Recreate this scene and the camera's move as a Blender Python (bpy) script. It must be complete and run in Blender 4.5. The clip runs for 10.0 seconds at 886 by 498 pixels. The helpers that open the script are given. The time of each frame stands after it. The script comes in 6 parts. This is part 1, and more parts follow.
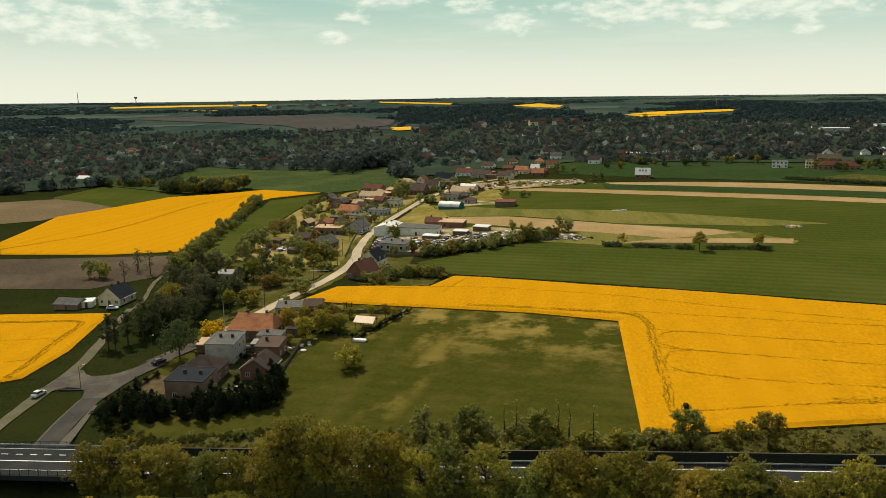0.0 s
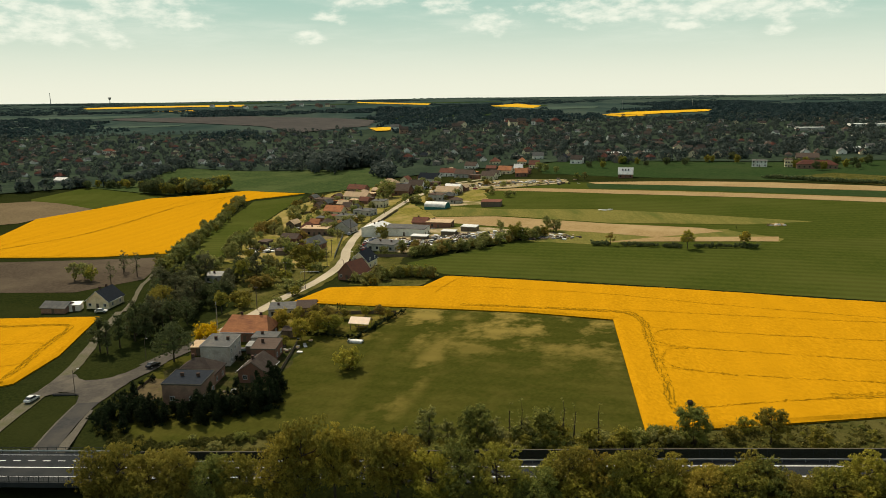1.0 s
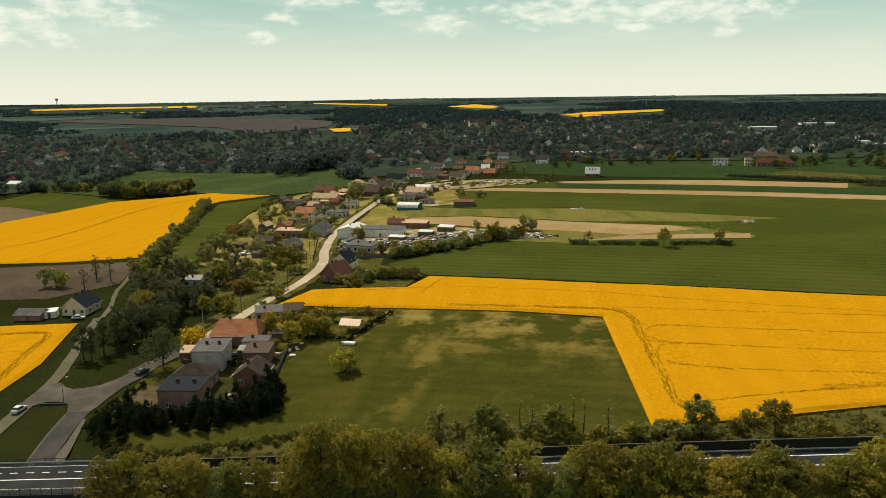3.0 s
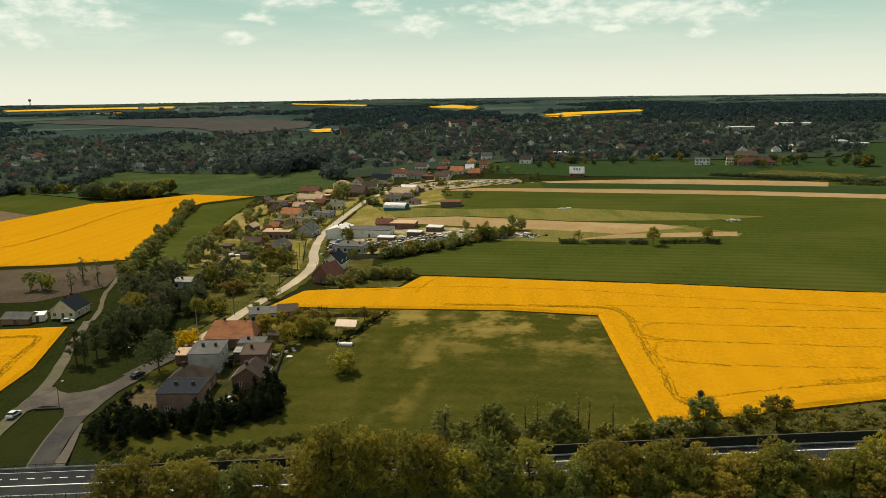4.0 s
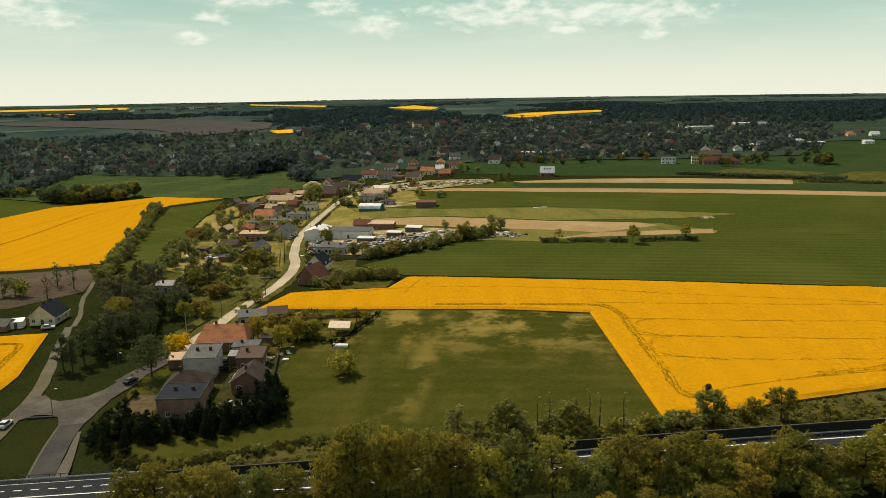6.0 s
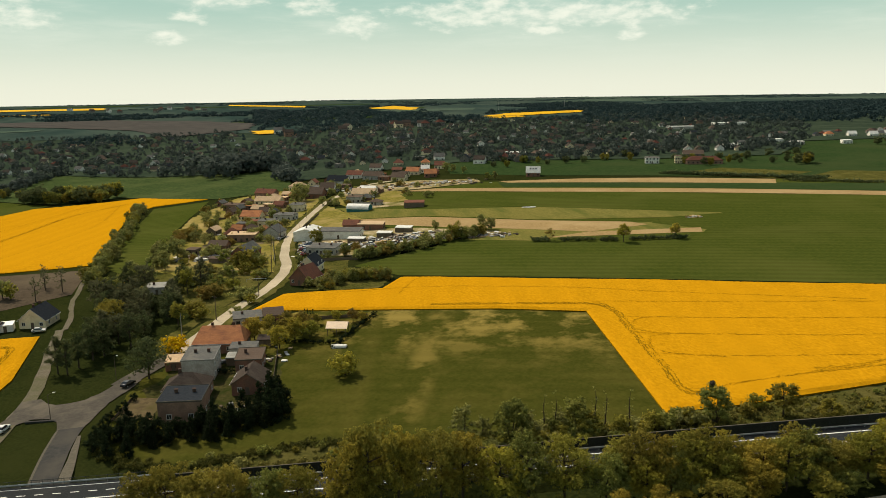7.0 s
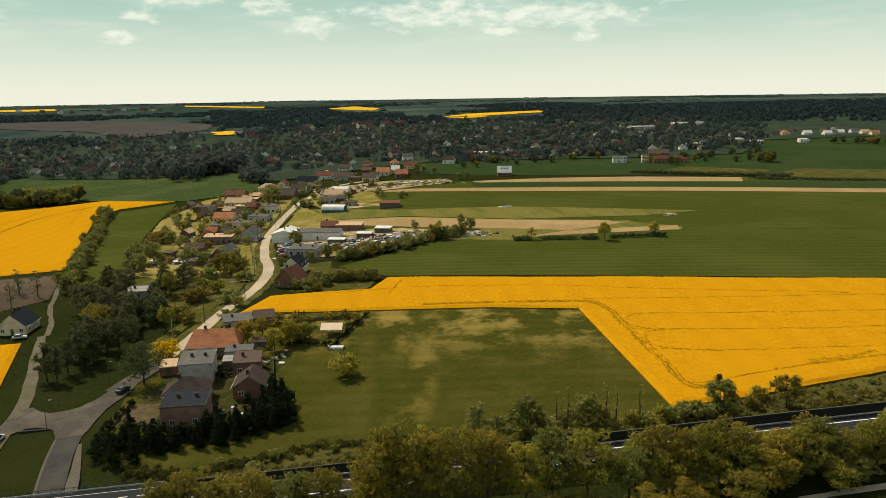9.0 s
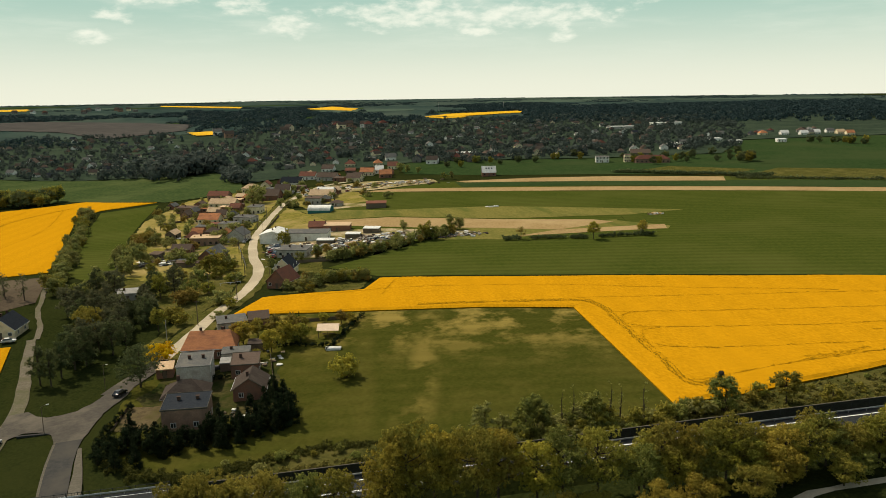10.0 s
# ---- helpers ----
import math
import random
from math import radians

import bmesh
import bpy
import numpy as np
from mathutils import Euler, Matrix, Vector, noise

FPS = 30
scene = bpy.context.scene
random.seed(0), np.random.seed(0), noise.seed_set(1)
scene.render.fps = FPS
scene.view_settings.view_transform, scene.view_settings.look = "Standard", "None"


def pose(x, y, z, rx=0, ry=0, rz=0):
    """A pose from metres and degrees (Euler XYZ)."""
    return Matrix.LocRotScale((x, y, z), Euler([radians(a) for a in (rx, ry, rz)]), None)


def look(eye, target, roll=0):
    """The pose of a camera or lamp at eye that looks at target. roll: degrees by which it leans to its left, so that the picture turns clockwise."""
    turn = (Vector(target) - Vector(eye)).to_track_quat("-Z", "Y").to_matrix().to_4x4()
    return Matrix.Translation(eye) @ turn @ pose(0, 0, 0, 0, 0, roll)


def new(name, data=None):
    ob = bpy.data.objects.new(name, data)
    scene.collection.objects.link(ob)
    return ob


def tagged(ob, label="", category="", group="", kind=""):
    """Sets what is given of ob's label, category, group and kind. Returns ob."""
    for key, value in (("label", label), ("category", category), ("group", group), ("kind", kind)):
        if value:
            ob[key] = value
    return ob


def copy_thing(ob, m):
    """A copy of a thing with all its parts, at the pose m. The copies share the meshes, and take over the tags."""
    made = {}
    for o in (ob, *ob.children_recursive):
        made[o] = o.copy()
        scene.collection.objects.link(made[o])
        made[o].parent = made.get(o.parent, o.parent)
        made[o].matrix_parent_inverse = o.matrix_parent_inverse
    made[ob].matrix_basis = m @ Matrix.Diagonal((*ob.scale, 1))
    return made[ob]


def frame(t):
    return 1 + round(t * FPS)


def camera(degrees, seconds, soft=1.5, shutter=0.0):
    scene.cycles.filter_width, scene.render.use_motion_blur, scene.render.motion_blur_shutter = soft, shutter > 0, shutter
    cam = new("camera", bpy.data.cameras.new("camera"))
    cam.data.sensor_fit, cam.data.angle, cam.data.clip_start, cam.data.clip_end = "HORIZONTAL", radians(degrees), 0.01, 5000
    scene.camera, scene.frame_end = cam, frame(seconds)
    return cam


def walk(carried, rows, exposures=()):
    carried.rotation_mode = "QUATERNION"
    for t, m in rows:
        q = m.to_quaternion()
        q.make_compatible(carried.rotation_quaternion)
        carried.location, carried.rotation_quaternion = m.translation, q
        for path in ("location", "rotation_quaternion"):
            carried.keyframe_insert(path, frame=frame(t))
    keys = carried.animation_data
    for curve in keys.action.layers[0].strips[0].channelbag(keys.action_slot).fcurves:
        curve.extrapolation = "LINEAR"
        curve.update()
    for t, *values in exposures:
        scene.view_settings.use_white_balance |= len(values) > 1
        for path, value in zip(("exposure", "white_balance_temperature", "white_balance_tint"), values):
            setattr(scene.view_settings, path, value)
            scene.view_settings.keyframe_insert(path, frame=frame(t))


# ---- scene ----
# the camera: a drone that slides to its left past the fields while it turns slowly to its right
cam = camera(61.2, 10.0, soft=0.8)
ROWS = [
    (0.0, -0.00, -0.00, 70.00, 0.000, -11.538, 0.541),
    (0.5, -2.65, 0.06, 70.00, -0.859, -11.534, 0.558),
    (1.0, -5.28, 0.14, 69.99, -1.716, -11.530, 0.576),
    (1.5, -7.89, 0.26, 69.97, -2.569, -11.525, 0.593),
    (2.0, -10.49, 0.42, 69.95, -3.416, -11.520, 0.610),
    (2.5, -13.07, 0.60, 69.92, -4.255, -11.514, 0.626),
    (4.0, -20.77, 1.35, 69.79, -6.717, -11.494, 0.672),
    (4.5, -23.34, 1.67, 69.74, -7.518, -11.487, 0.686),
    (5.0, -25.90, 2.02, 69.68, -8.312, -11.481, 0.699),
    (5.5, -28.47, 2.41, 69.62, -9.098, -11.475, 0.711),
    (7.0, -36.23, 3.80, 69.44, -11.436, -11.460, 0.736),
    (7.5, -38.83, 4.33, 69.38, -12.217, -11.456, 0.741),
    (8.0, -41.44, 4.91, 69.32, -13.006, -11.454, 0.744),
    (8.5, -44.06, 5.52, 69.28, -13.805, -11.453, 0.744),
    (9.0, -46.70, 6.17, 69.24, -14.620, -11.453, 0.741),
    (9.5, -49.34, 6.87, 69.21, -15.455, -11.454, 0.735),
    (10.0, -52.00, 7.61, 69.20, -16.318, -11.457, 0.725),
]
walk(cam, [(t, pose(x, y, z, 0, 0, yaw) @ pose(0, 0, 0, 90 + pitch, 0, 0) @ pose(0, 0, 0, 0, 0, -roll)) for t, x, y, z, yaw, pitch, roll in ROWS],
     exposures=[(0.0, 0.0), (10.0, 0.0)])

# ---------- world, sun ----------
SUN_EL, SUN_AZ = 46.0, -27.0          # degrees above the horizon; to the right of straight ahead (+y)
world = bpy.data.worlds.new("sky")
scene.world = world
world.use_nodes = True
wn, wl = world.node_tree.nodes, world.node_tree.links
wn.clear()
sky = wn.new("ShaderNodeTexSky")
sky.sky_type, sky.sun_disc = "NISHITA", False
sky.sun_elevation, sky.sun_rotation = radians(SUN_EL), radians(SUN_AZ)
sky.air_density, sky.dust_density, sky.ozone_density = 1.0, 3.0, 1.0


def wmath(op, a, b=None, clamp=False):
    n = wn.new("ShaderNodeMath")
    n.operation, n.use_clamp = op, clamp
    for i, v in enumerate((a, b)):
        if v is None:
            continue
        if isinstance(v, (int, float)):
            n.inputs[i].default_value = v
        else:
            wl.new(v, n.inputs[i])
    return n.outputs[0]


def wmix(fac, a, b):
    n = wn.new("ShaderNodeMix")
    n.data_type = "RGBA"
    for sock, v in ((n.inputs[0], fac), (n.inputs[6], a), (n.inputs[7], b)):
        if isinstance(v, tuple):
            sock.default_value = v
        elif isinstance(v, (int, float)):
            sock.default_value = v
        else:
            wl.new(v, sock)
    return n.outputs[2]


def wsmooth(v, lo, hi):
    n = wn.new("ShaderNodeMapRange")
    n.interpolation_type = "SMOOTHSTEP"
    wl.new(v, n.inputs[0])
    n.inputs[1].default_value, n.inputs[2].default_value = lo, hi
    return n.outputs[0]


tc = wn.new("ShaderNodeTexCoord")
sep = wn.new("ShaderNodeSeparateXYZ")
wl.new(tc.outputs["Generated"], sep.inputs[0])
up = sep.outputs[2]
# bearing and height of a direction, in degrees
bearing = wmath("MULTIPLY", wmath("ARCTAN2", sep.outputs[0], sep.outputs[1]), 57.2958)
rise = wmath("MULTIPLY", wmath("ARCSINE", up), 57.2958)
plane = wn.new("ShaderNodeCombineXYZ")
wl.new(bearing, plane.inputs[0])
wl.new(rise, plane.inputs[1])


def wnoise(scale, detail, rough, offset=(0, 0, 0), stretch=(1, 1, 1)):
    mp = wn.new("ShaderNodeMapping")
    mp.inputs[1].default_value, mp.inputs[3].default_value = offset, stretch
    wl.new(plane.outputs[0], mp.inputs[0])
    n = wn.new("ShaderNodeTexNoise")
    n.inputs["Scale"].default_value, n.inputs["Detail"].default_value, n.inputs["Roughness"].default_value = scale, detail, rough
    wl.new(mp.outputs[0], n.inputs["Vector"])
    return n.outputs[0]


# fair-weather clouds: bearing, height, half width, half height in degrees
CLOUDS = [(-27.5, 5.5, 3.6, 1.4), (-24.5, 5.0, 3.0, 1.2), (-19.5, 6.3, 3.4, 1.0), (-16.5, 5.4, 1.9, 0.6), (-21.1, 4.0, 1.5, 0.5), (-6.4, 5.7, 1.2, 0.4), (-7.9, 4.3, 1.1, 0.4), (5.2, 5.3, 1.7, 0.7), (-3.7, 6.8, 2.6, 0.3), (2.1, 6.5, 1.7, 0.5), (13.8, 6.0, 4.8, 0.9), (19.1, 5.6, 4.8, 0.6), (23.1, 5.8, 5.6, 0.7), (19.0, 4.7, 1.3, 0.3), (25.3, 4.4, 0.9, 0.4), (27.1, 5.7, 2.6, 0.4),
          (30.5, 7.4, 4.0, 0.7), (37.0, 7.6, 2.4, 0.6)]
ragged = wnoise(0.62, 7, 0.56, (3.1, 1.7, 0), (1, 2.2, 1))
puffs = None
for b0, e0, bw, eh in CLOUDS:
    u = wmath("DIVIDE", wmath("SUBTRACT", bearing, b0), bw * 1.35)
    v = wmath("DIVIDE", wmath("SUBTRACT", rise, e0), eh * 1.5)
    d = wmath("SQRT", wmath("ADD", wmath("MULTIPLY", u, u), wmath("MULTIPLY", v, v)))
    m = wmath("SUBTRACT", 1.0, d)
    puffs = m if puffs is None else wmath("MAXIMUM", puffs, m)
# unseen clouds added above the view, their cover set to tune the fill light
more = wmath("MULTIPLY", wmath("SUBTRACT", wnoise(0.09, 5, 0.6, (9.1, 4.4, 0)), 0.47), 5.0)
puffs = wmath("MAXIMUM", wmath("MINIMUM", puffs, 0.55), wmath("MINIMUM", wmath("SUBTRACT", more, wmath("MULTIPLY", wmath("SUBTRACT", 1.0, wsmooth(rise, 9.0, 14.0)), 9.0)), 0.5))
puffs = wsmooth(wmath("ADD", puffs, wmath("MULTIPLY", wmath("SUBTRACT", ragged, 0.5), 2.6)), 0.02, 1.0)
veil = wmath("MULTIPLY", wsmooth(wnoise(0.10, 7, 0.62, (0.4, 5.2, 0), (0.7, 4.5, 1)), 0.42, 0.75), wsmooth(up, 0.02, 0.09))
haze = wmath("SUBTRACT", 1.0, wsmooth(up, -0.005, 0.140))
c = wmix(wsmooth(up, 0.10, 0.6), (4.4, 6.7, 5.7, 1), sky.outputs[0])
c = wmix(wmath("MULTIPLY", haze, 0.96), c, (9.9, 9.85, 8.0, 1))
c = wmix(wmath("MULTIPLY", veil, 0.5), c, (9.4, 9.9, 8.4, 1))
c = wmix(wmath("MULTIPLY", puffs, 0.85), c, (10.6, 10.8, 9.1, 1))
bg = wn.new("ShaderNodeBackground")
bg.inputs[1].default_value = 0.09
wl.new(c, bg.inputs[0])
wout = wn.new("ShaderNodeOutputWorld")
wl.new(bg.outputs[0], wout.inputs[0])

lamp = bpy.data.lights.new("sun", "SUN")
lamp.energy, lamp.angle, lamp.color = 4.95, radians(0.6), (1.0, 0.87, 0.66)
sun = new("sun", lamp)
az, el = radians(SUN_AZ), radians(SUN_EL)
sun.matrix_world = look((0, 0, 300), (-300 * math.sin(az) * math.cos(el), -300 * math.cos(az) * math.cos(el), 300 - 300 * math.sin(el)))


# ---------- materials ----------
def rgb(c, k=1.0):
    return (c[0] * k, c[1] * k, c[2] * k, 1.0)


def surface(name, dark, light, big=0.05, small=1.0, rough=0.9, bump=0.3, third=None, vary=0.0, metal=0.0,
            stretch=(1, 1, 1), turn=0.0, gloss=0.0, clip=(0.35, 0.65), bands=None, stain=(0.46, 0.66), dry=None):
    """Two colours mixed by noise at two scales; a third one in stains; vary: how far single things differ."""
    m = bpy.data.materials.new(name)
    m.use_nodes = True
    n, l = m.node_tree.nodes, m.node_tree.links
    b = n["Principled BSDF"]
    b.inputs["Roughness"].default_value, b.inputs["Metallic"].default_value = rough, metal
    b.inputs["Specular IOR Level"].default_value = gloss
    co = n.new("ShaderNodeTexCoord")
    mp = n.new("ShaderNodeMapping")
    mp.inputs[2].default_value, mp.inputs[3].default_value = (0, 0, radians(turn)), stretch
    l.new(co.outputs["Object"], mp.inputs[0])

    def nz(scale, detail=4.0, r=0.6):
        t = n.new("ShaderNodeTexNoise")
        t.inputs["Scale"].default_value, t.inputs["Detail"].default_value, t.inputs["Roughness"].default_value = scale, detail, r
        l.new(mp.outputs[0], t.inputs["Vector"])
        return t.outputs[0]

    def ramp(v, lo, hi):
        r = n.new("ShaderNodeMapRange")
        l.new(v, r.inputs[0])
        r.inputs[1].default_value, r.inputs[2].default_value = lo, hi
        return r.outputs[0]

    def mix(f, a, c2, mode="MIX"):
        x = n.new("ShaderNodeMix")
        x.data_type, x.blend_type = "RGBA", mode
        for sock, v in ((x.inputs[0], f), (x.inputs[6], a), (x.inputs[7], c2)):
            if isinstance(v, (tuple, float, int)):
                sock.default_value = v
            else:
                l.new(v, sock)
        return x.outputs[2]

    fine = nz(small, 5)
    col = mix(ramp(fine, clip[0], clip[1]), rgb(dark), rgb(light))
    if third:
        patch = ramp(nz(big, 5, 0.65), stain[0], stain[1])
        if dry:                                 # the stains grow denser towards the far right corner
            sx = n.new("ShaderNodeSeparateXYZ")
            l.new(co.outputs["Object"], sx.inputs[0])
            mm = n.new("ShaderNodeMath")
            mm.operation = "MULTIPLY"
            l.new(patch, mm.inputs[0])
            ma = n.new("ShaderNodeMath")
            ma.operation = "MULTIPLY_ADD"
            ma.inputs[1].default_value = 0.5
            l.new(sx.outputs[0], ma.inputs[0])
            l.new(sx.outputs[1], ma.inputs[2])
            far_end = ramp(ma.outputs[0], dry[0], dry[1])
            some = n.new("ShaderNodeMath")
            some.operation, some.use_clamp = "MULTIPLY_ADD", True
            some.inputs[1].default_value, some.inputs[2].default_value = 1.0, 0.10
            l.new(far_end, some.inputs[0])
            l.new(some.outputs[0], mm.inputs[1])
            patch = mm.outputs[0]
            # old paths, worn pale, that run down the meadow: slope, offset, width, strength, gaps
            for slope, offset, wide, strength, lo, hi in ((-0.2, 58.3, 4.5, 0.13, 0.25, 0.6), (-0.327, 66.9, 7.5, 0.62, 0.44, 0.62)):
                mb = n.new("ShaderNodeMath")
                mb.operation = "MULTIPLY_ADD"
                mb.inputs[1].default_value = slope
                l.new(sx.outputs[1], mb.inputs[0])
                l.new(sx.outputs[0], mb.inputs[2])
                mc = n.new("ShaderNodeMath")
                mc.operation = "ADD"
                mc.inputs[1].default_value = offset
                l.new(mb.outputs[0], mc.inputs[0])
                md = n.new("ShaderNodeMath")
                md.operation = "ABSOLUTE"
                l.new(mc.outputs[0], md.inputs[0])
                path = n.new("ShaderNodeMapRange")
                path.interpolation_type = "SMOOTHSTEP"
                path.inputs[1].default_value, path.inputs[2].default_value, path.inputs[3].default_value, path.inputs[4].default_value = 0.5, wide, strength, 0.0
                l.new(md.outputs[0], path.inputs[0])
                pw = n.new("ShaderNodeMath")
                pw.operation = "MULTIPLY"
                l.new(path.outputs[0], pw.inputs[0])
                l.new(ramp(nz(0.09, 4, 0.6), lo, hi), pw.inputs[1])
                mx = n.new("ShaderNodeMath")
                mx.operation = "MAXIMUM"
                l.new(patch, mx.inputs[0])
                l.new(pw.outputs[0], mx.inputs[1])
                patch = mx.outputs[0]
        col = mix(patch, col, rgb(third))
    else:
        mid = tuple((a + c2) * 0.42 for a, c2 in zip(dark, light))
        col = mix(ramp(nz(big, 4), 0.35, 0.75), col, rgb(mid))
    if bands:                                   # rows left by the drill or the plough
        wv = n.new("ShaderNodeTexWave")
        wv.inputs["Scale"].default_value, wv.inputs["Distortion"].default_value = bands[0], bands[2]
        wv.inputs["Detail"].default_value, wv.inputs["Detail Scale"].default_value = 2.0, 0.3
        l.new(mp.outputs[0], wv.inputs["Vector"])
        col = mix(ramp(wv.outputs[1], 0.0, 1.0), col, mix(1.0, col, rgb((bands[1],) * 3), "MULTIPLY"))
    if vary:
        oi = n.new("ShaderNodeObjectInfo")
        hv = n.new("ShaderNodeHueSaturation")
        r1 = ramp(oi.outputs["Random"], 0, 1)
        m1 = n.new("ShaderNodeMapRange")
        l.new(r1, m1.inputs[0])
        m1.inputs[3].default_value, m1.inputs[4].default_value = 1 - vary, 1 + vary
        l.new(m1.outputs[0], hv.inputs["Value"])
        m2 = n.new("ShaderNodeMapRange")
        w = n.new("ShaderNodeMath")
        w.operation = "FRACT"
        w2 = n.new("ShaderNodeMath")
        w2.operation = "MULTIPLY"
        w2.inputs[1].default_value = 7.31
        l.new(r1, w2.inputs[0])
        l.new(w2.outputs[0], w.inputs[0])
        l.new(w.outputs[0], m2.inputs[0])
        m2.inputs[3].default_value, m2.inputs[4].default_value = 0.5 - vary * 0.07, 0.5 + vary * 0.05
        l.new(m2.outputs[0], hv.inputs["Hue"])
        l.new(col, hv.inputs["Color"])
        col = hv.outputs[0]
    l.new(col, b.inputs["Base Color"])
    if bump:
        bp = n.new("ShaderNodeBump")
        bp.inputs["Strength"].default_value, bp.inputs["Distance"].default_value = bump, 0.5 / small
        l.new(fine, bp.inputs["Height"])
        l.new(bp.outputs[0], b.inputs["Normal"])
    return m


def leafy(name, dark, light, vary=0.2, big=0.35):
    """Leaves: each leaf a little different, with some light passing through."""
    m = bpy.data.materials.new(name)
    m.use_nodes = True
    n, l = m.node_tree.nodes, m.node_tree.links
    b = n["Principled BSDF"]
    b.inputs["Roughness"].default_value, b.inputs["Specular IOR Level"].default_value = 0.8, 0.03
    g = n.new("ShaderNodeNewGeometry")
    x = n.new("ShaderNodeMix")
    x.data_type = "RGBA"
    x.inputs[6].default_value, x.inputs[7].default_value = rgb(dark), rgb(light)
    l.new(g.outputs["Random Per Island"], x.inputs[0])
    oi = n.new("ShaderNodeObjectInfo")
    hv = n.new("ShaderNodeHueSaturation")
    for k, (lo, hi), sock in ((1.0, (1 - vary, 1 + vary), "Value"), (5.7, (0.5 - vary * 0.03, 0.5 + vary * 0.10), "Hue")):
        w = n.new("ShaderNodeMath")
        w.operation = "MULTIPLY"
        w.inputs[1].default_value = k
        l.new(oi.outputs["Random"], w.inputs[0])
        w2 = n.new("ShaderNodeMath")
        w2.operation = "FRACT"
        l.new(w.outputs[0], w2.inputs[0])
        r = n.new("ShaderNodeMapRange")
        l.new(w2.outputs[0], r.inputs[0])
        r.inputs[3].default_value, r.inputs[4].default_value = lo, hi
        l.new(r.outputs[0], hv.inputs[sock])
    l.new(x.outputs[2], hv.inputs["Color"])
    l.new(hv.outputs[0], b.inputs["Base Color"])
    tr = n.new("ShaderNodeBsdfTranslucent")
    l.new(hv.outputs[0], tr.inputs[0])
    ms = n.new("ShaderNodeMixShader")
    ms.inputs[0].default_value = 0.36
    l.new(b.outputs[0], ms.inputs[1])
    l.new(tr.outputs[0], ms.inputs[2])
    l.new(ms.outputs[0], n["Material Output"].inputs[0])
    return m


# far below real grass tones: cloud shade is put into this colour
M_GRASS = surface("rough_grass", (0.009, 0.014, 0.004), (0.024, 0.029, 0.008), 0.02, 1.4, third=(0.024, 0.028, 0.008), bump=0.5)
M_MEADOW = surface("meadow", (0.031, 0.036, 0.006), (0.058, 0.059, 0.011), 0.075, 0.8, third=(0.195, 0.150, 0.038), bump=0.25, stain=(0.47, 0.62), clip=(0.2, 0.8), dry=(188, 232), bands=(0.05, 0.90, 2.5), turn=-70)
M_CROP = surface("green_crop", (0.040, 0.054, 0.010), (0.055, 0.067, 0.012), 0.012, 0.6, third=(0.066, 0.075, 0.016), bands=(0.055, 0.85, 1.2), turn=-66)
# extra blue in this green stands for distance haze
M_CROP2 = surface("dark_green_crop", (0.018, 0.036, 0.012), (0.031, 0.052, 0.017), 0.01, 0.3, third=(0.034, 0.050, 0.018))
M_FALLOW = surface("pale_fallow_grass", (0.108, 0.104, 0.026), (0.168, 0.146, 0.042), 0.03, 0.5, third=(0.085, 0.095, 0.023), turn=-73, stretch=(3, 0.6, 1))
M_SOIL = surface("bare_soil", (0.24, 0.165, 0.075), (0.315, 0.225, 0.105), 0.03, 0.8, third=(0.34, 0.25, 0.125), bands=(0.25, 0.85, 1.5), turn=-73)
M_PLOUGH = surface("ploughed_soil", (0.055, 0.044, 0.032), (0.085, 0.067, 0.047), 0.02, 0.8, third=(0.10, 0.08, 0.055), bands=(0.2, 0.8, 1.5), turn=-70)
M_RAPE = surface("rape_in_flower", (0.385, 0.186, 0.004), (0.490, 0.242, 0.006), 0.035, 1.3, rough=0.95, bump=0.45, bands=(0.03, 0.95, 3.0), third=(0.445, 0.218, 0.005), gloss=0.0, stretch=(1, 0.5, 1), turn=20)
M_STALKS = surface("rape_stalks", (0.13, 0.078, 0.005), (0.30, 0.165, 0.005), 0.3, 1.2)
M_TREAD = surface("trodden_rape", (0.20, 0.108, 0.004), (0.42, 0.21, 0.005), 0.12, 0.5)
# darkened so that the asphalt colour carries a cloud shadow
M_ASPHALT = surface("asphalt", (0.022, 0.025, 0.027), (0.033, 0.036, 0.037), 0.08, 3.0, rough=0.85, bump=0.1, third=(0.040, 0.042, 0.041))
# pale old asphalt, lightened further for the sun on the village road
M_OLDROAD = surface("pale_old_asphalt", (0.30, 0.258, 0.186), (0.39, 0.338, 0.246), 0.06, 1.5, rough=0.9, bump=0.0, third=(0.43, 0.37, 0.27))
M_GRAVEL = surface("gravel", (0.09, 0.080, 0.060), (0.15, 0.132, 0.10), 0.1, 2.0, third=(0.085, 0.085, 0.045))
M_PAINT = surface("road_paint", (0.6, 0.6, 0.58), (0.8, 0.8, 0.78), 0.3, 4.0, bump=0.0)
# blue tint in the leaf colour imitates distance haze
M_FOREST = leafy("hazed_forest_leaves", (0.016, 0.033, 0.034), (0.034, 0.056, 0.053))
# darker yard copy: cloud shade on the near yard put into the colour
M_YARD2 = surface("shaded_trodden_yard", (0.035, 0.034, 0.012), (0.075, 0.062, 0.026), 0.12, 0.9, third=(0.024, 0.032, 0.008), stain=(0.40, 0.58))
# dark and bluish to imitate cloud shade and haze over the town
M_GARDEN = surface("hazed_gardens", (0.018, 0.030, 0.022), (0.034, 0.048, 0.030), 0.02, 0.2, third=(0.040, 0.056, 0.036))
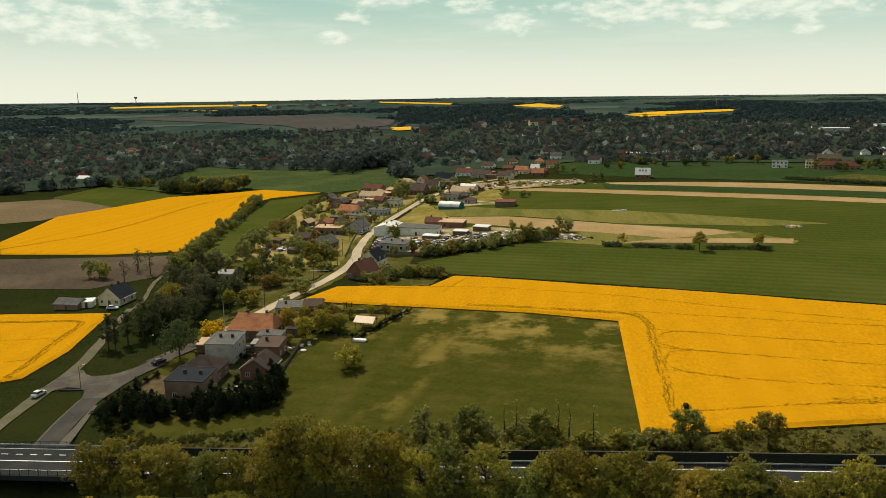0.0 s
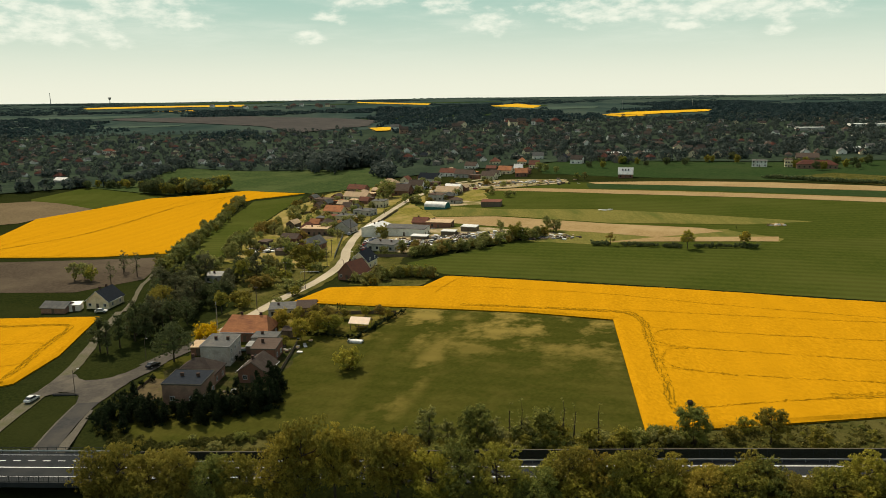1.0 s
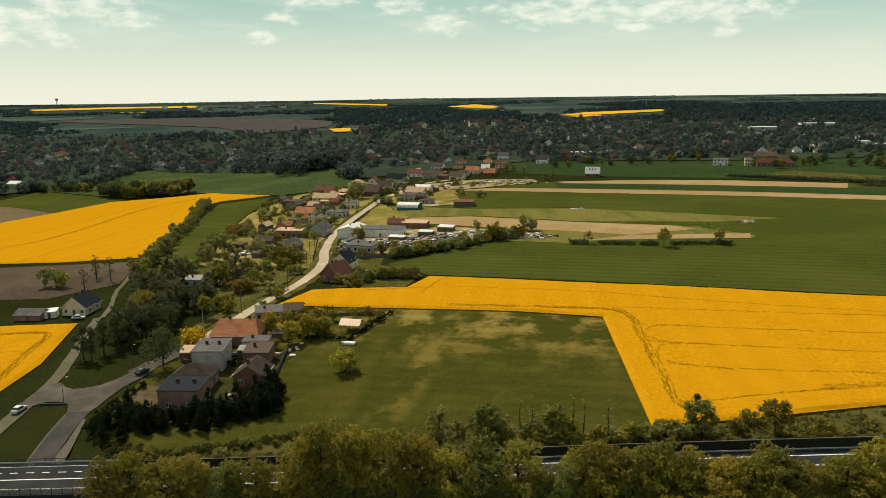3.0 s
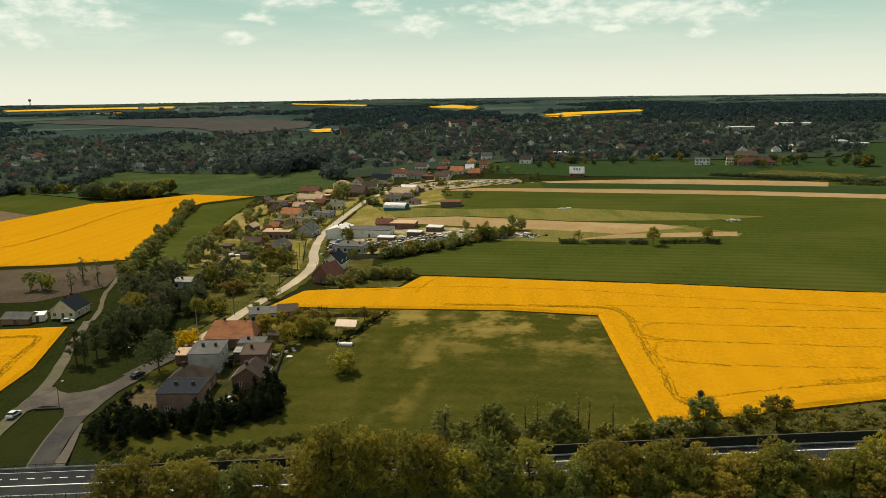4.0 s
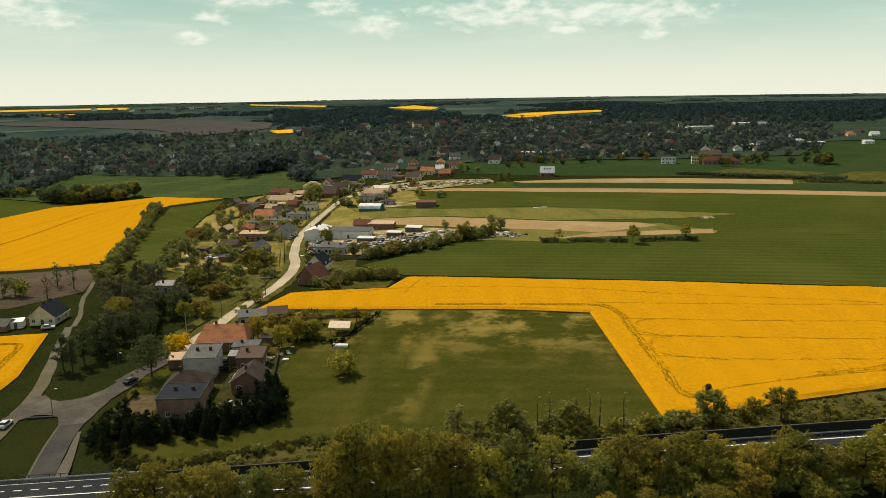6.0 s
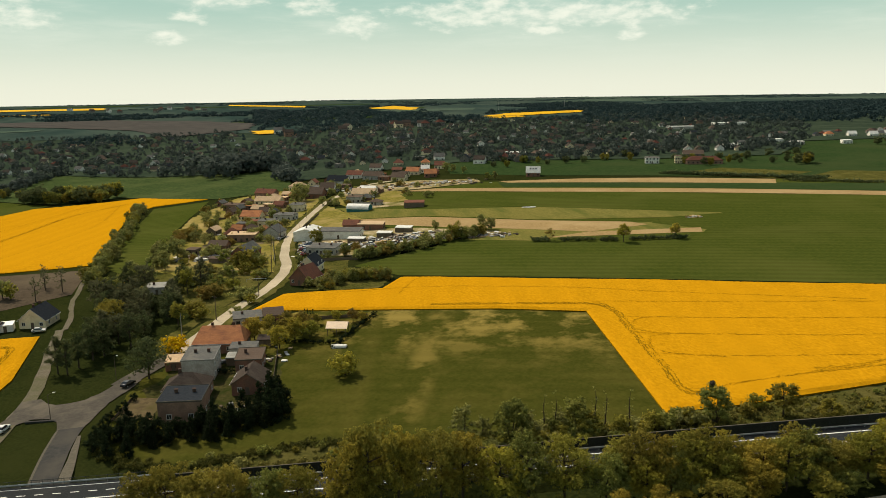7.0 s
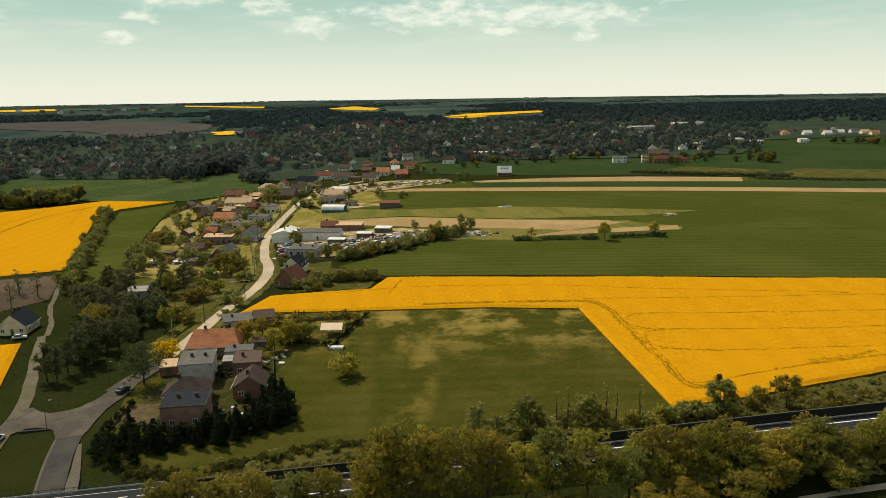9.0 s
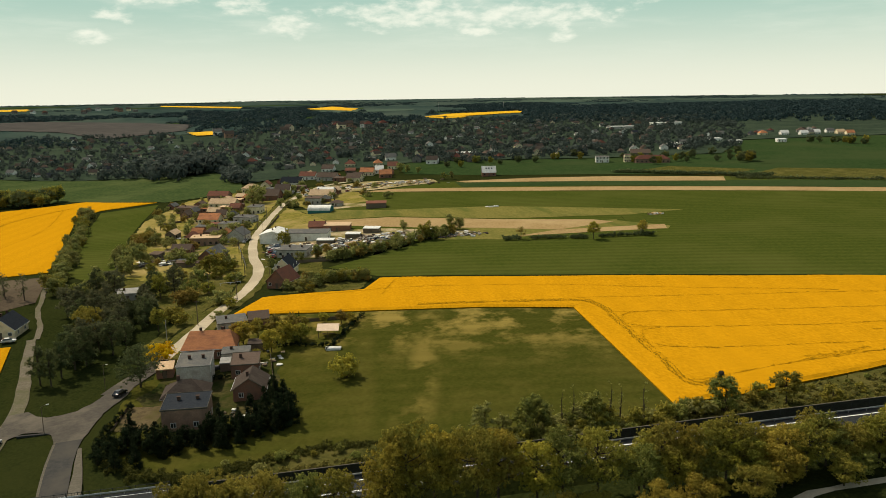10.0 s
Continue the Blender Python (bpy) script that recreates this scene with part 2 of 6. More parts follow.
# farmland colour blued to imitate haze towards the horizon
M_FARLAND = surface("hazed_farmland", (0.020, 0.037, 0.034), (0.040, 0.060, 0.050), 0.0035, 0.012, third=(0.050, 0.068, 0.054), stretch=(1, 0.4, 1))
# lighter yard copy, raised for the sun on the village plots
M_YARD = surface("trodden_yard", (0.24, 0.195, 0.112), (0.40, 0.325, 0.20), 0.09, 0.9, third=(0.15, 0.132, 0.046), stain=(0.42, 0.58))
M_YARD3 = surface("trodden_brown_yard", (0.105, 0.082, 0.046), (0.20, 0.155, 0.088), 0.07, 0.7, third=(0.100, 0.098, 0.024), stain=(0.44, 0.54))
# grass lightened so that its colour carries the village sunshine
M_LAWN = surface("sunlit_garden_grass", (0.105, 0.100, 0.021), (0.195, 0.165, 0.038), 0.05, 0.5, third=(0.26, 0.20, 0.075))
# verge grass again, darkened to stand for cloud shade along the motorway
M_BANK = surface("shaded_olive_bank", (0.028, 0.032, 0.008), (0.068, 0.066, 0.017), 0.09, 1.1, third=(0.082, 0.074, 0.022), bump=0.6)
M_VERGE = surface("olive_verge", (0.030, 0.034, 0.008), (0.085, 0.082, 0.020), 0.09, 1.1, third=(0.105, 0.092, 0.028), bump=0.6)


# ---------- helpers ----------
def smooth(a):
    a = min(1.0, max(0.0, a))
    return a * a * (3 - 2 * a)


def height(x, y):
    """The lie of the land, shaped to the camera's view: it falls gently to a stream on the left and rises to far hills.
    """
    r = math.hypot(x, y)
    z = 0.05 * x / (1 + abs(x) / 500) * (1 - 0.9 * smooth((r - 1400) / 2200))
    z -= 8 * math.exp(-((x + 190) / 150) ** 2) * smooth((y - 300) / 300) * (1 - smooth((y - 1100) / 700))
    z -= 3.2 * math.exp(-(((x + 80) / 13) ** 2 + ((y - 130) / 13) ** 2))      # the cutting of the road under the bridge
    return z + (56 - 7 * smooth((300 - x) / 2000)) * smooth((r - 1300) / 3500)


def to_mesh(name, verts, faces, material=None, smooth_shade=False):
    me = bpy.data.meshes.new(name)
    me.from_pydata(verts, [], faces)
    if material:
        me.materials.append(material)
    if smooth_shade:
        me.polygons.foreach_set("use_smooth", [True] * len(me.polygons))
    me.update()
    return me


def clip(poly, axis, at, keep_less):
    out = []
    for i, p in enumerate(poly):
        q = poly[i - 1]
        a, b = (q[axis] <= at) == keep_less or q[axis] == at, (p[axis] <= at) == keep_less or p[axis] == at
        if a != b:
            f = (at - q[axis]) / (p[axis] - q[axis])
            r = [q[0] + f * (p[0] - q[0]), q[1] + f * (p[1] - q[1])]
            r[axis] = at
            out.append(tuple(r))
        if b:
            out.append(p)
    return out


def cells(poly, res):
    """Cuts a polygon of the plan into square cells: points and faces."""
    pts, faces, index = [], [], {}
    xs = [p[0] for p in poly]
    for i in range(math.floor(min(xs) / res), math.ceil(max(xs) / res)):
        col = clip(clip(poly, 0, i * res, False), 0, (i + 1) * res, True)
        if len(col) < 3:
            continue
        ys = [p[1] for p in col]
        for j in range(math.floor(min(ys) / res), math.ceil(max(ys) / res)):
            cell = clip(clip(col, 1, j * res, False), 1, (j + 1) * res, True)
            face = []
            for p in cell:
                key = (round(p[0], 3), round(p[1], 3))
                if key not in index:
                    index[key] = len(pts)
                    pts.append(key)
                if index[key] not in face:
                    face.append(index[key])
            if len(face) > 2:
                area = sum(pts[face[k - 1]][0] * pts[face[k]][1] - pts[face[k]][0] * pts[face[k - 1]][1] for k in range(len(face)))
                if abs(area) > 1e-4:
                    faces.append(face if area > 0 else face[::-1])
    return pts, faces


def ragged(poly, step, amp):
    """The same outline with a worn, uneven edge."""
    out = []
    for (ax, ay), (bx, by) in zip(poly, poly[1:] + poly[:1]):
        d = math.hypot(bx - ax, by - ay)
        n = max(1, int(d / step))
        for k in range(n):
            x, y = ax + (bx - ax) * k / n, ay + (by - ay) * k / n
            out.append((x + amp * noise.noise((x * 0.31, y * 0.31, 1.5)), y + amp * noise.noise((x * 0.31, y * 0.31, 8.5))))
    return out


def sheet(name, poly, res, lift, material, label, relief=0.0, category="field"):
    """A field that lies on the land."""
    if material == M_MEADOW:
        poly = ragged(poly, 2.0, 2.4)
    if name in ("lawn", "yard", "verge", "road_apron"):
        poly = ragged(poly, 2.0 if poly[0][1] < 330 else 5.0, 1.6 if name != "road_apron" else 0.7)
    if name == "far_field":
        poly = ragged(poly, 18.0, 13.0)
    pts, faces = cells(poly, res)
    verts = [(x, y, height(x, y) + lift + relief * noise.noise((x * 0.35, y * 0.35, lift))) for x, y in pts]
    return tagged(new(name, to_mesh(name, verts, faces, material, True)), label, category, kind="structure")


def curve_points(pts, step):
    """Points at even steps along a smooth line through pts (2D)."""
    out = []
    n = len(pts)
    for i in range(n - 1):
        p0, p1, p2, p3 = (Vector(pts[max(0, min(n - 1, i + k))]) for k in (-1, 0, 1, 2))
        m = max(1, int((p2 - p1).length / step))
        for k in range(m):
            t = k / m
            out.append(0.5 * (2 * p1 + (p2 - p0) * t + (2 * p0 - 5 * p1 + 4 * p2 - p3) * t * t + (3 * p1 - p0 - 3 * p2 + p3) * t ** 3))
    out.append(Vector(pts[-1]))
    return out


def ribbon(name, pts, width, lift, material, label, step=4.0, wobble=0.0, category="road", across=4):
    line = curve_points(pts, step)
    verts, faces = [], []
    for i, p in enumerate(line):
        d = (line[min(i + 1, len(line) - 1)] - line[max(i - 1, 0)]).normalized()
        s = Vector((d.y, -d.x))
        w = width(i / (len(line) - 1)) if callable(width) else width
        for k in range(across + 1):
            f = k / across - 0.5
            q = p + s * (w * f + (wobble * noise.noise((i * 0.7, k * 3.1, 0.5)) if k in (0, across) else 0))
            verts.append((q.x, q.y, height(q.x, q.y) + lift))
        if i:
            a = (i - 1) * (across + 1)
            for k in range(across):
                faces.append((a + k, a + k + 1, a + k + across + 2, a + k + across + 1)[::-1])
    return tagged(new(name, to_mesh(name, verts, faces, material, True)), label, category, kind="structure")


# ---------- the land ----------
def spread(near, far, step, grow):
    out, v, s = [0.0], 0.0, step
    while v < far:
        if v > near:
            s *= grow
        v += s
        out.append(v)
    return out


gx = spread(420, 4400, 20, 1.12)
gx = [-v for v in gx[:0:-1]] + gx
gy = [-v for v in spread(60, 1500, 40, 1.3)[:0:-1]] + spread(800, 4700, 20, 1.08)
verts = [(x, y, height(x, y)) for y in gy for x in gx]
w = len(gx)
faces = [(j * w + i, j * w + i + 1, (j + 1) * w + i + 1, (j + 1) * w + i) for j in range(len(gy) - 1) for i in range(w - 1)]
tagged(new("ground", to_mesh("ground", verts, faces, M_GRASS, True)), "rough grass verges and wasteland that reach the horizon", "ground", kind="structure")

# ---------- fields ----------
sheet("field", [(-12, 249.5), (21, 238.5), (57.5, 222), (45, 140.5), (2, 144), (-36, 153), (-62, 150), (-72, 156), (-79, 163), (-82, 178), (-77.5, 203), (-68, 224), (-52, 250), (-30, 254)], 6, 0.05, M_MEADOW,
      "short green meadow with pale dry patches")
RAPE_R = [(-52, 262), (-41, 280), (-22, 277), (-5, 273), (4, 287), (13, 283), (56, 261), (92, 244), (124, 227), (151, 215), (200, 190),
          (190, 150), (93, 142), (57, 141), (40.2, 142.2), (52.9, 217.8), (28, 231), (-8, 245), (-27, 252)]


def crop(x, y):
    """How high the rape stands."""
    return 0.9 + 0.14 * noise.noise((x * 0.12, y * 0.12, 0)) + 0.10 * noise.noise((x * 0.9, y * 0.9, 3))


def rut(line, side, wide, material):
    """A wheel track: trodden patches of stalks in the rape, denser and thinner by turns."""
    line = curve_points(line, 0.24)
    rng = random.Random(int(abs(line[0].x * 31 + line[0].y * 7 + side * 5)))
    verts, faces = [], []
    for i in range(len(line) - 1):
        p = line[i]
        d = (line[i + 1] - p).normalized()
        q = Vector((d.y, -d.x))
        thick = 0.80 + 0.8 * noise.noise((p.x * 0.16, p.y * 0.16, 9.0 + side)) + 0.4 * noise.noise((p.x * 0.9, p.y * 0.9, side))
        if rng.random() > thick:
            continue
        c = p + q * (side + 0.4 * noise.noise((p.x * 0.25, p.y * 0.25, 9.0 + side)) + rng.gauss(0, wide * 0.30))
        a, b = rng.uniform(0.15, 0.45), rng.uniform(0.05, 0.16) * (0.5 + wide)
        at = len(verts)
        for k in range(6):
            r = c + d * (a * math.cos(k * 1.047) * rng.uniform(0.7, 1.3)) + q * (b * math.sin(k * 1.047) * rng.uniform(0.7, 1.3))
            verts.append((r.x, r.y, height(r.x, r.y) + crop(r.x, r.y) + 0.06 + 0.0004 * (i % 40)))
        faces.append((at + 5, at + 4, at + 3, at + 2, at + 1, at))
    tagged(new("wheel_track", to_mesh("wheel_track", verts, faces, material)), "wheel track of trodden stalks through the rape", "wheel track", kind="structure")


def rape(poly, res, tracks, label, wide=0.6):
    for k, line in enumerate(tracks):
        for side in ((-0.8, 0.9, 0.2) if k == 0 else (0.0,)):
            rut(line, side, wide * (1.15 if k == 0 else 1.05), M_STALKS if k == 0 else M_TREAD)
    pts, faces = cells(poly, res)
    edge = {}
    for f in faces:
        for k in range(len(f)):
            e = (f[k - 1], f[k])
            edge[tuple(sorted(e))] = edge.get(tuple(sorted(e)), 0) + (1 if e[0] < e[1] else -1)
    tall = []
    for x, y in pts:                              # the crop stands lower along its edge
        away = 1e9
        for (ax, ay), (bx, by) in zip(poly, poly[1:] + poly[:1]):
            ex, ey = bx - ax, by - ay
            f = min(1.0, max(0.0, ((x - ax) * ex + (y - ay) * ey) / (ex * ex + ey * ey)))
            away = min(away, math.hypot(x - ax - f * ex, y - ay - f * ey))
        tall.append(0.40 + (crop(x, y) - 0.40) * smooth(away / 1.6))
    verts = [(x, y, height(x, y) + h) for (x, y), h in zip(pts, tall)]
    foot = {}
    mats = [0] * len(faces)
    for (a, b), c2 in edge.items():
        if c2:
            for k in (a, b):
                if k not in foot:
                    foot[k] = len(verts)
                    verts.append((pts[k][0], pts[k][1], height(*pts[k]) - 0.1))
            q = (a, b) if c2 < 0 else (b, a)
            faces.append([q[0], q[1], foot[q[1]], foot[q[0]]])
            mats.append(1)
    me = to_mesh("rape_field", verts, faces)
    me.materials.append(M_RAPE)
    me.materials.append(M_STALKS)
    me.polygons.foreach_set("material_index", mats)
    return tagged(new("rape_field", me), label, "field", kind="structure")


TRACKS_R = [
    [(8, 243), (29, 235), (46, 228.4), (55, 224.2), (59.6, 220), (60.5, 211.5), (58.6, 202.5), (56.7, 191.5), (54.8, 181.5), (53.2, 171.5), (51.2, 160.5), (49.6, 153.5), (50.5, 149), (54, 148.5)],
    [(59, 208), (64, 205), (70, 203), (86, 196), (125, 182), (190, 158)], [(57, 193), (61, 190), (68, 187), (93, 177), (117, 169), (190, 150)],
    [(54, 175), (59, 173), (71, 167), (106, 156)], [(49, 153), (54, 150.5), (66, 151), (82, 151), (99, 150), (150, 149)], [(58, 226), (95, 211), (136, 196), (195, 172)],
    [(-20, 272), (11, 266), (52, 248), (91, 224), (138, 198)], [(0, 262), (4, 271), (8, 278), (12, 282)],
    [(72, 202), (64, 203.5), (60, 200), (59, 195), (62, 190.5), (70, 186)], [(70, 186), (61, 188), (57.5, 184), (56, 179), (59, 173.5), (70, 167)]]
for line in ([(83, 151.6), (90, 151.0), (99, 151.4)], [(85, 153.2), (93, 152.4), (104, 152.8)], [(116, 163), (126, 160), (138, 158)]):
    rut(line, 0.0, 1.3, M_TREAD)
rape(RAPE_R, 1.0, TRACKS_R, "bright yellow rape field in flower with tractor tracks")
rape([(-103, 635), (-164, 691), (-240, 655), (-281, 540), (-257, 427), (-231, 383), (-167, 371), (-130, 372), (-138, 445), (-155, 595), (-143, 623)], 3, [[(-240, 395), (-212, 459), (-199, 592), (-168, 651)], [(-190, 378), (-178, 439), (-166, 533), (-172, 640)], [(-240, 418), (-236, 476), (-217, 579), (-200, 650)]],
     "yellow rape field in flower on a slope behind a hedge", 0.8)
rape([(-180, 262), (-160, 260), (-118, 256), (-113, 215), (-115, 193), (-125, 188), (-180, 190)], 1.2, [[(-175, 249), (-153, 248), (-140, 247), (-127, 246), (-122, 242), (-121, 223), (-119, 205), (-119, 193)], [(-175, 228), (-140, 227), (-126, 227), (-121.5, 224)], [(-170, 207), (-129, 206), (-120, 208)]], "yellow rape field in flower beside a lane")
sheet("field", [(-260, 372), (-128, 362), (-123, 313), (-144, 295), (-184, 301), (-260, 300)], 20, 0.12, M_PLOUGH, "brown ploughed field")
sheet("field", [(4, 291), (-12, 316), (34, 344), (77, 331), (144, 303), (206, 291), (300, 250), (260, 150), (201, 190.5), (151, 217)], 15, 0.14, M_CROP, "even dark green field of young corn")
sheet("field", [(3, 440), (38, 427), (92, 383), (133, 358), (139, 347), (105, 341), (80, 361), (39, 390), (5, 420)], 15, 0.16, M_SOIL, "bare sandy strip of tilled soil")
sheet("field", [(81, 336), (104, 341), (157, 329), (152, 319)], 15, 0.16, M_SOIL, "narrow bare strip of tilled soil")
sheet("field", [(-8, 498), (42, 455), (105, 428), (152, 392), (190, 362), (156, 362), (93, 385), (40, 429), (4, 442)], 15, 0.18, M_FALLOW, "pale dry fallow grass")
sheet("field", [(40, 535), (120, 485), (210, 430), (295, 395), (420, 300), (300, 252), (206, 293), (160, 319), (142, 350), (166, 377), (105, 430), (44, 474)], 15, 0.14, M_CROP, "even green field of young corn")
sheet("field", [(40, 552), (127, 492), (220, 437), (289, 393), (400, 320), (410, 335), (299, 409), (228, 455), (132, 511), (69, 550)], 15, 0.22, M_SOIL, "long bare strip of tilled soil")
sheet("field", [(119, 556), (211, 502), (323, 441), (430, 370), (410, 336), (299, 411), (200, 479), (115, 527)], 15, 0.16, M_CROP2, "dark green strip of young corn")
sheet("field", [(122, 563), (185, 545), (240, 519), (301, 477), (287, 456), (209, 503), (125, 551)], 15, 0.24, M_SOIL, "bare strip of tilled soil")
sheet("field", [(100, 640), (154, 587), (245, 532), (420, 420), (500, 560), (420, 650), (300, 674), (145, 752), (110, 722)], 20, 0.2, M_CROP2, "green fields at the edge of the town")
sheet("field", [(-101, 622), (-141, 611), (-134, 463), (-124, 366), (-104, 333), (-100, 375), (-106, 458), (-105, 536)], 12, 0.14, M_CROP, "green strip between hedge and gardens")
M_PASTURE = surface("valley_pasture", (0.028, 0.048, 0.017), (0.052, 0.072, 0.024), 0.012, 0.3, third=(0.066, 0.084, 0.030), bands=(0.02, 0.93, 4.0), turn=-40)
sheet("field", [(-300, 940), (-49, 830), (-36, 700), (-38, 634), (-96, 628), (-104, 638), (-166, 692), (-184, 704), (-232, 678), (-328, 732), (-300, 764)], 20, 0.45, M_PASTURE, "dark green pasture in the valley")

FARRAPE = surface("far_rape", (0.50, 0.28, 0.004), (0.66, 0.38, 0.006), 0.01, 0.05, gloss=0.03)
far = "distant field of rape in flower"
FAR_RAPE = ([(-314, 3800), (46, 3370), (42, 3200), (-293, 3620)], [(258, 2936), (408, 3181), (458, 2860), (395, 2640)],
            [(457, 1931), (576, 2107), (849, 2217), (798, 2060), (579, 1930)], [(460, 1880), (560, 1920), (560, 1850), (483, 1795)],
            [(-119, 1739), (-61, 1737), (-55, 1600), (-97, 1610)], [(-1405, 3230), (-1218, 3440), (-814, 3560), (-762, 3304), (-1000, 3290), (-1330, 3089)],
            [(-1000, 2900), (-860, 2950), (-850, 2900), (-990, 2850)])
for poly in FAR_RAPE:
    sheet("far_field", poly, 30, 3.2, FARRAPE, far)
FAR_PLOUGH = [(-957, 2430), (-558, 2500), (-279, 2330), (-121, 2115), (-126, 1835), (-274, 1654), (-414, 1970), (-608, 2141), (-939, 2332)]
sheet("far_field", FAR_PLOUGH, 30, 3.0,
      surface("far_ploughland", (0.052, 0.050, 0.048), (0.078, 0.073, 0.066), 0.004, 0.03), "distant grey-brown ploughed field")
# pale blue-green: haze over the far strips put into the colour
M_FARCROP = surface("hazed_far_crop", (0.050, 0.078, 0.060), (0.072, 0.100, 0.074), 0.004, 0.02)
rf = random.Random(64)
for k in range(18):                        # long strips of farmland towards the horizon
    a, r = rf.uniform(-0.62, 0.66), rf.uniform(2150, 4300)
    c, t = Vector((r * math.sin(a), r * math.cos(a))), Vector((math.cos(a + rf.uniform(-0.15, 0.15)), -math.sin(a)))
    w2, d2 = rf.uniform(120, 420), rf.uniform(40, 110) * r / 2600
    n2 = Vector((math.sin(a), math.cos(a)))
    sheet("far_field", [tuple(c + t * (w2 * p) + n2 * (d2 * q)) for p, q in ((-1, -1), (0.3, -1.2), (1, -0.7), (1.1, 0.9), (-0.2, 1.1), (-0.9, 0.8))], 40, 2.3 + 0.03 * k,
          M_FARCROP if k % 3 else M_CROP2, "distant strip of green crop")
sheet("field", [(527, 731), (640, 660), (592, 600), (456, 482), (382, 541), (440, 600)], 30, 0.3, M_CROP2, "dark green field beside the town")
sheet("field", [(-337, 646), (-327, 730), (-232, 674), (-242, 648), (-280, 556), (-329, 629)], 20, 0.25, M_CROP, "green field beside the rape")
sheet("field", [(-380, 600), (-329, 634), (-300, 622), (-262, 593), (-279, 545), (-283, 520), (-300, 505), (-380, 500)], 20, 0.3, surface("drying_soil", (0.105, 0.080, 0.046), (0.150, 0.115, 0.066), 0.02, 0.6, third=(0.17, 0.13, 0.075), bands=(0.12, 0.9, 1.0), turn=-60), "bare tilled field beside the rape")

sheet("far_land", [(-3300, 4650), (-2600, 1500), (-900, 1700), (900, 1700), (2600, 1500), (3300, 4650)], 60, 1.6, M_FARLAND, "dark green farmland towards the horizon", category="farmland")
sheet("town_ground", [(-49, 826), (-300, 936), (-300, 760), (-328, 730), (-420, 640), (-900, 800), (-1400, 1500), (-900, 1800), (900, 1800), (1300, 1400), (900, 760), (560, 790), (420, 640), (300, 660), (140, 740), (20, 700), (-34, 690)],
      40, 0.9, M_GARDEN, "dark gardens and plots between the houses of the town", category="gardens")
sheet("yard", [(-34, 352), (-12, 338), (12, 362), (62, 350), (66, 362), (30, 392), (-8, 412), (-34, 400)], 8, 0.15, M_YARD, "trodden sandy yards and scrap plots", category="yard")
sheet("yard", [(0, 560), (60, 556), (108, 566), (110, 590), (60, 612), (24, 606)], 12, 0.2, M_YARD, "sandy building plots at the village's end", category="yard")
sheet("yard", [(4, 484), (40, 478), (46, 486), (20, 506), (-2, 500)], 8, 0.2, M_YARD, "sandy yard behind a warehouse", category="yard")
sheet("yard", [(-50, 392), (-78, 376), (-84, 398), (-74, 430), (-70, 470), (-74, 520), (-66, 600), (-40, 610), (-26, 560), (-34, 500), (-44, 440)], 8, 0.16, M_YARD3, "trodden brown yards between the village houses", category="yard")
sheet("yard", [(-79.5, 179), (-70.5, 177), (-69.5, 189), (-77, 191.5)], 3, 0.14, surface("dry_garden_soil", (0.070, 0.055, 0.030), (0.110, 0.085, 0.046), 0.2, 0.8, third=(0.060, 0.056, 0.020)), "dry brown garden plot beside a house", category="yard")
sheet("yard", [(-70, 176), (-44, 176), (-40, 212), (-68, 214), (-76, 196)], 6, 0.06, M_YARD2, "trodden yard between the houses", category="yard")
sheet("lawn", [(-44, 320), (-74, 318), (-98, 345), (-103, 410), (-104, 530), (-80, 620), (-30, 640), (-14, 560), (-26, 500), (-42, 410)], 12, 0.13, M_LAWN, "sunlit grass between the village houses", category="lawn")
sheet("field", [(104, 336), (152, 317), (206, 290), (300, 250), (420, 299), (300, 330), (164, 334), (142, 352)], 12, 0.08, M_CROP, "green grass between two fields")
sheet("lawn", [(-77, 229), (-62, 268), (-51, 300), (-46, 330), (-60, 338), (-104, 335), (-100, 300), (-78, 290), (-70, 262), (-80, 236)], 8, 0.10, M_VERGE, "rough sunlit grass between the road and the stream's wood", category="lawn")
sheet("lawn", [(-34, 284), (-28, 300), (-26, 336), (-12, 336), (-14, 316), (2, 290), (-6, 275), (-22, 279)], 8, 0.10, M_VERGE, "rough garden grass behind the cottage", category="lawn")
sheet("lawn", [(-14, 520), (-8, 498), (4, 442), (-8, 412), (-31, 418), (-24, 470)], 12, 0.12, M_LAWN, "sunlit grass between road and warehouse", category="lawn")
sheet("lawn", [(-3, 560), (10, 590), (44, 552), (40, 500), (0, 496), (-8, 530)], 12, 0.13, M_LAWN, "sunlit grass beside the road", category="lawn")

sheet("verge", [(-62, 147), (-36, 153), (2, 146.5), (40.5, 142.4), (57, 140.6), (93, 141.6), (160, 143), (160, 112), (70, 124), (0, 133.5), (-40, 139), (-60, 142)], 5, 0.06, M_BANK,
      "rough olive grass between motorway and fields", relief=0.05, category="verge")
sheet("field", [(4, 441), (40, 389), (64, 366), (44, 349), (75, 331), (104, 338), (152, 318), (164, 332), (144, 352), (100, 366), (60, 388)], 12, 0.09, M_FALLOW, "pale dry grass between the strips")

sheet("field", [(4, 291), (-10, 318), (36, 346), (4, 420), (4, 500), (40, 540), (110, 570), (122, 562), (300, 480), (430, 400), (420, 300), (300, 250), (200, 195)], 15, 0.05, M_CROP, "grassy balks between the fields")
sheet("field", [(270, 560), (300, 674), (420, 656), (560, 808), (900, 776), (900, 640), (650, 560), (456, 470), (380, 480)], 20, 0.12, M_CROP2, "green land beside the town")

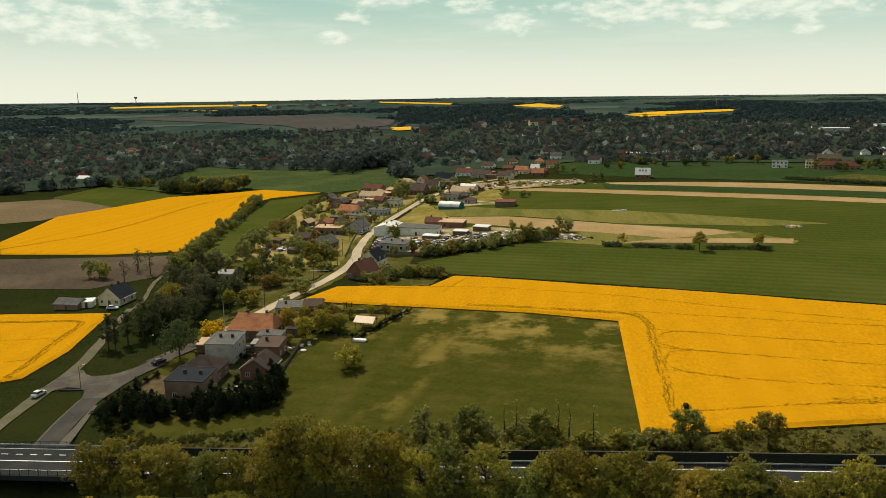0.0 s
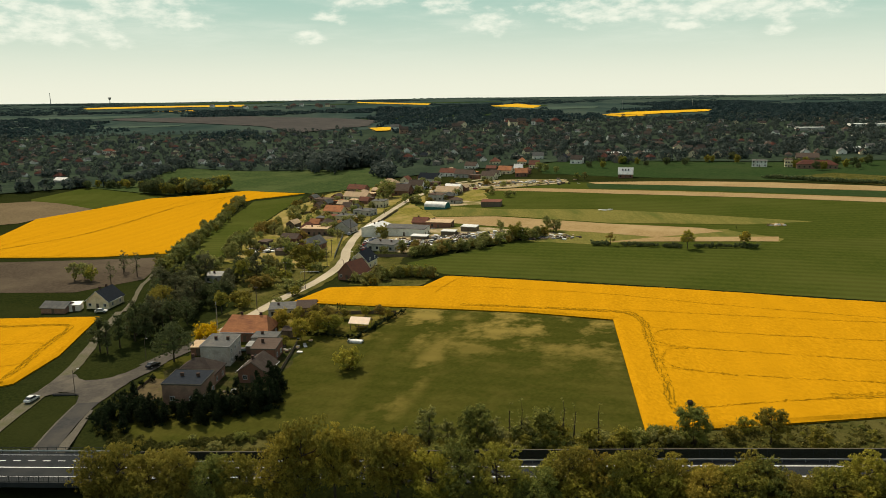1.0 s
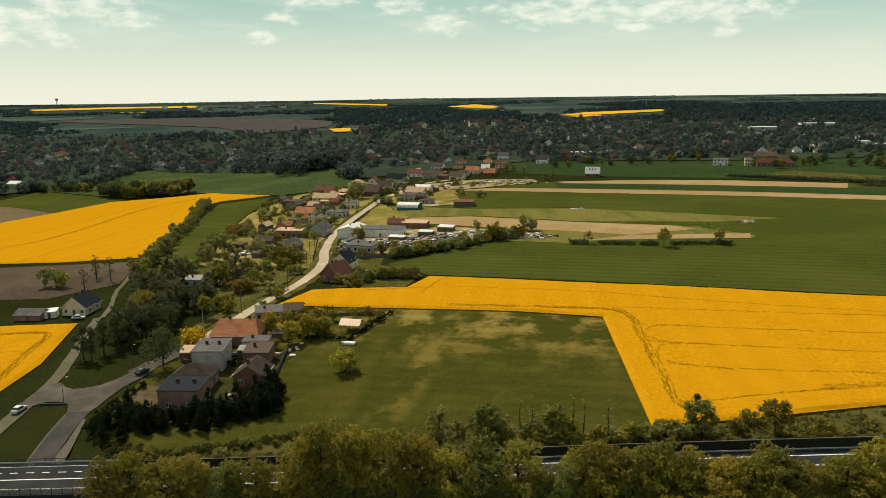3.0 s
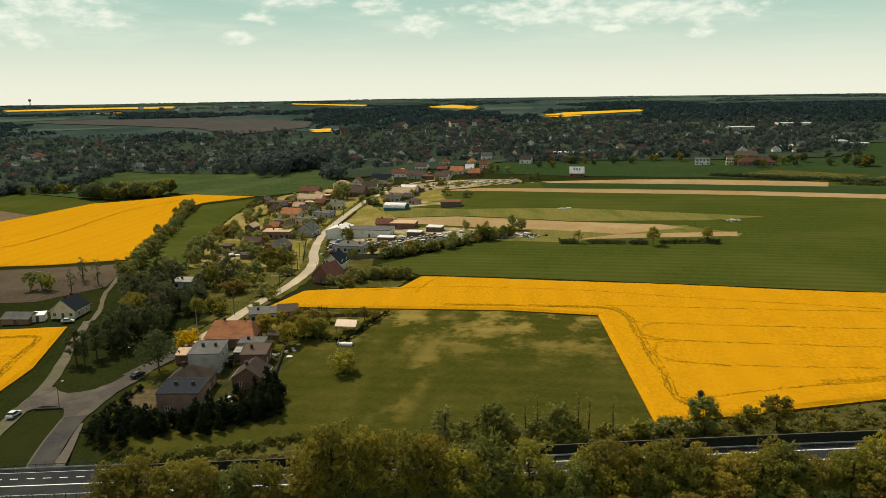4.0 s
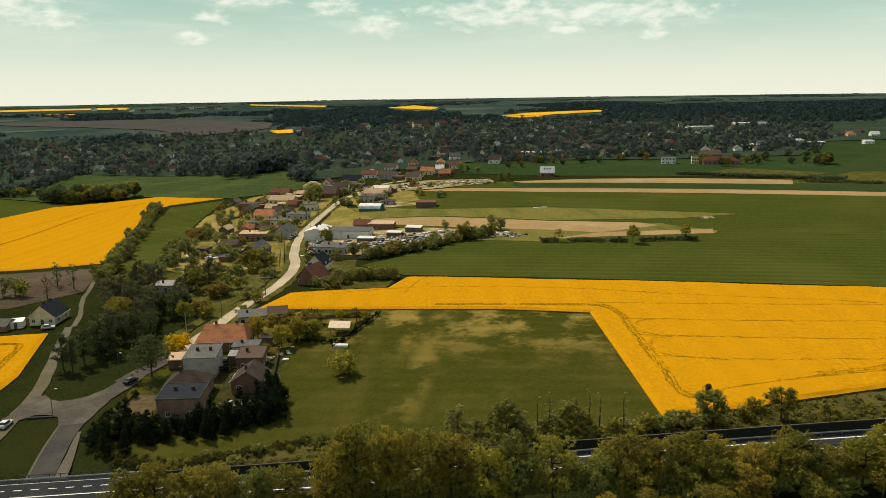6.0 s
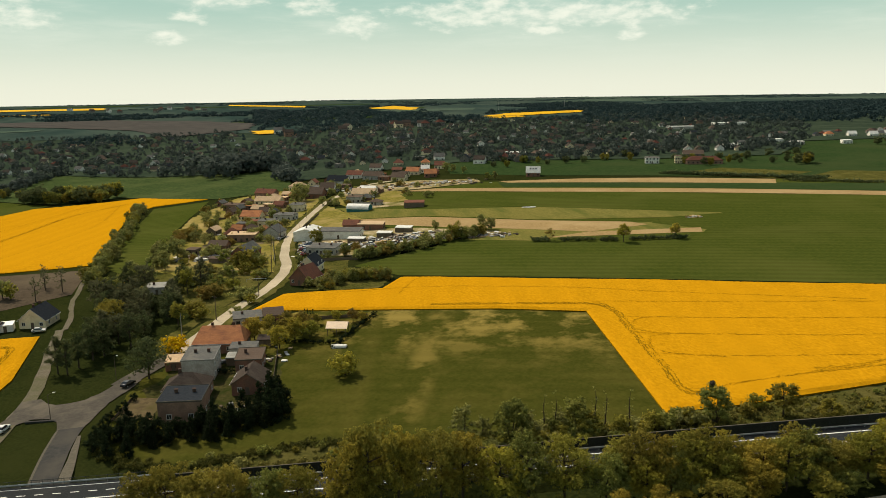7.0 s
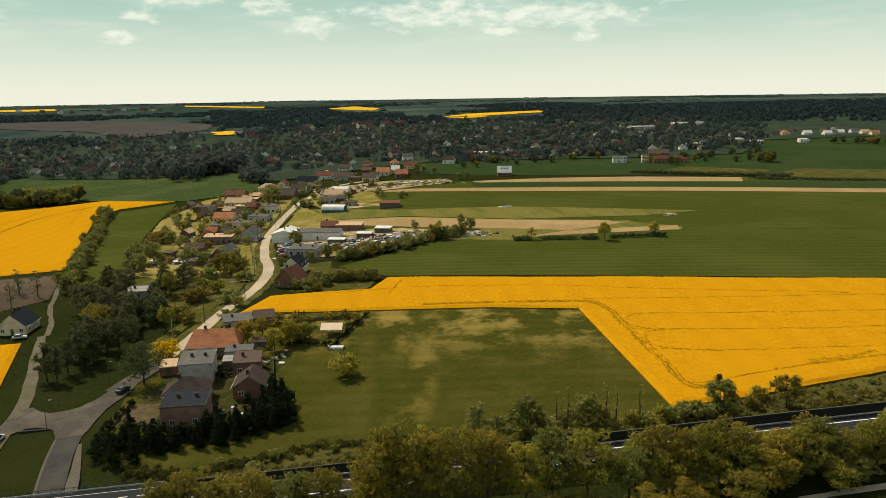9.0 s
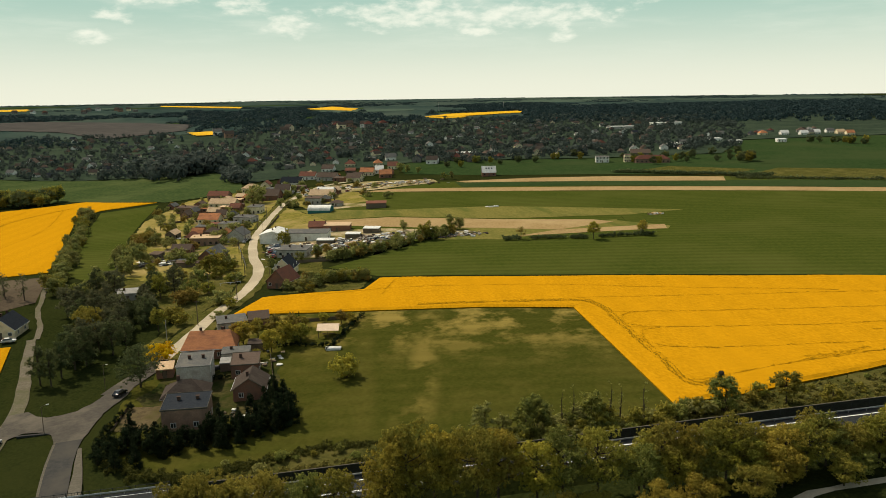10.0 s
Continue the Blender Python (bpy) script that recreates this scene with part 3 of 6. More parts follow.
# ---------- roads ----------
ROAD = [(-73, 221), (-65, 244), (-56, 270), (-45, 299), (-40, 328), (-41, 360), (-37, 415), (-20, 502), (-8, 546), (20, 606), (46, 622)]
ribbon("road_verge", ROAD, 10.0, 0.17, M_VERGE, "olive grass verge along the village road", wobble=1.6, category="verge")
ribbon("road", ROAD, 4.4, 0.20, M_OLDROAD, "pale worn asphalt village road", wobble=0.5)
M_CONC0 = surface("pale_paving", (0.085, 0.078, 0.062), (0.125, 0.114, 0.09), 0.2, 2.0, bump=0.1)
# worn asphalt, also darkened for the cloud shade at the junction
M_WORN = surface("shaded_worn_asphalt", (0.060, 0.055, 0.047), (0.078, 0.071, 0.060), 0.10, 1.0, rough=0.9, bump=0.0, third=(0.116, 0.103, 0.081))
M_GREYROAD = surface("weathered_asphalt", (0.040, 0.041, 0.040), (0.054, 0.053, 0.050), 0.10, 1.0, rough=0.9, bump=0.0, third=(0.066, 0.062, 0.054))
ribbon("road", [(-82.6, 202), (-80.2, 207), (-76, 214.5), (-71.5, 224.2)], 6.0, 0.24, M_WORN, "grey patched asphalt of the village road", wobble=0.4)
sheet("road_apron", [(-106.2, 184.5), (-104.8, 190), (-105, 198), (-100.7, 198), (-98.6, 194.6), (-96, 193.3), (-92.5, 193.2), (-89.4, 194.4), (-86.8, 197.5), (-85, 201.5), (-83, 207), (-77.2, 204),
                     (-79.8, 198.5), (-82, 192.5), (-83.8, 186.5), (-84.9, 180), (-85.5, 174), (-90.8, 174), (-91.2, 178), (-92.4, 181.6), (-95, 184.4), (-99.4, 185.4), (-101.6, 183)], 3, 0.25, M_WORN,
      "wide worn asphalt where the roads meet", category="road")
ribbon("road", [(-85.2, 118), (-86.6, 140), (-87.2, 155), (-88.0, 165), (-88.2, 171), (-88.1, 177)], 5.3, 0.28, M_GREYROAD, "grey asphalt road that leads under the bridge", wobble=0.25)
ribbon("pavement", [(-82.4, 144), (-83.1, 155), (-84.3, 165), (-85.2, 172)], lambda f: 2.4 - 1.6 * f ** 3, 0.36, M_CONC0, "pale concrete pavement beside the road", category="pavement", wobble=0.3)
ribbon("kerb_strip", [(-88.2, 140), (-89.9, 156), (-90.7, 166), (-91.0, 176)], 0.5, 0.33, M_CONC0, "pale concrete edge of the asphalt road", category="kerb", across=2)
ribbon("road", [(-128, 362), (-126.3, 355), (-122.6, 324.5), (-119.3, 299.7), (-114.2, 277.8), (-112, 262)], 1.7, 0.2, M_GRAVEL, "pale farm track along the ploughed field", wobble=0.6)
ribbon("road", [(-103, 150), (-103.6, 168), (-103.8, 180), (-103.2, 197), (-105.2, 212), (-108.3, 230), (-112.2, 253), (-113.6, 262)], lambda f: 3.7 - 1.2 * f ** 2, 0.22, M_GRAVEL, "pale gravel lane", wobble=0.5)
ribbon("road", [(30, 99.5), (41, 102.2), (49, 102), (56, 101.4), (80, 99)], 1.9, 0.1, M_OLDROAD, "pale dirt track", wobble=0.6)

M_WALL = {
    "cream": surface("cream_render", (0.64, 0.55, 0.36), (0.75, 0.65, 0.44), 0.4, 3.0, bump=0.1, third=(0.55, 0.47, 0.31)),
    # render darkened to stand for the cloud shade over the town
    "dull": surface("cloud_shaded_render", (0.15, 0.14, 0.125), (0.23, 0.215, 0.19), 0.4, 3.0, bump=0.1, third=(0.12, 0.11, 0.095)),
    "grey": surface("grey_render", (0.34, 0.325, 0.285), (0.44, 0.42, 0.37), 0.4, 3.0, bump=0.1, third=(0.28, 0.26, 0.22)),
    "white": surface("white_render", (0.68, 0.66, 0.59), (0.78, 0.76, 0.69), 0.4, 3.0, bump=0.1, third=(0.56, 0.53, 0.46)),
    "brick": surface("brick_wall", (0.165, 0.082, 0.056), (0.25, 0.128, 0.086), 0.5, 4.0, bump=0.2, third=(0.15, 0.095, 0.07)),
    "pink": surface("pinkish_render", (0.23, 0.14, 0.098), (0.30, 0.19, 0.135), 0.4, 3.0, bump=0.1, third=(0.19, 0.125, 0.092)),
    "wood": surface("weathered_boards", (0.11, 0.085, 0.06), (0.19, 0.15, 0.11), 0.4, 3.0, stretch=(6, 6, 1)),
    "teal": surface("teal_sheet", (0.03, 0.12, 0.12), (0.05, 0.16, 0.15), 0.4, 3.0, rough=0.5),
}
M_ROOF = {
    "orange": surface("orange_tiles", (0.34, 0.148, 0.070), (0.48, 0.208, 0.100), 0.3, 2.5, third=(0.27, 0.12, 0.07), stretch=(1, 3, 1), rough=0.9, gloss=0.0),
    "red": surface("red_brown_tiles", (0.14, 0.062, 0.044), (0.20, 0.092, 0.062), 0.3, 2.5, third=(0.12, 0.062, 0.05), stretch=(1, 3, 1), rough=0.9, gloss=0.0),
    "brown": surface("brown_tiles", (0.075, 0.056, 0.045), (0.125, 0.092, 0.072), 0.3, 2.5, third=(0.11, 0.085, 0.07), stretch=(1, 3, 1), rough=0.9, gloss=0.0),
    "umber": surface("dark_brown_tiles", (0.040, 0.033, 0.029), (0.068, 0.054, 0.046), 0.3, 2.5, third=(0.075, 0.062, 0.052), stretch=(1, 3, 1), rough=0.9, gloss=0.0),
    "maroon": surface("dull_maroon_tiles", (0.085, 0.036, 0.028), (0.125, 0.054, 0.040), 0.3, 2.5, third=(0.075, 0.04, 0.033), stretch=(1, 3, 1), rough=0.9, gloss=0.0),
    "grey": surface("grey_roof_felt", (0.085, 0.087, 0.085), (0.118, 0.118, 0.112), 0.3, 2.0, third=(0.145, 0.138, 0.122), gloss=0.0),
    # darkened further, with cloud shade on the yard roofs in the colour
    "navy": surface("navy_tiles", (0.020, 0.024, 0.030), (0.034, 0.039, 0.046), 0.3, 2.5, third=(0.030, 0.033, 0.038), rough=0.6, gloss=0.0),
    "concrete": surface("pale_grey_roof_sheet", (0.22, 0.22, 0.205), (0.30, 0.30, 0.28), 0.3, 2.0, third=(0.19, 0.185, 0.17), gloss=0.1),
    "pale": surface("pale_sheet_roof", (0.50, 0.50, 0.47), (0.66, 0.66, 0.62), 0.3, 2.0, rough=0.45, third=(0.45, 0.44, 0.40), gloss=0.3),
    # tan lightened: the sun on these roofs is put into the colour
    "tan": surface("sunlit_tan_roof", (0.42, 0.30, 0.18), (0.54, 0.40, 0.26), 0.3, 2.0, third=(0.38, 0.27, 0.17)),
}
M_GLASS = surface("window_glass", (0.015, 0.02, 0.024), (0.03, 0.035, 0.04), 1, 2, rough=0.08, bump=0, gloss=0.6)
M_FRAME = surface("window_frame_paint", (0.5, 0.5, 0.47), (0.62, 0.62, 0.58), 1, 5, rough=0.5, bump=0)
M_CHIM = surface("chimney_brick", (0.055, 0.038, 0.032), (0.10, 0.066, 0.052), 1, 6)
M_CONC = surface("concrete", (0.24, 0.235, 0.22), (0.33, 0.32, 0.30), 0.3, 2.5, third=(0.20, 0.195, 0.18))
M_STEEL = surface("galvanised_steel", (0.32, 0.33, 0.33), (0.42, 0.43, 0.43), 0.5, 3, rough=0.45, metal=0.7, bump=0.05)
M_DARKMETAL = surface("dark_painted_steel", (0.03, 0.035, 0.035), (0.05, 0.055, 0.05), 0.5, 3, rough=0.6)
M_PANEL = surface("dark_noise_barrier", (0.022, 0.026, 0.02), (0.045, 0.05, 0.036), 0.4, 2.5, third=(0.03, 0.03, 0.025), stretch=(1, 1, 5))
M_TIMBER = surface("pole_timber", (0.09, 0.07, 0.05), (0.15, 0.12, 0.09), 0.5, 5, stretch=(4, 4, 1))
M_BARK = surface("bark", (0.045, 0.036, 0.026), (0.085, 0.07, 0.05), 0.6, 4.0, stretch=(3, 3, 1))
M_RUBBER = surface("tyre_rubber", (0.015, 0.015, 0.015), (0.03, 0.03, 0.03), 1, 5)
L_SPRING = leafy("spring_leaves", (0.170, 0.144, 0.024), (0.400, 0.312, 0.045), 0.2)
L_OLIVE = leafy("olive_leaves", (0.132, 0.122, 0.023), (0.310, 0.258, 0.044), 0.2)
L_GREEN = leafy("green_leaves", (0.100, 0.112, 0.028), (0.265, 0.258, 0.058), 0.2)
L_DARK = leafy("dark_leaves", (0.052, 0.066, 0.028), (0.125, 0.138, 0.054), 0.2)
L_RUST = leafy("young_olive_leaves", (0.165, 0.120, 0.030), (0.330, 0.230, 0.054), 0.15)
L_GOLD = leafy("yellow_blossom", (0.40, 0.25, 0.004), (0.65, 0.43, 0.008), 0.1)
L_WILLOW = leafy("grey_green_leaves", (0.165, 0.165, 0.055), (0.330, 0.305, 0.095), 0.15)
# lighter leaf copy that carries the village's sun and haze
L_SUNLIT = leafy("sunlit_leaves", (0.135, 0.145, 0.045), (0.320, 0.300, 0.090), 0.22)
L_WOOD = leafy("thin_grey_leaves", (0.078, 0.082, 0.042), (0.165, 0.160, 0.076), 0.18)
L_FIR = leafy("fir_needles", (0.010, 0.016, 0.007), (0.026, 0.036, 0.014), 0.2)
# bluish, low-contrast leaves: the haze over the town is in their colour
L_TOWN = leafy("hazed_town_leaves", (0.040, 0.054, 0.049), (0.074, 0.092, 0.078), 0.0)


def box(bm, x0, x1, y0, y1, z0, z1):
    v = [bm.verts.new((x, y, z)) for z in (z0, z1) for y in (y0, y1) for x in (x0, x1)]
    for f in ((0, 2, 3, 1), (4, 5, 7, 6), (0, 1, 5, 4), (2, 6, 7, 3), (0, 4, 6, 2), (1, 3, 7, 5)):
        bm.faces.new([v[k] for k in f])


def prism(bm, a, b, r0, r1, sides=7):
    """A tapered round bar from a to b."""
    a, b = Vector(a), Vector(b)
    q = (b - a).to_track_quat("Z", "Y")
    rings = []
    for p, r in ((a, r0), (b, r1)):
        rings.append([bm.verts.new(p + q @ Vector((r * math.cos(k * 2 * math.pi / sides), r * math.sin(k * 2 * math.pi / sides), 0))) for k in range(sides)])
    for k in range(sides):
        bm.faces.new((rings[0][k - 1], rings[0][k], rings[1][k], rings[1][k - 1]))
    bm.faces.new(rings[1])
    bm.faces.new(rings[0][::-1])


def part(name, bm, material, parent, label=""):
    me = bpy.data.meshes.new(name)
    bm.to_mesh(me)
    bm.free()
    me.materials.append(material)
    ob = new(name, me)
    ob.parent = parent
    return tagged(ob, label)


def put(ob, x, y, turn=0.0, lift=0.0, scale=1.0):
    ob.matrix_basis = Matrix.LocRotScale((x, y, height(x, y) + lift), Euler((0, 0, radians(turn))), (scale,) * 3)
    return ob


# ---------- houses ----------
def roof_mesh(kind, w, d, h, rh, over=0.4, thick=0.22):
    bm = bmesh.new()
    X, Y = w / 2 + over, d / 2 + over
    if kind == "flat":
        box(bm, -w / 2 - 0.15, w / 2 + 0.15, -d / 2 - 0.15, d / 2 + 0.15, h, h + 0.25)
        bm.verts.ensure_lookup_table()
        for v in bm.verts:
            v.co.z += rh * (v.co.y / d + 0.5)
        return bm
    if kind == "arch":
        n = 10
        ring = [[], []]
        for k in range(n + 1):
            a = math.pi * k / n
            for i, r in enumerate((1.0, 0.96)):
                ring[i].append([bm.verts.new((y, -math.cos(a) * (d / 2 + 0.1) * r, h + math.sin(a) * rh * r)) for y in (-w / 2 - 0.2, w / 2 + 0.2)])
        for k in range(n):
            bm.faces.new((ring[0][k][0], ring[0][k][1], ring[0][k + 1][1], ring[0][k + 1][0]))
            bm.faces.new((ring[1][k][1], ring[1][k][0], ring[1][k + 1][0], ring[1][k + 1][1]))
            for e in (0, 1):
                bm.faces.new((ring[0][k][e], ring[0][k + 1][e], ring[1][k + 1][e], ring[1][k][e]))
        return bm
    slope = rh / (d / 2)
    drop = over * slope
    inset = {"gable": 0.0, "halfhip": 1.7}.get(kind, min(d / 2, w / 2 - 0.01))
    rx = X - (inset + (over if inset else 0))
    levels = []
    for dz in (thick, 0):
        e = [bm.verts.new((sx * X, sy * Y, h - drop + dz)) for sx, sy in ((-1, -1), (1, -1), (1, 1), (-1, 1))]
        r = [bm.verts.new((sx * rx, 0, h + rh + dz)) for sx in (-1, 1)]
        levels.append((e, r))
    for i, (e, r) in enumerate(levels):
        fs = [(e[0], e[1], r[1], r[0]), (e[2], e[3], r[0], r[1])]
        if inset:
            fs += [(e[1], e[2], r[1]), (e[3], e[0], r[0])]
        for f in fs:
            bm.faces.new(f if i == 0 else f[::-1])
    (e, r), (e2, r2) = levels
    for a, b in ((0, 1), (2, 3)):
        bm.faces.new((e[b], e[a], e2[a], e2[b]))
    if inset:
        for a, b in ((1, 2), (3, 0)):
            bm.faces.new((e[b], e[a], e2[a], e2[b]))
    else:
        for a, b, k in ((1, 2, 1), (3, 0, 0)):
            bm.faces.new((e[a], r[k], r2[k], e2[a]))
            bm.faces.new((r[k], e[b], e2[b], r2[k]))
    return bm


def wall_mesh(kind, w, d, h, rh):
    bm = bmesh.new()
    low = -1.2
    if kind == "gable":
        v = []
        for x in (-w / 2, w / 2):
            v.append([bm.verts.new(p) for p in ((x, -d / 2, low), (x, d / 2, low), (x, d / 2, h), (x, 0, h + rh), (x, -d / 2, h))])
        bm.faces.new(v[0][::-1])
        bm.faces.new(v[1])
        for k in range(5):
            bm.faces.new((v[0][k - 1], v[0][k], v[1][k], v[1][k - 1]))
    elif kind == "flat":
        box(bm, -w / 2, w / 2, -d / 2, d / 2, low, h)
        for q in bm.verts:
            if q.co.z > 0:
                q.co.z += rh * (q.co.y / d + 0.5)
    elif kind == "arch":
        ends = []
        for x in (-w / 2, w / 2):
            ends.append([bm.verts.new((x, -math.cos(math.pi * k / 10) * d / 2, h + math.sin(math.pi * k / 10) * rh * 0.95)) for k in range(11)]
                        + [bm.verts.new((x, d / 2, low)), bm.verts.new((x, -d / 2, low))])
        bm.faces.new(ends[0])
        bm.faces.new(ends[1][::-1])
        for k in range(10, 14):
            bm.faces.new((ends[0][k % 13], ends[1][k % 13], ends[1][(k + 1) % 13], ends[0][(k + 1) % 13]))
    else:
        box(bm, -w / 2, w / 2, -d / 2, d / 2, low, h)
    return bm


def window(parent, x, y, z, ww, hh, face, fine):
    """A window on the wall that faces -y (front), +x or -x (side)."""
    def turn(bm):
        rot = {"front": 0, "right": math.pi / 2, "left": -math.pi / 2, "back": math.pi}[face]
        bmesh.ops.transform(bm, matrix=Matrix.Translation((x, y, z)) @ Matrix.Rotation(rot, 4, "Z"), verts=bm.verts)
        return bm
    if fine:
        bm = bmesh.new()
        t = 0.1
        for b in ((-ww / 2, ww / 2, -hh / 2, -hh / 2 + t), (-ww / 2, ww / 2, hh / 2 - t, hh / 2), (-ww / 2, -ww / 2 + t, -hh / 2 + t, hh / 2 - t),
                  (ww / 2 - t, ww / 2, -hh / 2 + t, hh / 2 - t), (-t / 2, t / 2, -hh / 2 + t, hh / 2 - t)):
            box(bm, b[0], b[1], -0.07, 0.04, b[2], b[3])
        f = part("window", turn(bm), M_FRAME, parent)
        bm = bmesh.new()
        box(bm, -ww / 2 + t, ww / 2 - t, -0.025, 0.02, -hh / 2 + t, hh / 2 - t)
        part("pane", turn(bm), M_GLASS, f)
    else:
        bm = bmesh.new()
        box(bm, -ww / 2, ww / 2, -0.05, 0.05, -hh / 2, hh / 2)
        part("window", turn(bm), M_GLASS, parent)


def house(x, y, turn, w, d, h, kind, rh, wall, roof, label, rows=1, cols=3, side=2, chimneys=1, fine=False, front_mid=True,
          door=True, skylights=0, name="house", category="house", group="", across=False):
    """A house; x, y: the middle of its front. across: the ridge runs away from the front."""
    if 330 < y < 760 and abs(x) < 130:            # village houses are scaled down to fit the camera's view
        w, d, h, rh = w * 0.92, d * 0.88, h * 0.84, rh * 0.92
    a = radians(turn)
    thing = new(name)
    W, D = (d, w) if across else (w, d)
    extra = 90 if across else 0
    cx, cy = (x - math.sin(a) * d / 2, y + math.cos(a) * d / 2) if front_mid else (x, y)
    put(thing, cx, cy, turn)
    tagged(thing, label, category, group)
    spin = Matrix.Rotation(radians(extra), 4, "Z")
    for nm, bm, m in (("wall", wall_mesh(kind, W, D, h, rh), M_WALL[wall]), ("roof", roof_mesh(kind, W, D, h, rh), M_ROOF[roof])):
        bmesh.ops.transform(bm, matrix=spin, verts=bm.verts)
        bmesh.ops.recalc_face_normals(bm, faces=bm.faces)
        part(nm, bm, m, thing)
    for r in range(rows):
        z = 1.5 + r * 2.7
        if z + 0.6 > h + (rh * 0.5 if across else 0):
            continue
        for c2 in range(cols):
            if cols > 1 and r == 0 and door and c2 == cols // 2:
                continue
            window(thing, (c2 + 0.5) / cols * w - w / 2, -d / 2, z, 1.2, 1.25, "front", fine)
        for c2 in range(side):
            window(thing, w / 2, (c2 + 0.5) / side * d - d / 2, z, 1.1, 1.25, "right", fine)
            window(thing, -w / 2, (c2 + 0.5) / side * d - d / 2, z, 1.1, 1.25, "left", fine)
    if fine and kind == "flat":                   # the raised metal edge of a flat roof
        for sx, sy in ((0, -1), (0, 1), (-1, 0), (1, 0)):
            bm = bmesh.new()
            if sy:
                box(bm, -w / 2 - 0.2, w / 2 + 0.2, sy * (d / 2 + 0.16) - 0.05, sy * (d / 2 + 0.16) + 0.05, h + 0.1, h + 0.36)
            else:
                box(bm, sx * (w / 2 + 0.16) - 0.05, sx * (w / 2 + 0.16) + 0.05, -d / 2 - 0.1, d / 2 + 0.1, h + 0.1, h + 0.34)
            for v in bm.verts:
                v.co.z += rh * (v.co.y / d + 0.5)
            part("roof_edge", bm, M_CONC if wall == "grey" else M_CONC0, thing, "pale sheet-metal roof edge")
    if fine and kind in ("gable", "halfhip", "hip"):
        for sy in (-1, 1):
            bm = bmesh.new()
            drop = 0.4 * rh / (D / 2)
            prism(bm, (-W / 2 - 0.35, sy * (D / 2 + 0.46), h - drop + 0.1), (W / 2 + 0.35, sy * (D / 2 + 0.46), h - drop + 0.1), 0.08, 0.08, 6)
            bmesh.ops.transform(bm, matrix=spin, verts=bm.verts)
            part("gutter", bm, M_STEEL, thing, "grey metal gutter")
        if kind == "gable":
            for sx, sy in ((-1, -1), (-1, 1), (1, -1), (1, 1)):
                bm = bmesh.new()
                prism(bm, (sx * (W / 2 + 0.42), sy * (D / 2 + 0.4), h - drop + 0.08), (sx * (W / 2 + 0.42), 0, h + rh + 0.08), 0.09, 0.09, 4)
                bmesh.ops.transform(bm, matrix=spin, verts=bm.verts)
                part("bargeboard", bm, M_FRAME if wall == "cream" else M_TIMBER, thing, "board along the roof's edge")
    if door:
        bm = bmesh.new()
        box(bm, -0.5, 0.5, -d / 2 - 0.06, -d / 2 + 0.05, -0.1, 2.05)
        part("door", bm, M_TIMBER, thing, "brown wooden door")
    for k in range(skylights):
        bm = bmesh.new()
        box(bm, -0.5, 0.5, -0.7, 0.7, 0.2, 0.34)
        f = 0.62
        m = Matrix.Translation(((k + 0.5) / skylights * w * 0.6 - w * 0.3, -D / 2 * (1 - f), h + rh * f)) @ Matrix.Rotation(math.atan2(rh, D / 2), 4, "X")
        bmesh.ops.transform(bm, matrix=m, verts=bm.verts)
        part("skylight", bm, M_GLASS, thing, "dark roof window")
    for k in range(chimneys):
        px = (-0.18 + 0.42 * k) * W
        bm = bmesh.new()
        top = h + rh + 0.8
        box(bm, px - 0.35, px + 0.35, 0.3, 0.85, h, top)
        box(bm, px - 0.42, px + 0.42, 0.23, 0.92, top, top + 0.12)
        bmesh.ops.transform(bm, matrix=spin, verts=bm.verts)
        part("chimney", bm, M_CHIM, thing, "brick chimney")
    return thing


# the yard beside the crossing
house(-59.2, 219.4, -8, 14.5, 10, 3.2, "halfhip", 3.7, "brick", "orange", "large brick farmhouse with an orange tiled roof", rows=1, cols=5, fine=True, chimneys=2)
house(-62.6, 198.8, -6, 8.2, 9.5, 5.6, "flat", 0.5, "grey", "grey", "two-storey grey cube house with a flat felt roof", rows=2, cols=0, side=3, chimneys=2, fine=True, door=False)
house(-70.3, 209.0, -2, 4.2, 5, 2.4, "flat", 0.5, "brick", "tan", "low brick garage with a sunlit flat roof", cols=1, side=0, chimneys=0, name="garage", category="garage")
house(-49.9, 200.9, -7, 7.0, 7, 3.4, "flat", 0.9, "brick", "brown", "low brick house with a brown sloping roof", cols=2, fine=True, chimneys=1)
house(-52.0, 212.5, -7, 7.5, 5, 3.0, "flat", 0.3, "grey", "grey", "grey outbuilding with a flat felt roof", cols=2, chimneys=1, name="outbuilding", category="outbuilding")
house(-64.2, 184.5, -6, 10.4, 8, 3.5, "hip", 2.8, "pink", "umber", "house with a dark brown tiled hip roof", cols=3, fine=True)
house(-63.8, 172.9, -7, 9.8, 8.5, 5.0, "flat", 0.4, "pink", "navy", "two-storey pinkish house with a flat dark grey roof", rows=1, cols=2, side=3, chimneys=2, fine=True, door=False)
house(-49.4, 184.6, -9, 7.7, 8.5, 3.0, "gable", 2.6, "brick", "umber", "small brick house with a weathered brown gable roof", cols=2, fine=True, across=True)
house(-52.1, 243.6, 4, 9.1, 8, 2.8, "flat", 0.3, "grey", "grey", "low grey house with a flat felt roof beside the road", cols=3)
house(-44.0, 243.0, 2, 6.0, 7, 3.2, "gable", 1.6, "brick", "brown", "brick shed with a brown roof", cols=1, name="shed", category="shed", chimneys=0)
# across the stream
house(-123.6, 267.8, -10, 8.8, 10, 2.9, "gable", 3.7, "cream", "navy", "cream gabled house with a dark steep roof", rows=2, cols=3, fine=True, across=True, chimneys=2)
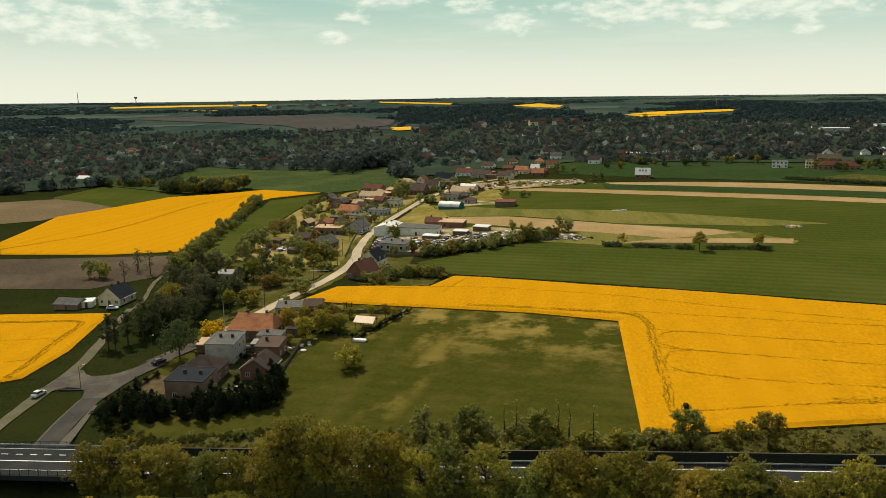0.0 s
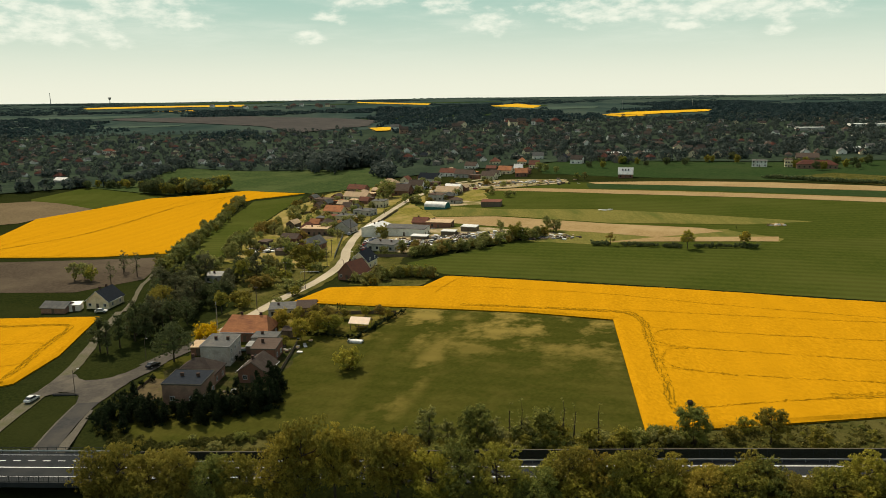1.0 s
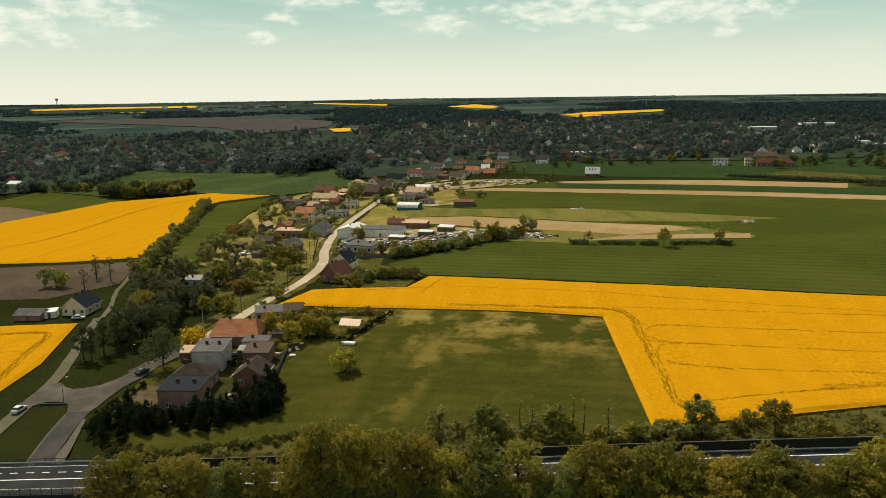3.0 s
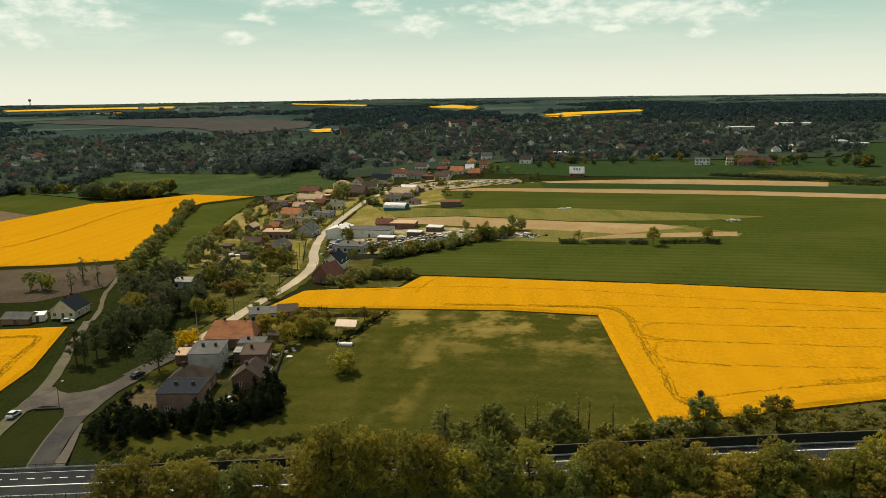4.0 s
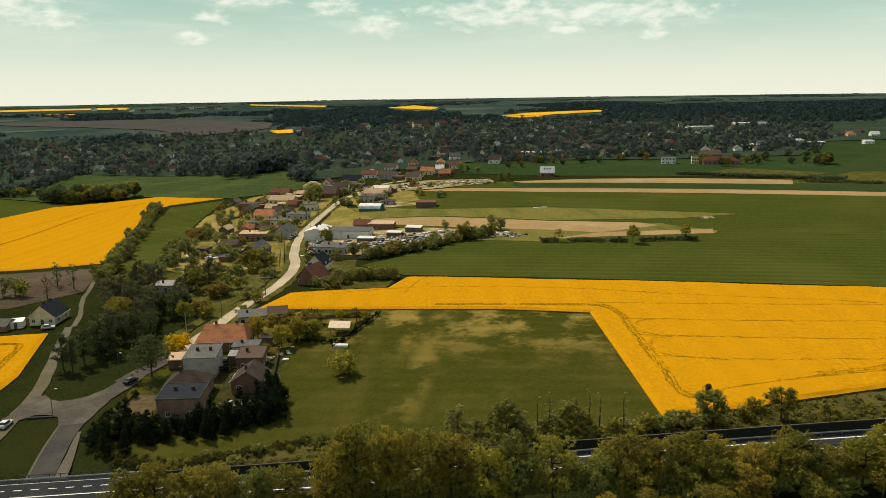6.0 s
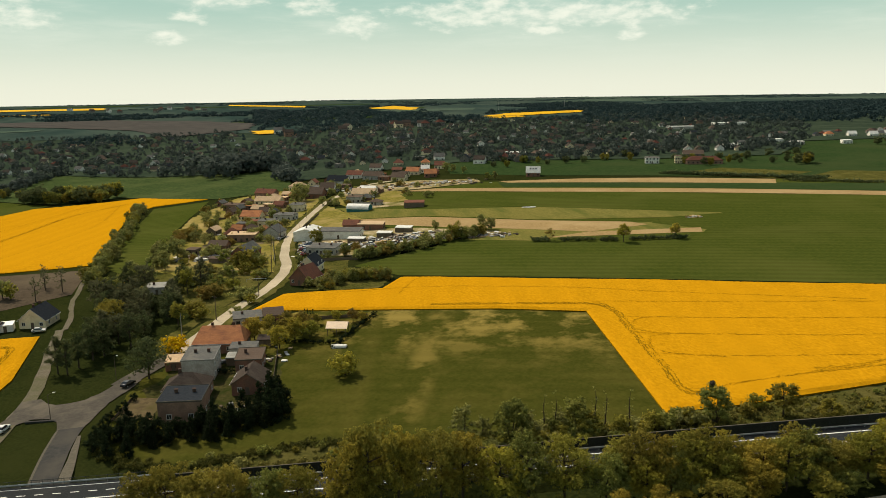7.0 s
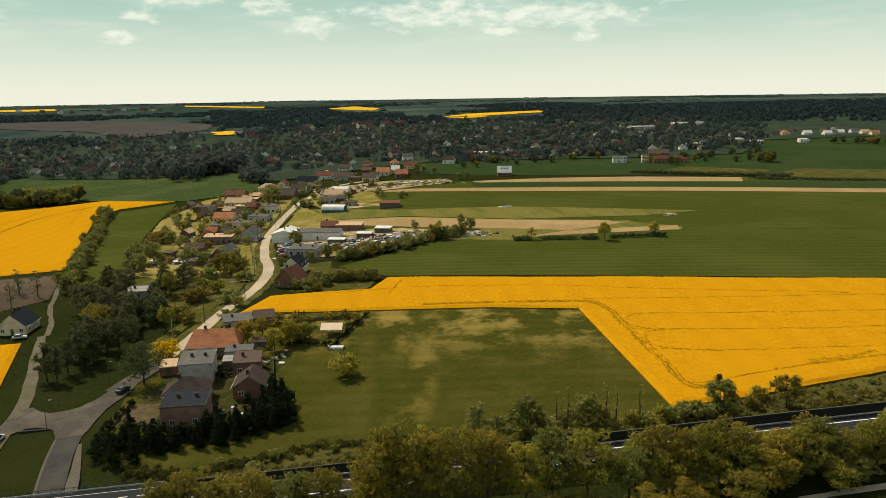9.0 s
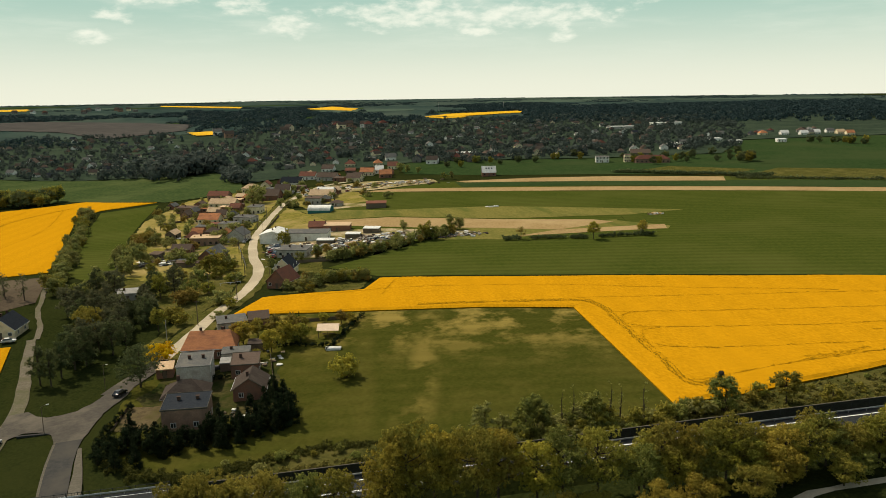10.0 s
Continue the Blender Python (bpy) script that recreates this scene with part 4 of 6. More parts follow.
house(-138.2, 264.5, -10, 9.5, 7, 2.0, "gable", 1.5, "pink", "grey", "low cream barn with a pale grey roof", cols=2, chimneys=0, name="barn", category="barn")
house(-131.5, 266.2, 8, 4.5, 4, 2.2, "flat", 0.3, "white", "pale", "small white outbuilding beside a barn", cols=0, side=0, chimneys=0, name="outbuilding", category="outbuilding")
house(-88.9, 299.5, -4, 9.7, 6, 2.7, "flat", 0.6, "grey", "concrete", "small grey house with a pale grey flat roof among trees", cols=3, chimneys=1)
# the village, beside the road
V = "village houses along the road"
house(-61.5, 352.5, -22, 8.5, 18, 3.6, "gable", 3.6, "brick", "grey", "long brick barn with a grey gable roof", cols=2, across=True, chimneys=0, name="barn", category="barn")
house(-70, 350, -20, 11, 4, 2.4, "flat", 0.4, "wood", "brown", "low weathered wooden shed", cols=0, side=0, chimneys=0, name="shed", category="shed")
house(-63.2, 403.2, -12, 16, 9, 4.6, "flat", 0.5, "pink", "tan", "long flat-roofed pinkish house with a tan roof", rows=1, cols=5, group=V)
house(-48.0, 402.0, -24, 9.6, 11, 4.6, "gable", 3.4, "grey", "grey", "grey gabled house beside the road", rows=1, cols=2, across=True, group=V)
house(-74, 385, -20, 10, 7, 3.0, "gable", 2.2, "brick", "brown", "brick shed with a brown gable roof", cols=1, name="shed", category="shed", chimneys=0)
house(-86, 377, -30, 6, 6, 3.2, "flat", 0.4, "wood", "brown", "dark wooden shed on wasteland", cols=1, name="shed", category="shed", chimneys=0)
house(-62.7, 484.1, -24, 14, 10, 3.4, "gable", 3.4, "cream", "orange", "house with an orange tiled gable roof", cols=4, group=V)
house(-52, 447, -24, 11, 8, 4.4, "flat", 0.5, "cream", "grey", "cream flat-roofed house in the village", cols=3, group=V)
house(-42.3, 468.8, -30, 14, 9, 4.0, "flat", 0.5, "grey", "grey", "flat-roofed grey workshop in the village", cols=3, name="workshop", category="workshop")
house(-34.3, 504.2, -24, 10, 9, 5.2, "flat", 0.5, "cream", "grey", "cream two-storey cube house in the village", rows=2, cols=3, group=V)
house(-54.2, 556.4, -26, 21, 10, 3.6, "gable", 3.2, "cream", "tan", "long farmhouse with a tan gable roof", cols=5, group=V)
house(-78, 552, -26, 16, 9, 4.2, "flat", 0.5, "pink", "brown", "long dark flat-roofed farm building", cols=4, group=V)
house(-57.2, 601.7, -30, 18, 9, 4.5, "gable", 3.2, "pink", "red", "farm building with a reddish gable roof", cols=4, group=V)
house(-20.5, 563.1, -22, 14, 13, 4.0, "gable", 4.6, "brick", "brown", "tall brick barn with a brown gable roof", cols=2, chimneys=0, group=V, name="barn", category="barn")
house(-9.1, 590.8, -15, 12, 10, 4.0, "gable", 4.2, "white", "brown", "white gabled house with a brown roof", cols=3, group=V)
house(-32.3, 622.4, -30, 15, 10, 4.5, "hip", 3.4, "cream", "tan", "cream house with a tan hip roof", cols=4, group=V)
house(1.2, 634.1, -26, 19, 10, 4.0, "gable", 4.4, "white", "navy", "white house with a blue-grey gable roof", cols=4, group=V)
house(-31.3, 309.4, -20, 7.6, 10, 3.6, "gable", 3.8, "cream", "navy", "cream gabled house with a dark blue-grey roof", rows=2, cols=2, fine=True, across=True)
house(-35.1, 291.4, -34, 8.6, 10, 2.7, "gable", 4.4, "brick", "red", "old brick cottage with a steep red roof beside the rape", cols=3, fine=True, across=True)
house(-14.0, 383.0, -18, 24, 11, 4.6, "flat", 0.6, "white", "grey", "long pale grey flat-roofed hall beside the road", rows=1, cols=0, side=2, chimneys=0, name="hall", category="hall")
house(-30.5, 386.5, -18, 13.5, 17, 5.2, "gable", 1.9, "white", "pale", "broad white gabled end of the hall with a pale sheet roof", cols=0, side=0, chimneys=2, across=True, door=False, name="hall", category="hall")
house(-24.4, 346.5, -23, 15, 11, 3.8, "flat", 0.5, "grey", "grey", "grey flat-roofed workshop beside the road", cols=4, chimneys=2, name="workshop", category="workshop")
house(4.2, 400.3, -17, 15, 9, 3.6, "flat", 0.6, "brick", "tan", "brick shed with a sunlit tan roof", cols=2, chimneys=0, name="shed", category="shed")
house(-6, 405, -17, 9, 8, 3.8, "gable", 2.4, "brick", "red", "brick outbuilding with a red-brown roof", cols=2, chimneys=1, name="outbuilding", category="outbuilding")
house(19.4, 383.6, -24, 9.0, 6, 2.8, "flat", 0.4, "wood", "pale", "small shed with a white sheet roof", cols=1, chimneys=0, name="shed", category="shed")
house(-6.5, 368, -20, 9.0, 5, 2.4, "flat", 0.3, "wood", "pale", "open shelter with a white sheet roof", cols=0, side=0, door=False, chimneys=0, name="shelter", category="shelter")
house(8.5, 376, -20, 8.0, 5, 2.4, "flat", 0.3, "wood", "pale", "low store with a white sheet roof", cols=0, side=0, door=False, chimneys=0, name="shelter", category="shelter")
house(44, 363, -16, 4.6, 4, 2.6, "flat", 0.3, "wood", "pale", "small hut with a pale roof among scrap", cols=1, side=0, chimneys=0, name="hut", category="hut")
house(3.7, 471.7, -24, 15.4, 10, 2.0, "arch", 3.2, "teal", "pale", "arched warehouse with teal walls and a white roof", cols=0, side=0, chimneys=0, door=False, name="warehouse", category="warehouse")
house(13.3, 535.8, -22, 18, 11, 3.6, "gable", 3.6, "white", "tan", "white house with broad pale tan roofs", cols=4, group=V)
house(17.5, 549, -27, 13, 10, 3.6, "gable", 3.6, "white", "pale", "house with a bright pale roof", cols=3, group=V)
house(5.0, 514.9, -24, 11.5, 9, 4.8, "flat", 0.5, "grey", "brown", "grey flat-roofed house in the village", rows=2, cols=3, group=V)
house(17.4, 492.0, -20, 8.5, 7, 3.0, "hip", 1.6, "grey", "brown", "low house with a brown roof", cols=2, group=V)
house(39.0, 466.4, -13, 13.6, 10, 3.6, "flat", 0.5, "wood", "red", "dark red-brown flat shed on the field's edge", cols=0, side=0, door=False, chimneys=0, name="shed", category="shed")
for (x, y, turn, w2, kind, wl2, rf, lb) in (
        (32, 645, -30, 19, "gable", "grey", "brown", "grey house with a brown gable roof"),
        (50.4, 618.4, -30, 13, "gable", "cream", "brown", "cream house with a brown roof"),
        (68.4, 654, -25, 12.7, "gable", "cream", "orange", "cream house with a sunlit orange roof"),
        (82, 664, -12, 8, "gable", "white", "pale", "white house with a shining pale roof"),
        (79.7, 625.2, -6, 10.8, "gable", "brick", "orange", "brick house with an orange roof"),
        (69, 745, -17, 10.5, "hip", "cream", "red", "house with a red hip roof"),
        (18.4, 668.7, -30, 16, "gable", "white", "red", "white house with a red roof"),
        (42.7, 715.6, -27, 12.4, "gable", "white", "brown", "white gabled house at the village's end"),
        (93.9, 728.1, -11, 9.4, "hip", "cream", "orange", "house with an orange hip roof"),
        (100, 690, -15, 10, "gable", "cream", "red", "cream house with a red roof")):
    house(x, y, turn, w2, 9.5, 4.0, kind, 3.6, wl2, rf, lb, cols=3, group=V)
house(155.0, 579.0, -15, 11, 9, 3.2, "gable", 4.6, "brick", "pale", "new house with a steep pale grey roof alone in the fields", cols=3, chimneys=0, skylights=3)
house(314.5, 594.0, -22, 30, 11, 3.6, "hip", 3.0, "pink", "maroon", "long pinkish building with a dull red roof", rows=1, cols=8, chimneys=2, name="school", category="school")
house(280.0, 622.2, -24, 12, 9, 5.0, "flat", 0.4, "white", "grey", "white flat-roofed house at the town's edge", rows=2, cols=4)
house(300, 612, -22, 6, 6, 6.4, "flat", 0.3, "cream", "brown", "narrow cream tower block behind the long building", rows=2, cols=3)
house(330, 640, -22, 18, 10, 5.0, "gable", 3.4, "dull", "brown", "grey hall with a brown roof", rows=1, cols=4, name="hall", category="hall")
house(425, 732, -10, 12, 10, 2.6, "arch", 3.4, "white", "pale", "hall with a white arched roof in the town", cols=0, side=0, chimneys=0, door=False, name="hall", category="hall")
house(718, 1194, -5, 60, 14, 5, "flat", 0.4, "white", "pale", "long white industrial hall in the town", cols=0, side=0, chimneys=0, name="hall", category="hall")
house(586, 1118, -8, 40, 12, 5, "flat", 0.4, "grey", "pale", "long grey industrial hall in the town", cols=0, side=0, chimneys=0, name="hall", category="hall")
house(197, 768, -12, 26, 9, 4, "flat", 0.4, "white", "pale", "long low white building at the town's edge", cols=6, chimneys=0, name="hall", category="hall")
house(-477, 1153, -15, 16, 10, 6, "hip", 3.5, "white", "red", "large white house with a red roof", rows=2, cols=4)
house(-370, 768, -20, 14, 9, 3, "gable", 2.5, "grey", "pale", "barn with a bright sheet roof", cols=0, side=0, chimneys=0, name="barn", category="barn")
house(522, 788, -5, 15, 9, 3.6, "flat", 0.4, "white", "pale", "white flat-roofed hall at the town's edge", cols=6, name="hall", category="hall")

E = "sunlit houses at the town's eastern edge"
for x, y, wl2, rf, kd in ((662, 836, "white", "pale", "gable"), (680, 821, "white", "pale", "gable"), (695, 828, "cream", "grey", "gable"), (709, 832, "white", "pale", "gable"), (741, 842, "white", "grey", "gable"),
                          (732, 814, "cream", "tan", "gable"), (724, 790, "cream", "orange", "gable"), (571, 734, "white", "pale", "flat"), (640, 850, "cream", "orange", "hip")):
    house(x, y, -15, 10, 8, 3.6, kd, 3.2 if kd != "flat" else 0.5, wl2, rf, "%s house with a %s roof at the town's sunlit edge" % (wl2, rf), cols=3, chimneys=0, group=E)
house(518, 749, -20, 17, 8, 3.2, "flat", 0.4, "white", "pale", "long low white hall at the town's edge", cols=4, chimneys=0, name="hall", category="hall")


# ---------- trees ----------
def foliage(n, clumps, size, seed, ragged_by=0.6, core=0.5, lift=0.3, flat=0.78):
    """Leaves on the outside of rounded clumps (x, y, z, radius), round a few dense inner masses."""
    rng = np.random.default_rng(seed)
    C = np.array(clumps)
    w = C[:, 3] ** 2
    m = max(1, n // 12)
    k = rng.choice(len(C), m, p=w / w.sum())
    d = rng.normal(size=(m, 3))
    d[:, 2] = d[:, 2] * 0.9 + lift
    d /= np.linalg.norm(d, axis=1, keepdims=True)
    bunch = C[k, :3] + d * (C[k, 3] * rng.uniform(0.6, 1.12, m))[:, None] * np.array((1, 1, flat))
    j = rng.integers(0, m, n)                 # the leaves of a bunch sit close together
    e = rng.normal(size=(n, 3))
    e /= np.linalg.norm(e, axis=1, keepdims=True)
    pos = bunch[j] + e * (size * 2.3 * rng.uniform(0.2, 1.0, n) ** 0.5)[:, None]
    nrm = d[j] * 0.7 + e * 0.6 + rng.normal(size=(n, 3)) * ragged_by * 0.6
    nrm /= np.linalg.norm(nrm, axis=1, keepdims=True)
    u = np.cross(nrm, rng.normal(size=(n, 3)))
    u /= np.linalg.norm(u, axis=1, keepdims=True)
    v = np.cross(nrm, u)
    r = (size * rng.uniform(0.65, 1.35, n))[:, None]
    pts = np.stack([pos + u * r * 1.15, pos - u * r * 0.5 + v * r * 0.8, pos - u * r * 0.5 - v * r * 0.8], 1).reshape(-1, 3)
    verts = pts.tolist()
    faces = np.arange(3 * n).reshape(n, 3).tolist()
    if core:
        g = (1 + 5 ** 0.5) / 2
        ico = np.array([(-1, g, 0), (1, g, 0), (-1, -g, 0), (1, -g, 0), (0, -1, g), (0, 1, g), (0, -1, -g), (0, 1, -g), (g, 0, -1), (g, 0, 1), (-g, 0, -1), (-g, 0, 1)]) / 1.902
        tri = ((0, 11, 5), (0, 5, 1), (0, 1, 7), (0, 7, 10), (0, 10, 11), (1, 5, 9), (5, 11, 4), (11, 10, 2), (10, 7, 6), (7, 1, 8),
               (3, 9, 4), (3, 4, 2), (3, 2, 6), (3, 6, 8), (3, 8, 9), (4, 9, 5), (2, 4, 11), (6, 2, 10), (8, 6, 7), (9, 8, 1))
        for c in C:
            at = len(verts)
            verts += (c[:3] + ico * c[3] * core * rng.uniform(0.75, 1.25, (12, 1)) * np.array((1, 1, flat))).tolist()
            faces += [(at + i, at + j, at + m) for i, j, m in tri]
    return verts, faces


def tree(kind, seed, h, wide, low, n, size, material, label, category="tree", clumps=34, name="tree", core=0.45, open_by=0.5, lift=0.3, flat=0.78):
    """A tree at the origin: trunk with limbs, crown of rounded clumps of leaves with gaps between."""
    rng = random.Random(seed)
    thing = tagged(new(name), label, category)
    bm = bmesh.new()
    spots = []
    if kind == "conifer":
        prism(bm, (0, 0, -0.4), (0, 0, h * 0.96), 0.02 * h, 0.02)
        for k in range(clumps):
            f = (k + rng.random()) / clumps
            r = wide / 2 * (1 - f) ** 0.8 * rng.uniform(0.35, 0.8)
            a = rng.uniform(0, 6.28)
            spots.append((r * math.cos(a), r * math.sin(a), low + (h - low) * f * 0.95, wide * (0.07 + 0.13 * (1 - f)) * rng.uniform(0.8, 1.2)))
    else:
        th = low + (h - low) * 0.35
        lean = (rng.uniform(-0.04, 0.04) * h, rng.uniform(-0.04, 0.04) * h)
        top = Vector((lean[0], lean[1], h * 0.86))
        mid = Vector((lean[0] * 0.4, lean[1] * 0.4, th))
        r0 = 0.018 * h + 0.04
        if low > 0.3:
            prism(bm, (0, 0, -0.5), mid, r0, r0 * 0.7)
            prism(bm, mid, top, r0 * 0.7, 0.03, 5)
        base = wide * 0.50 / clumps ** (1 / 3)
        for k in range(clumps):
            while True:
                p = Vector((rng.uniform(-1, 1), rng.uniform(-1, 1), rng.uniform(-1, 1)))
                if open_by < p.length < 1:
                    break
            grow = 1 + 0.45 * noise.noise((p.x * 1.9 + seed, p.y * 1.9, p.z * 1.9))
            taper = 1 - 0.15 * p.z * p.z if p.z < 0 else 1 - 0.28 * p.z
            spots.append((p.x * (wide / 2 - base * 0.6) * grow * taper, p.y * (wide / 2 - base * 0.6) * grow * taper,
                          (low + h) / 2 + p.z * ((h - low) / 2 - base * 0.5) * grow, base * rng.uniform(0.65, 1.3)))
        # a limb to every third clump
        for k in range(0, clumps, 3):
            e = Vector(spots[k][:3])
            s = mid.lerp(top, min(0.9, max(0.0, (e.z - th) / (h - th)) * 0.7)) if low > 0.3 else Vector((0, 0, -0.2))
            m = s.lerp(e, 0.5) + Vector((0, 0, -0.03 * h))
            prism(bm, s, m, r0 * 0.36, r0 * 0.22, 5)
            prism(bm, m, e, r0 * 0.22, 0.02, 4)
    part("trunk", bm, M_BARK, thing)
    if n:
        v, f = foliage(n, spots, size, seed, core=core, lift=lift, flat=flat)
        crown = new("crown", to_mesh("crown", v, f, material))
        crown.parent = thing
    return thing


def stand(model, places, rng, group="", lift=0.0, slim=1.0):
    """Copies of a model tree at the places (x, y, scale); the model itself takes the first."""
    for k, (x, y, s) in enumerate(places):
        m = Matrix.LocRotScale((x, y, height(x, y) + lift), Euler((0, 0, rng.uniform(0, 6.28))), (s ** slim * rng.uniform(0.92, 1.08),) * 2 + (s,))
        if k == 0:
            model.matrix_basis = m
            ob = model
        else:
            ob = copy_thing(model, m @ Matrix.Diagonal((1 / model.scale.x, 1 / model.scale.y, 1 / model.scale.z, 1)))
        if group:
            ob["group"] = group


def grove(models, places, seed, group="", slim=1.0):
    """Spreads places over several models."""
    rng = random.Random(seed)
    lots = [[] for _ in models]
    for p in places:
        lots[rng.randrange(len(models))].append(p)
    for m, lot in zip(models, lots):
        if lot:
            stand(m, lot, rng, group, 0.0, slim)
        else:
            for o in (*m.children_recursive, m):
                bpy.data.objects.remove(o)


# the row between the camera and the motorway: (x, height)
ROW = [(-63, 13.2), (-59, 14.0), (-54, 12.0), (-49, 12.7), (-43, 11.3), (-38, 11.4), (-29, 16.3), (-26, 18.4), (-21, 16.2), (-14, 16.3), (-10, 14.5), (-4, 12.6), (1, 13.8), (7, 13.5), (16, 10.7), (19, 12.4), (23, 11.3), (27, 12.0), (31, 12.3), (36, 9.4), (41, 8.1), (45, 8.9), (49, 10.2), (58, 7.0), (64, 7.7)]
lab = "tall broadleaf tree in yellowish spring leaf beside the motorway"
models = [tree("broad", 11 + k, 10.0, 8.0 + 0.5 * k, 1.5, 16000, 0.115, (L_SPRING, L_OLIVE, L_GREEN, L_SPRING, L_OLIVE)[k], lab, clumps=84, core=0.0, open_by=0.4, lift=0.6, flat=0.62) for k in range(5)]
rr = random.Random(5)
places = [(x, 117 - 0.12 * x + rr.uniform(-2, 1), h / 10.0) for x, h in ROW]
places += [(x + rr.uniform(-2, 2), 109 - 0.12 * x + rr.uniform(-3, 3), rr.uniform(0.45, 0.75)) for x in range(-66, 90, 7)]
places += [(x + rr.uniform(-1, 1), 114.5 - 0.12 * x + rr.uniform(-1.5, 1.5), rr.uniform(0.85, 1.1)) for x in range(14, 80, 5)]
grove(models, places, 3, "row of trees along the motorway", 0.5)


# ---------- the motorway ----------
def mw(x, v, up=0.0):
    """A point of the motorway: x along it, v metres from its far edge line towards the camera, up above the asphalt."""
    q = Vector((1, -0.13)).normalized()
    px, py = x + q.y * v, 129.4 - 0.13 * x - q.x * v
    return (px, py, 0.05 * x / (1 + abs(x) / 500) + 2.0 + up)


def sweep(name, profile, xs, material, label="", parent=None, category="", kind=""):
    """A bar along the motorway with the given cross-section of (v, up)."""
    verts, faces = [], []
    n = len(profile)
    for i, x in enumerate(xs):
        verts += [mw(x, v, u) for v, u in profile]
        if i:
            for k in range(n):
                a, b = (i - 1) * n + k, (i - 1) * n + (k + 1) % n
                faces.append((a, b, b + n, a + n))
    faces += [tuple(range(n)), tuple(range((len(xs) - 1) * n, len(xs) * n))[::-1]]
    ob = new(name, to_mesh(name, verts, faces, material))
    if parent:
        ob.parent = parent
    return tagged(ob, label, category, kind=kind)


def steps(a, b, s):
    n = max(1, round((b - a) / s))
    return [a + (b - a) * k / n for k in range(n + 1)]


WEST, ABUT, EAST = -150, -66, 160
sweep("motorway", [(-6.2, 0), (6.2, 0), (6.2, -1.0), (-6.2, -1.0)], steps(WEST, ABUT, 6), M_ASPHALT, "grey asphalt motorway carriageway on a bridge", category="road", kind="structure")
sweep("motorway", [(-2.2, 0), (6.2, 0), (6.2, -0.6), (-2.2, -0.6)], steps(ABUT, EAST, 6), M_ASPHALT, "grey asphalt motorway carriageway", category="road", kind="structure")
sweep("embankment", [(-2.2, -0.05), (6.2, -0.05), (9.5, -2.6), (-5.0, -2.4)], steps(ABUT, EAST, 6), M_GRASS, "grassy bank that carries the motorway", category="bank", kind="structure")
for x in (-146, -118, -92, -68):
    bm = bmesh.new()
    for v in (-4, 4):
        p = mw(x, v)
        prism(bm, (p[0], p[1], p[2] - 8), (p[0], p[1], p[2] - 0.95), 0.6, 0.6, 10)
    me = bpy.data.meshes.new("bridge_pier")
    bm.to_mesh(me)
    bm.free()
    me.materials.append(M_CONC)
    tagged(new("bridge_pier", me), "round concrete columns under the bridge", "bridge pier", kind="structure")


def marking(v, x0, x1, wide, dash=0.0, gap=0.0):
    verts, faces = [], []
    x = x0
    while x < x1:
        e = min(x1, x + (dash or 6.0))
        k = len(verts)
        verts += [mw(x, v, 0.012), mw(e, v, 0.012), mw(e, v + wide, 0.012), mw(x, v + wide, 0.012)]
        faces.append((k + 3, k + 2, k + 1, k))
        x = e + gap
    tagged(new("lane_marking", to_mesh("lane_marking", verts, faces, M_PAINT)), "white painted lane line", "road marking", kind="structure")


marking(0.0, WEST, EAST, 0.30)
marking(3.7, WEST, EAST, 0.30)
marking(-2.7, WEST, ABUT, 0.24, 1.6, 1.6)
marking(-5.2, WEST, ABUT, 0.2)
rail_profile = [(0, 0.45), (0.08, 0.45), (0.12, 0.55), (0.06, 0.6), (0.12, 0.66), (0.08, 0.76), (0, 0.76)]


def guard_rail(v, x0, x1):
    g = tagged(new("guard_rail"), "galvanised steel guard rail beside the motorway", "guard rail")
    sweep("beam", [(v + a, b) for a, b in rail_profile], steps(x0, x1, 6), M_STEEL, parent=g)
    bm = bmesh.new()
    box(bm, -0.05, 0.05, -0.05, 0.05, -0.1, 0.72)
    me = bpy.data.meshes.new("post")
    bm.to_mesh(me)
    bm.free()
    me.materials.append(M_STEEL)
    for x in steps(x0, x1, 4):
        o = new("post", me)
        o.parent = g
        o.location = mw(x, v - 0.1)


guard_rail(5.6, ABUT, EAST)
guard_rail(-1.2, ABUT, EAST)
guard_rail(-5.8, WEST, ABUT)

# the railings of the bridge
for v in (6.0, -6.1):
    g = tagged(new("railing"), "dark steel railing on the edge of the bridge", "railing")
    for u in (0.15, 1.15):
        sweep("rail", [(v, u), (v + 0.07, u), (v + 0.07, u + 0.07), (v, u + 0.07)], steps(WEST, ABUT, 6), M_DARKMETAL, parent=g)
    bm = bmesh.new()
    box(bm, -0.05, 0.05, -0.05, 0.05, 0, 1.3)
    me = bpy.data.meshes.new("post")
    bm.to_mesh(me)
    bm2 = bmesh.new()
    box(bm2, -0.015, 0.015, -0.015, 0.015, 0.2, 1.17)
    me2 = bpy.data.meshes.new("bar")
    bm2.to_mesh(me2)
    for k, x in enumerate(steps(WEST, ABUT, 0.5)):
        if x < -100 and k % 4:
            continue
        o = new("post" if k % 4 == 0 else "bar", me if k % 4 == 0 else me2)
        o.parent = g
        o.location = mw(x, v + 0.035)
    for m in (me, me2):
        m.materials.append(M_DARKMETAL)
    bm.free()
    bm2.free()

# the noise barrier: posts and panels
bar = tagged(new("noise_barrier"), "dark noise barrier of panels between steel posts along the motorway", "noise barrier")
xs = steps(-62, EAST, 4)
bm = bmesh.new()
box(bm, 0.06, 3.96, -0.06, 0.06, -0.4, 1.9)
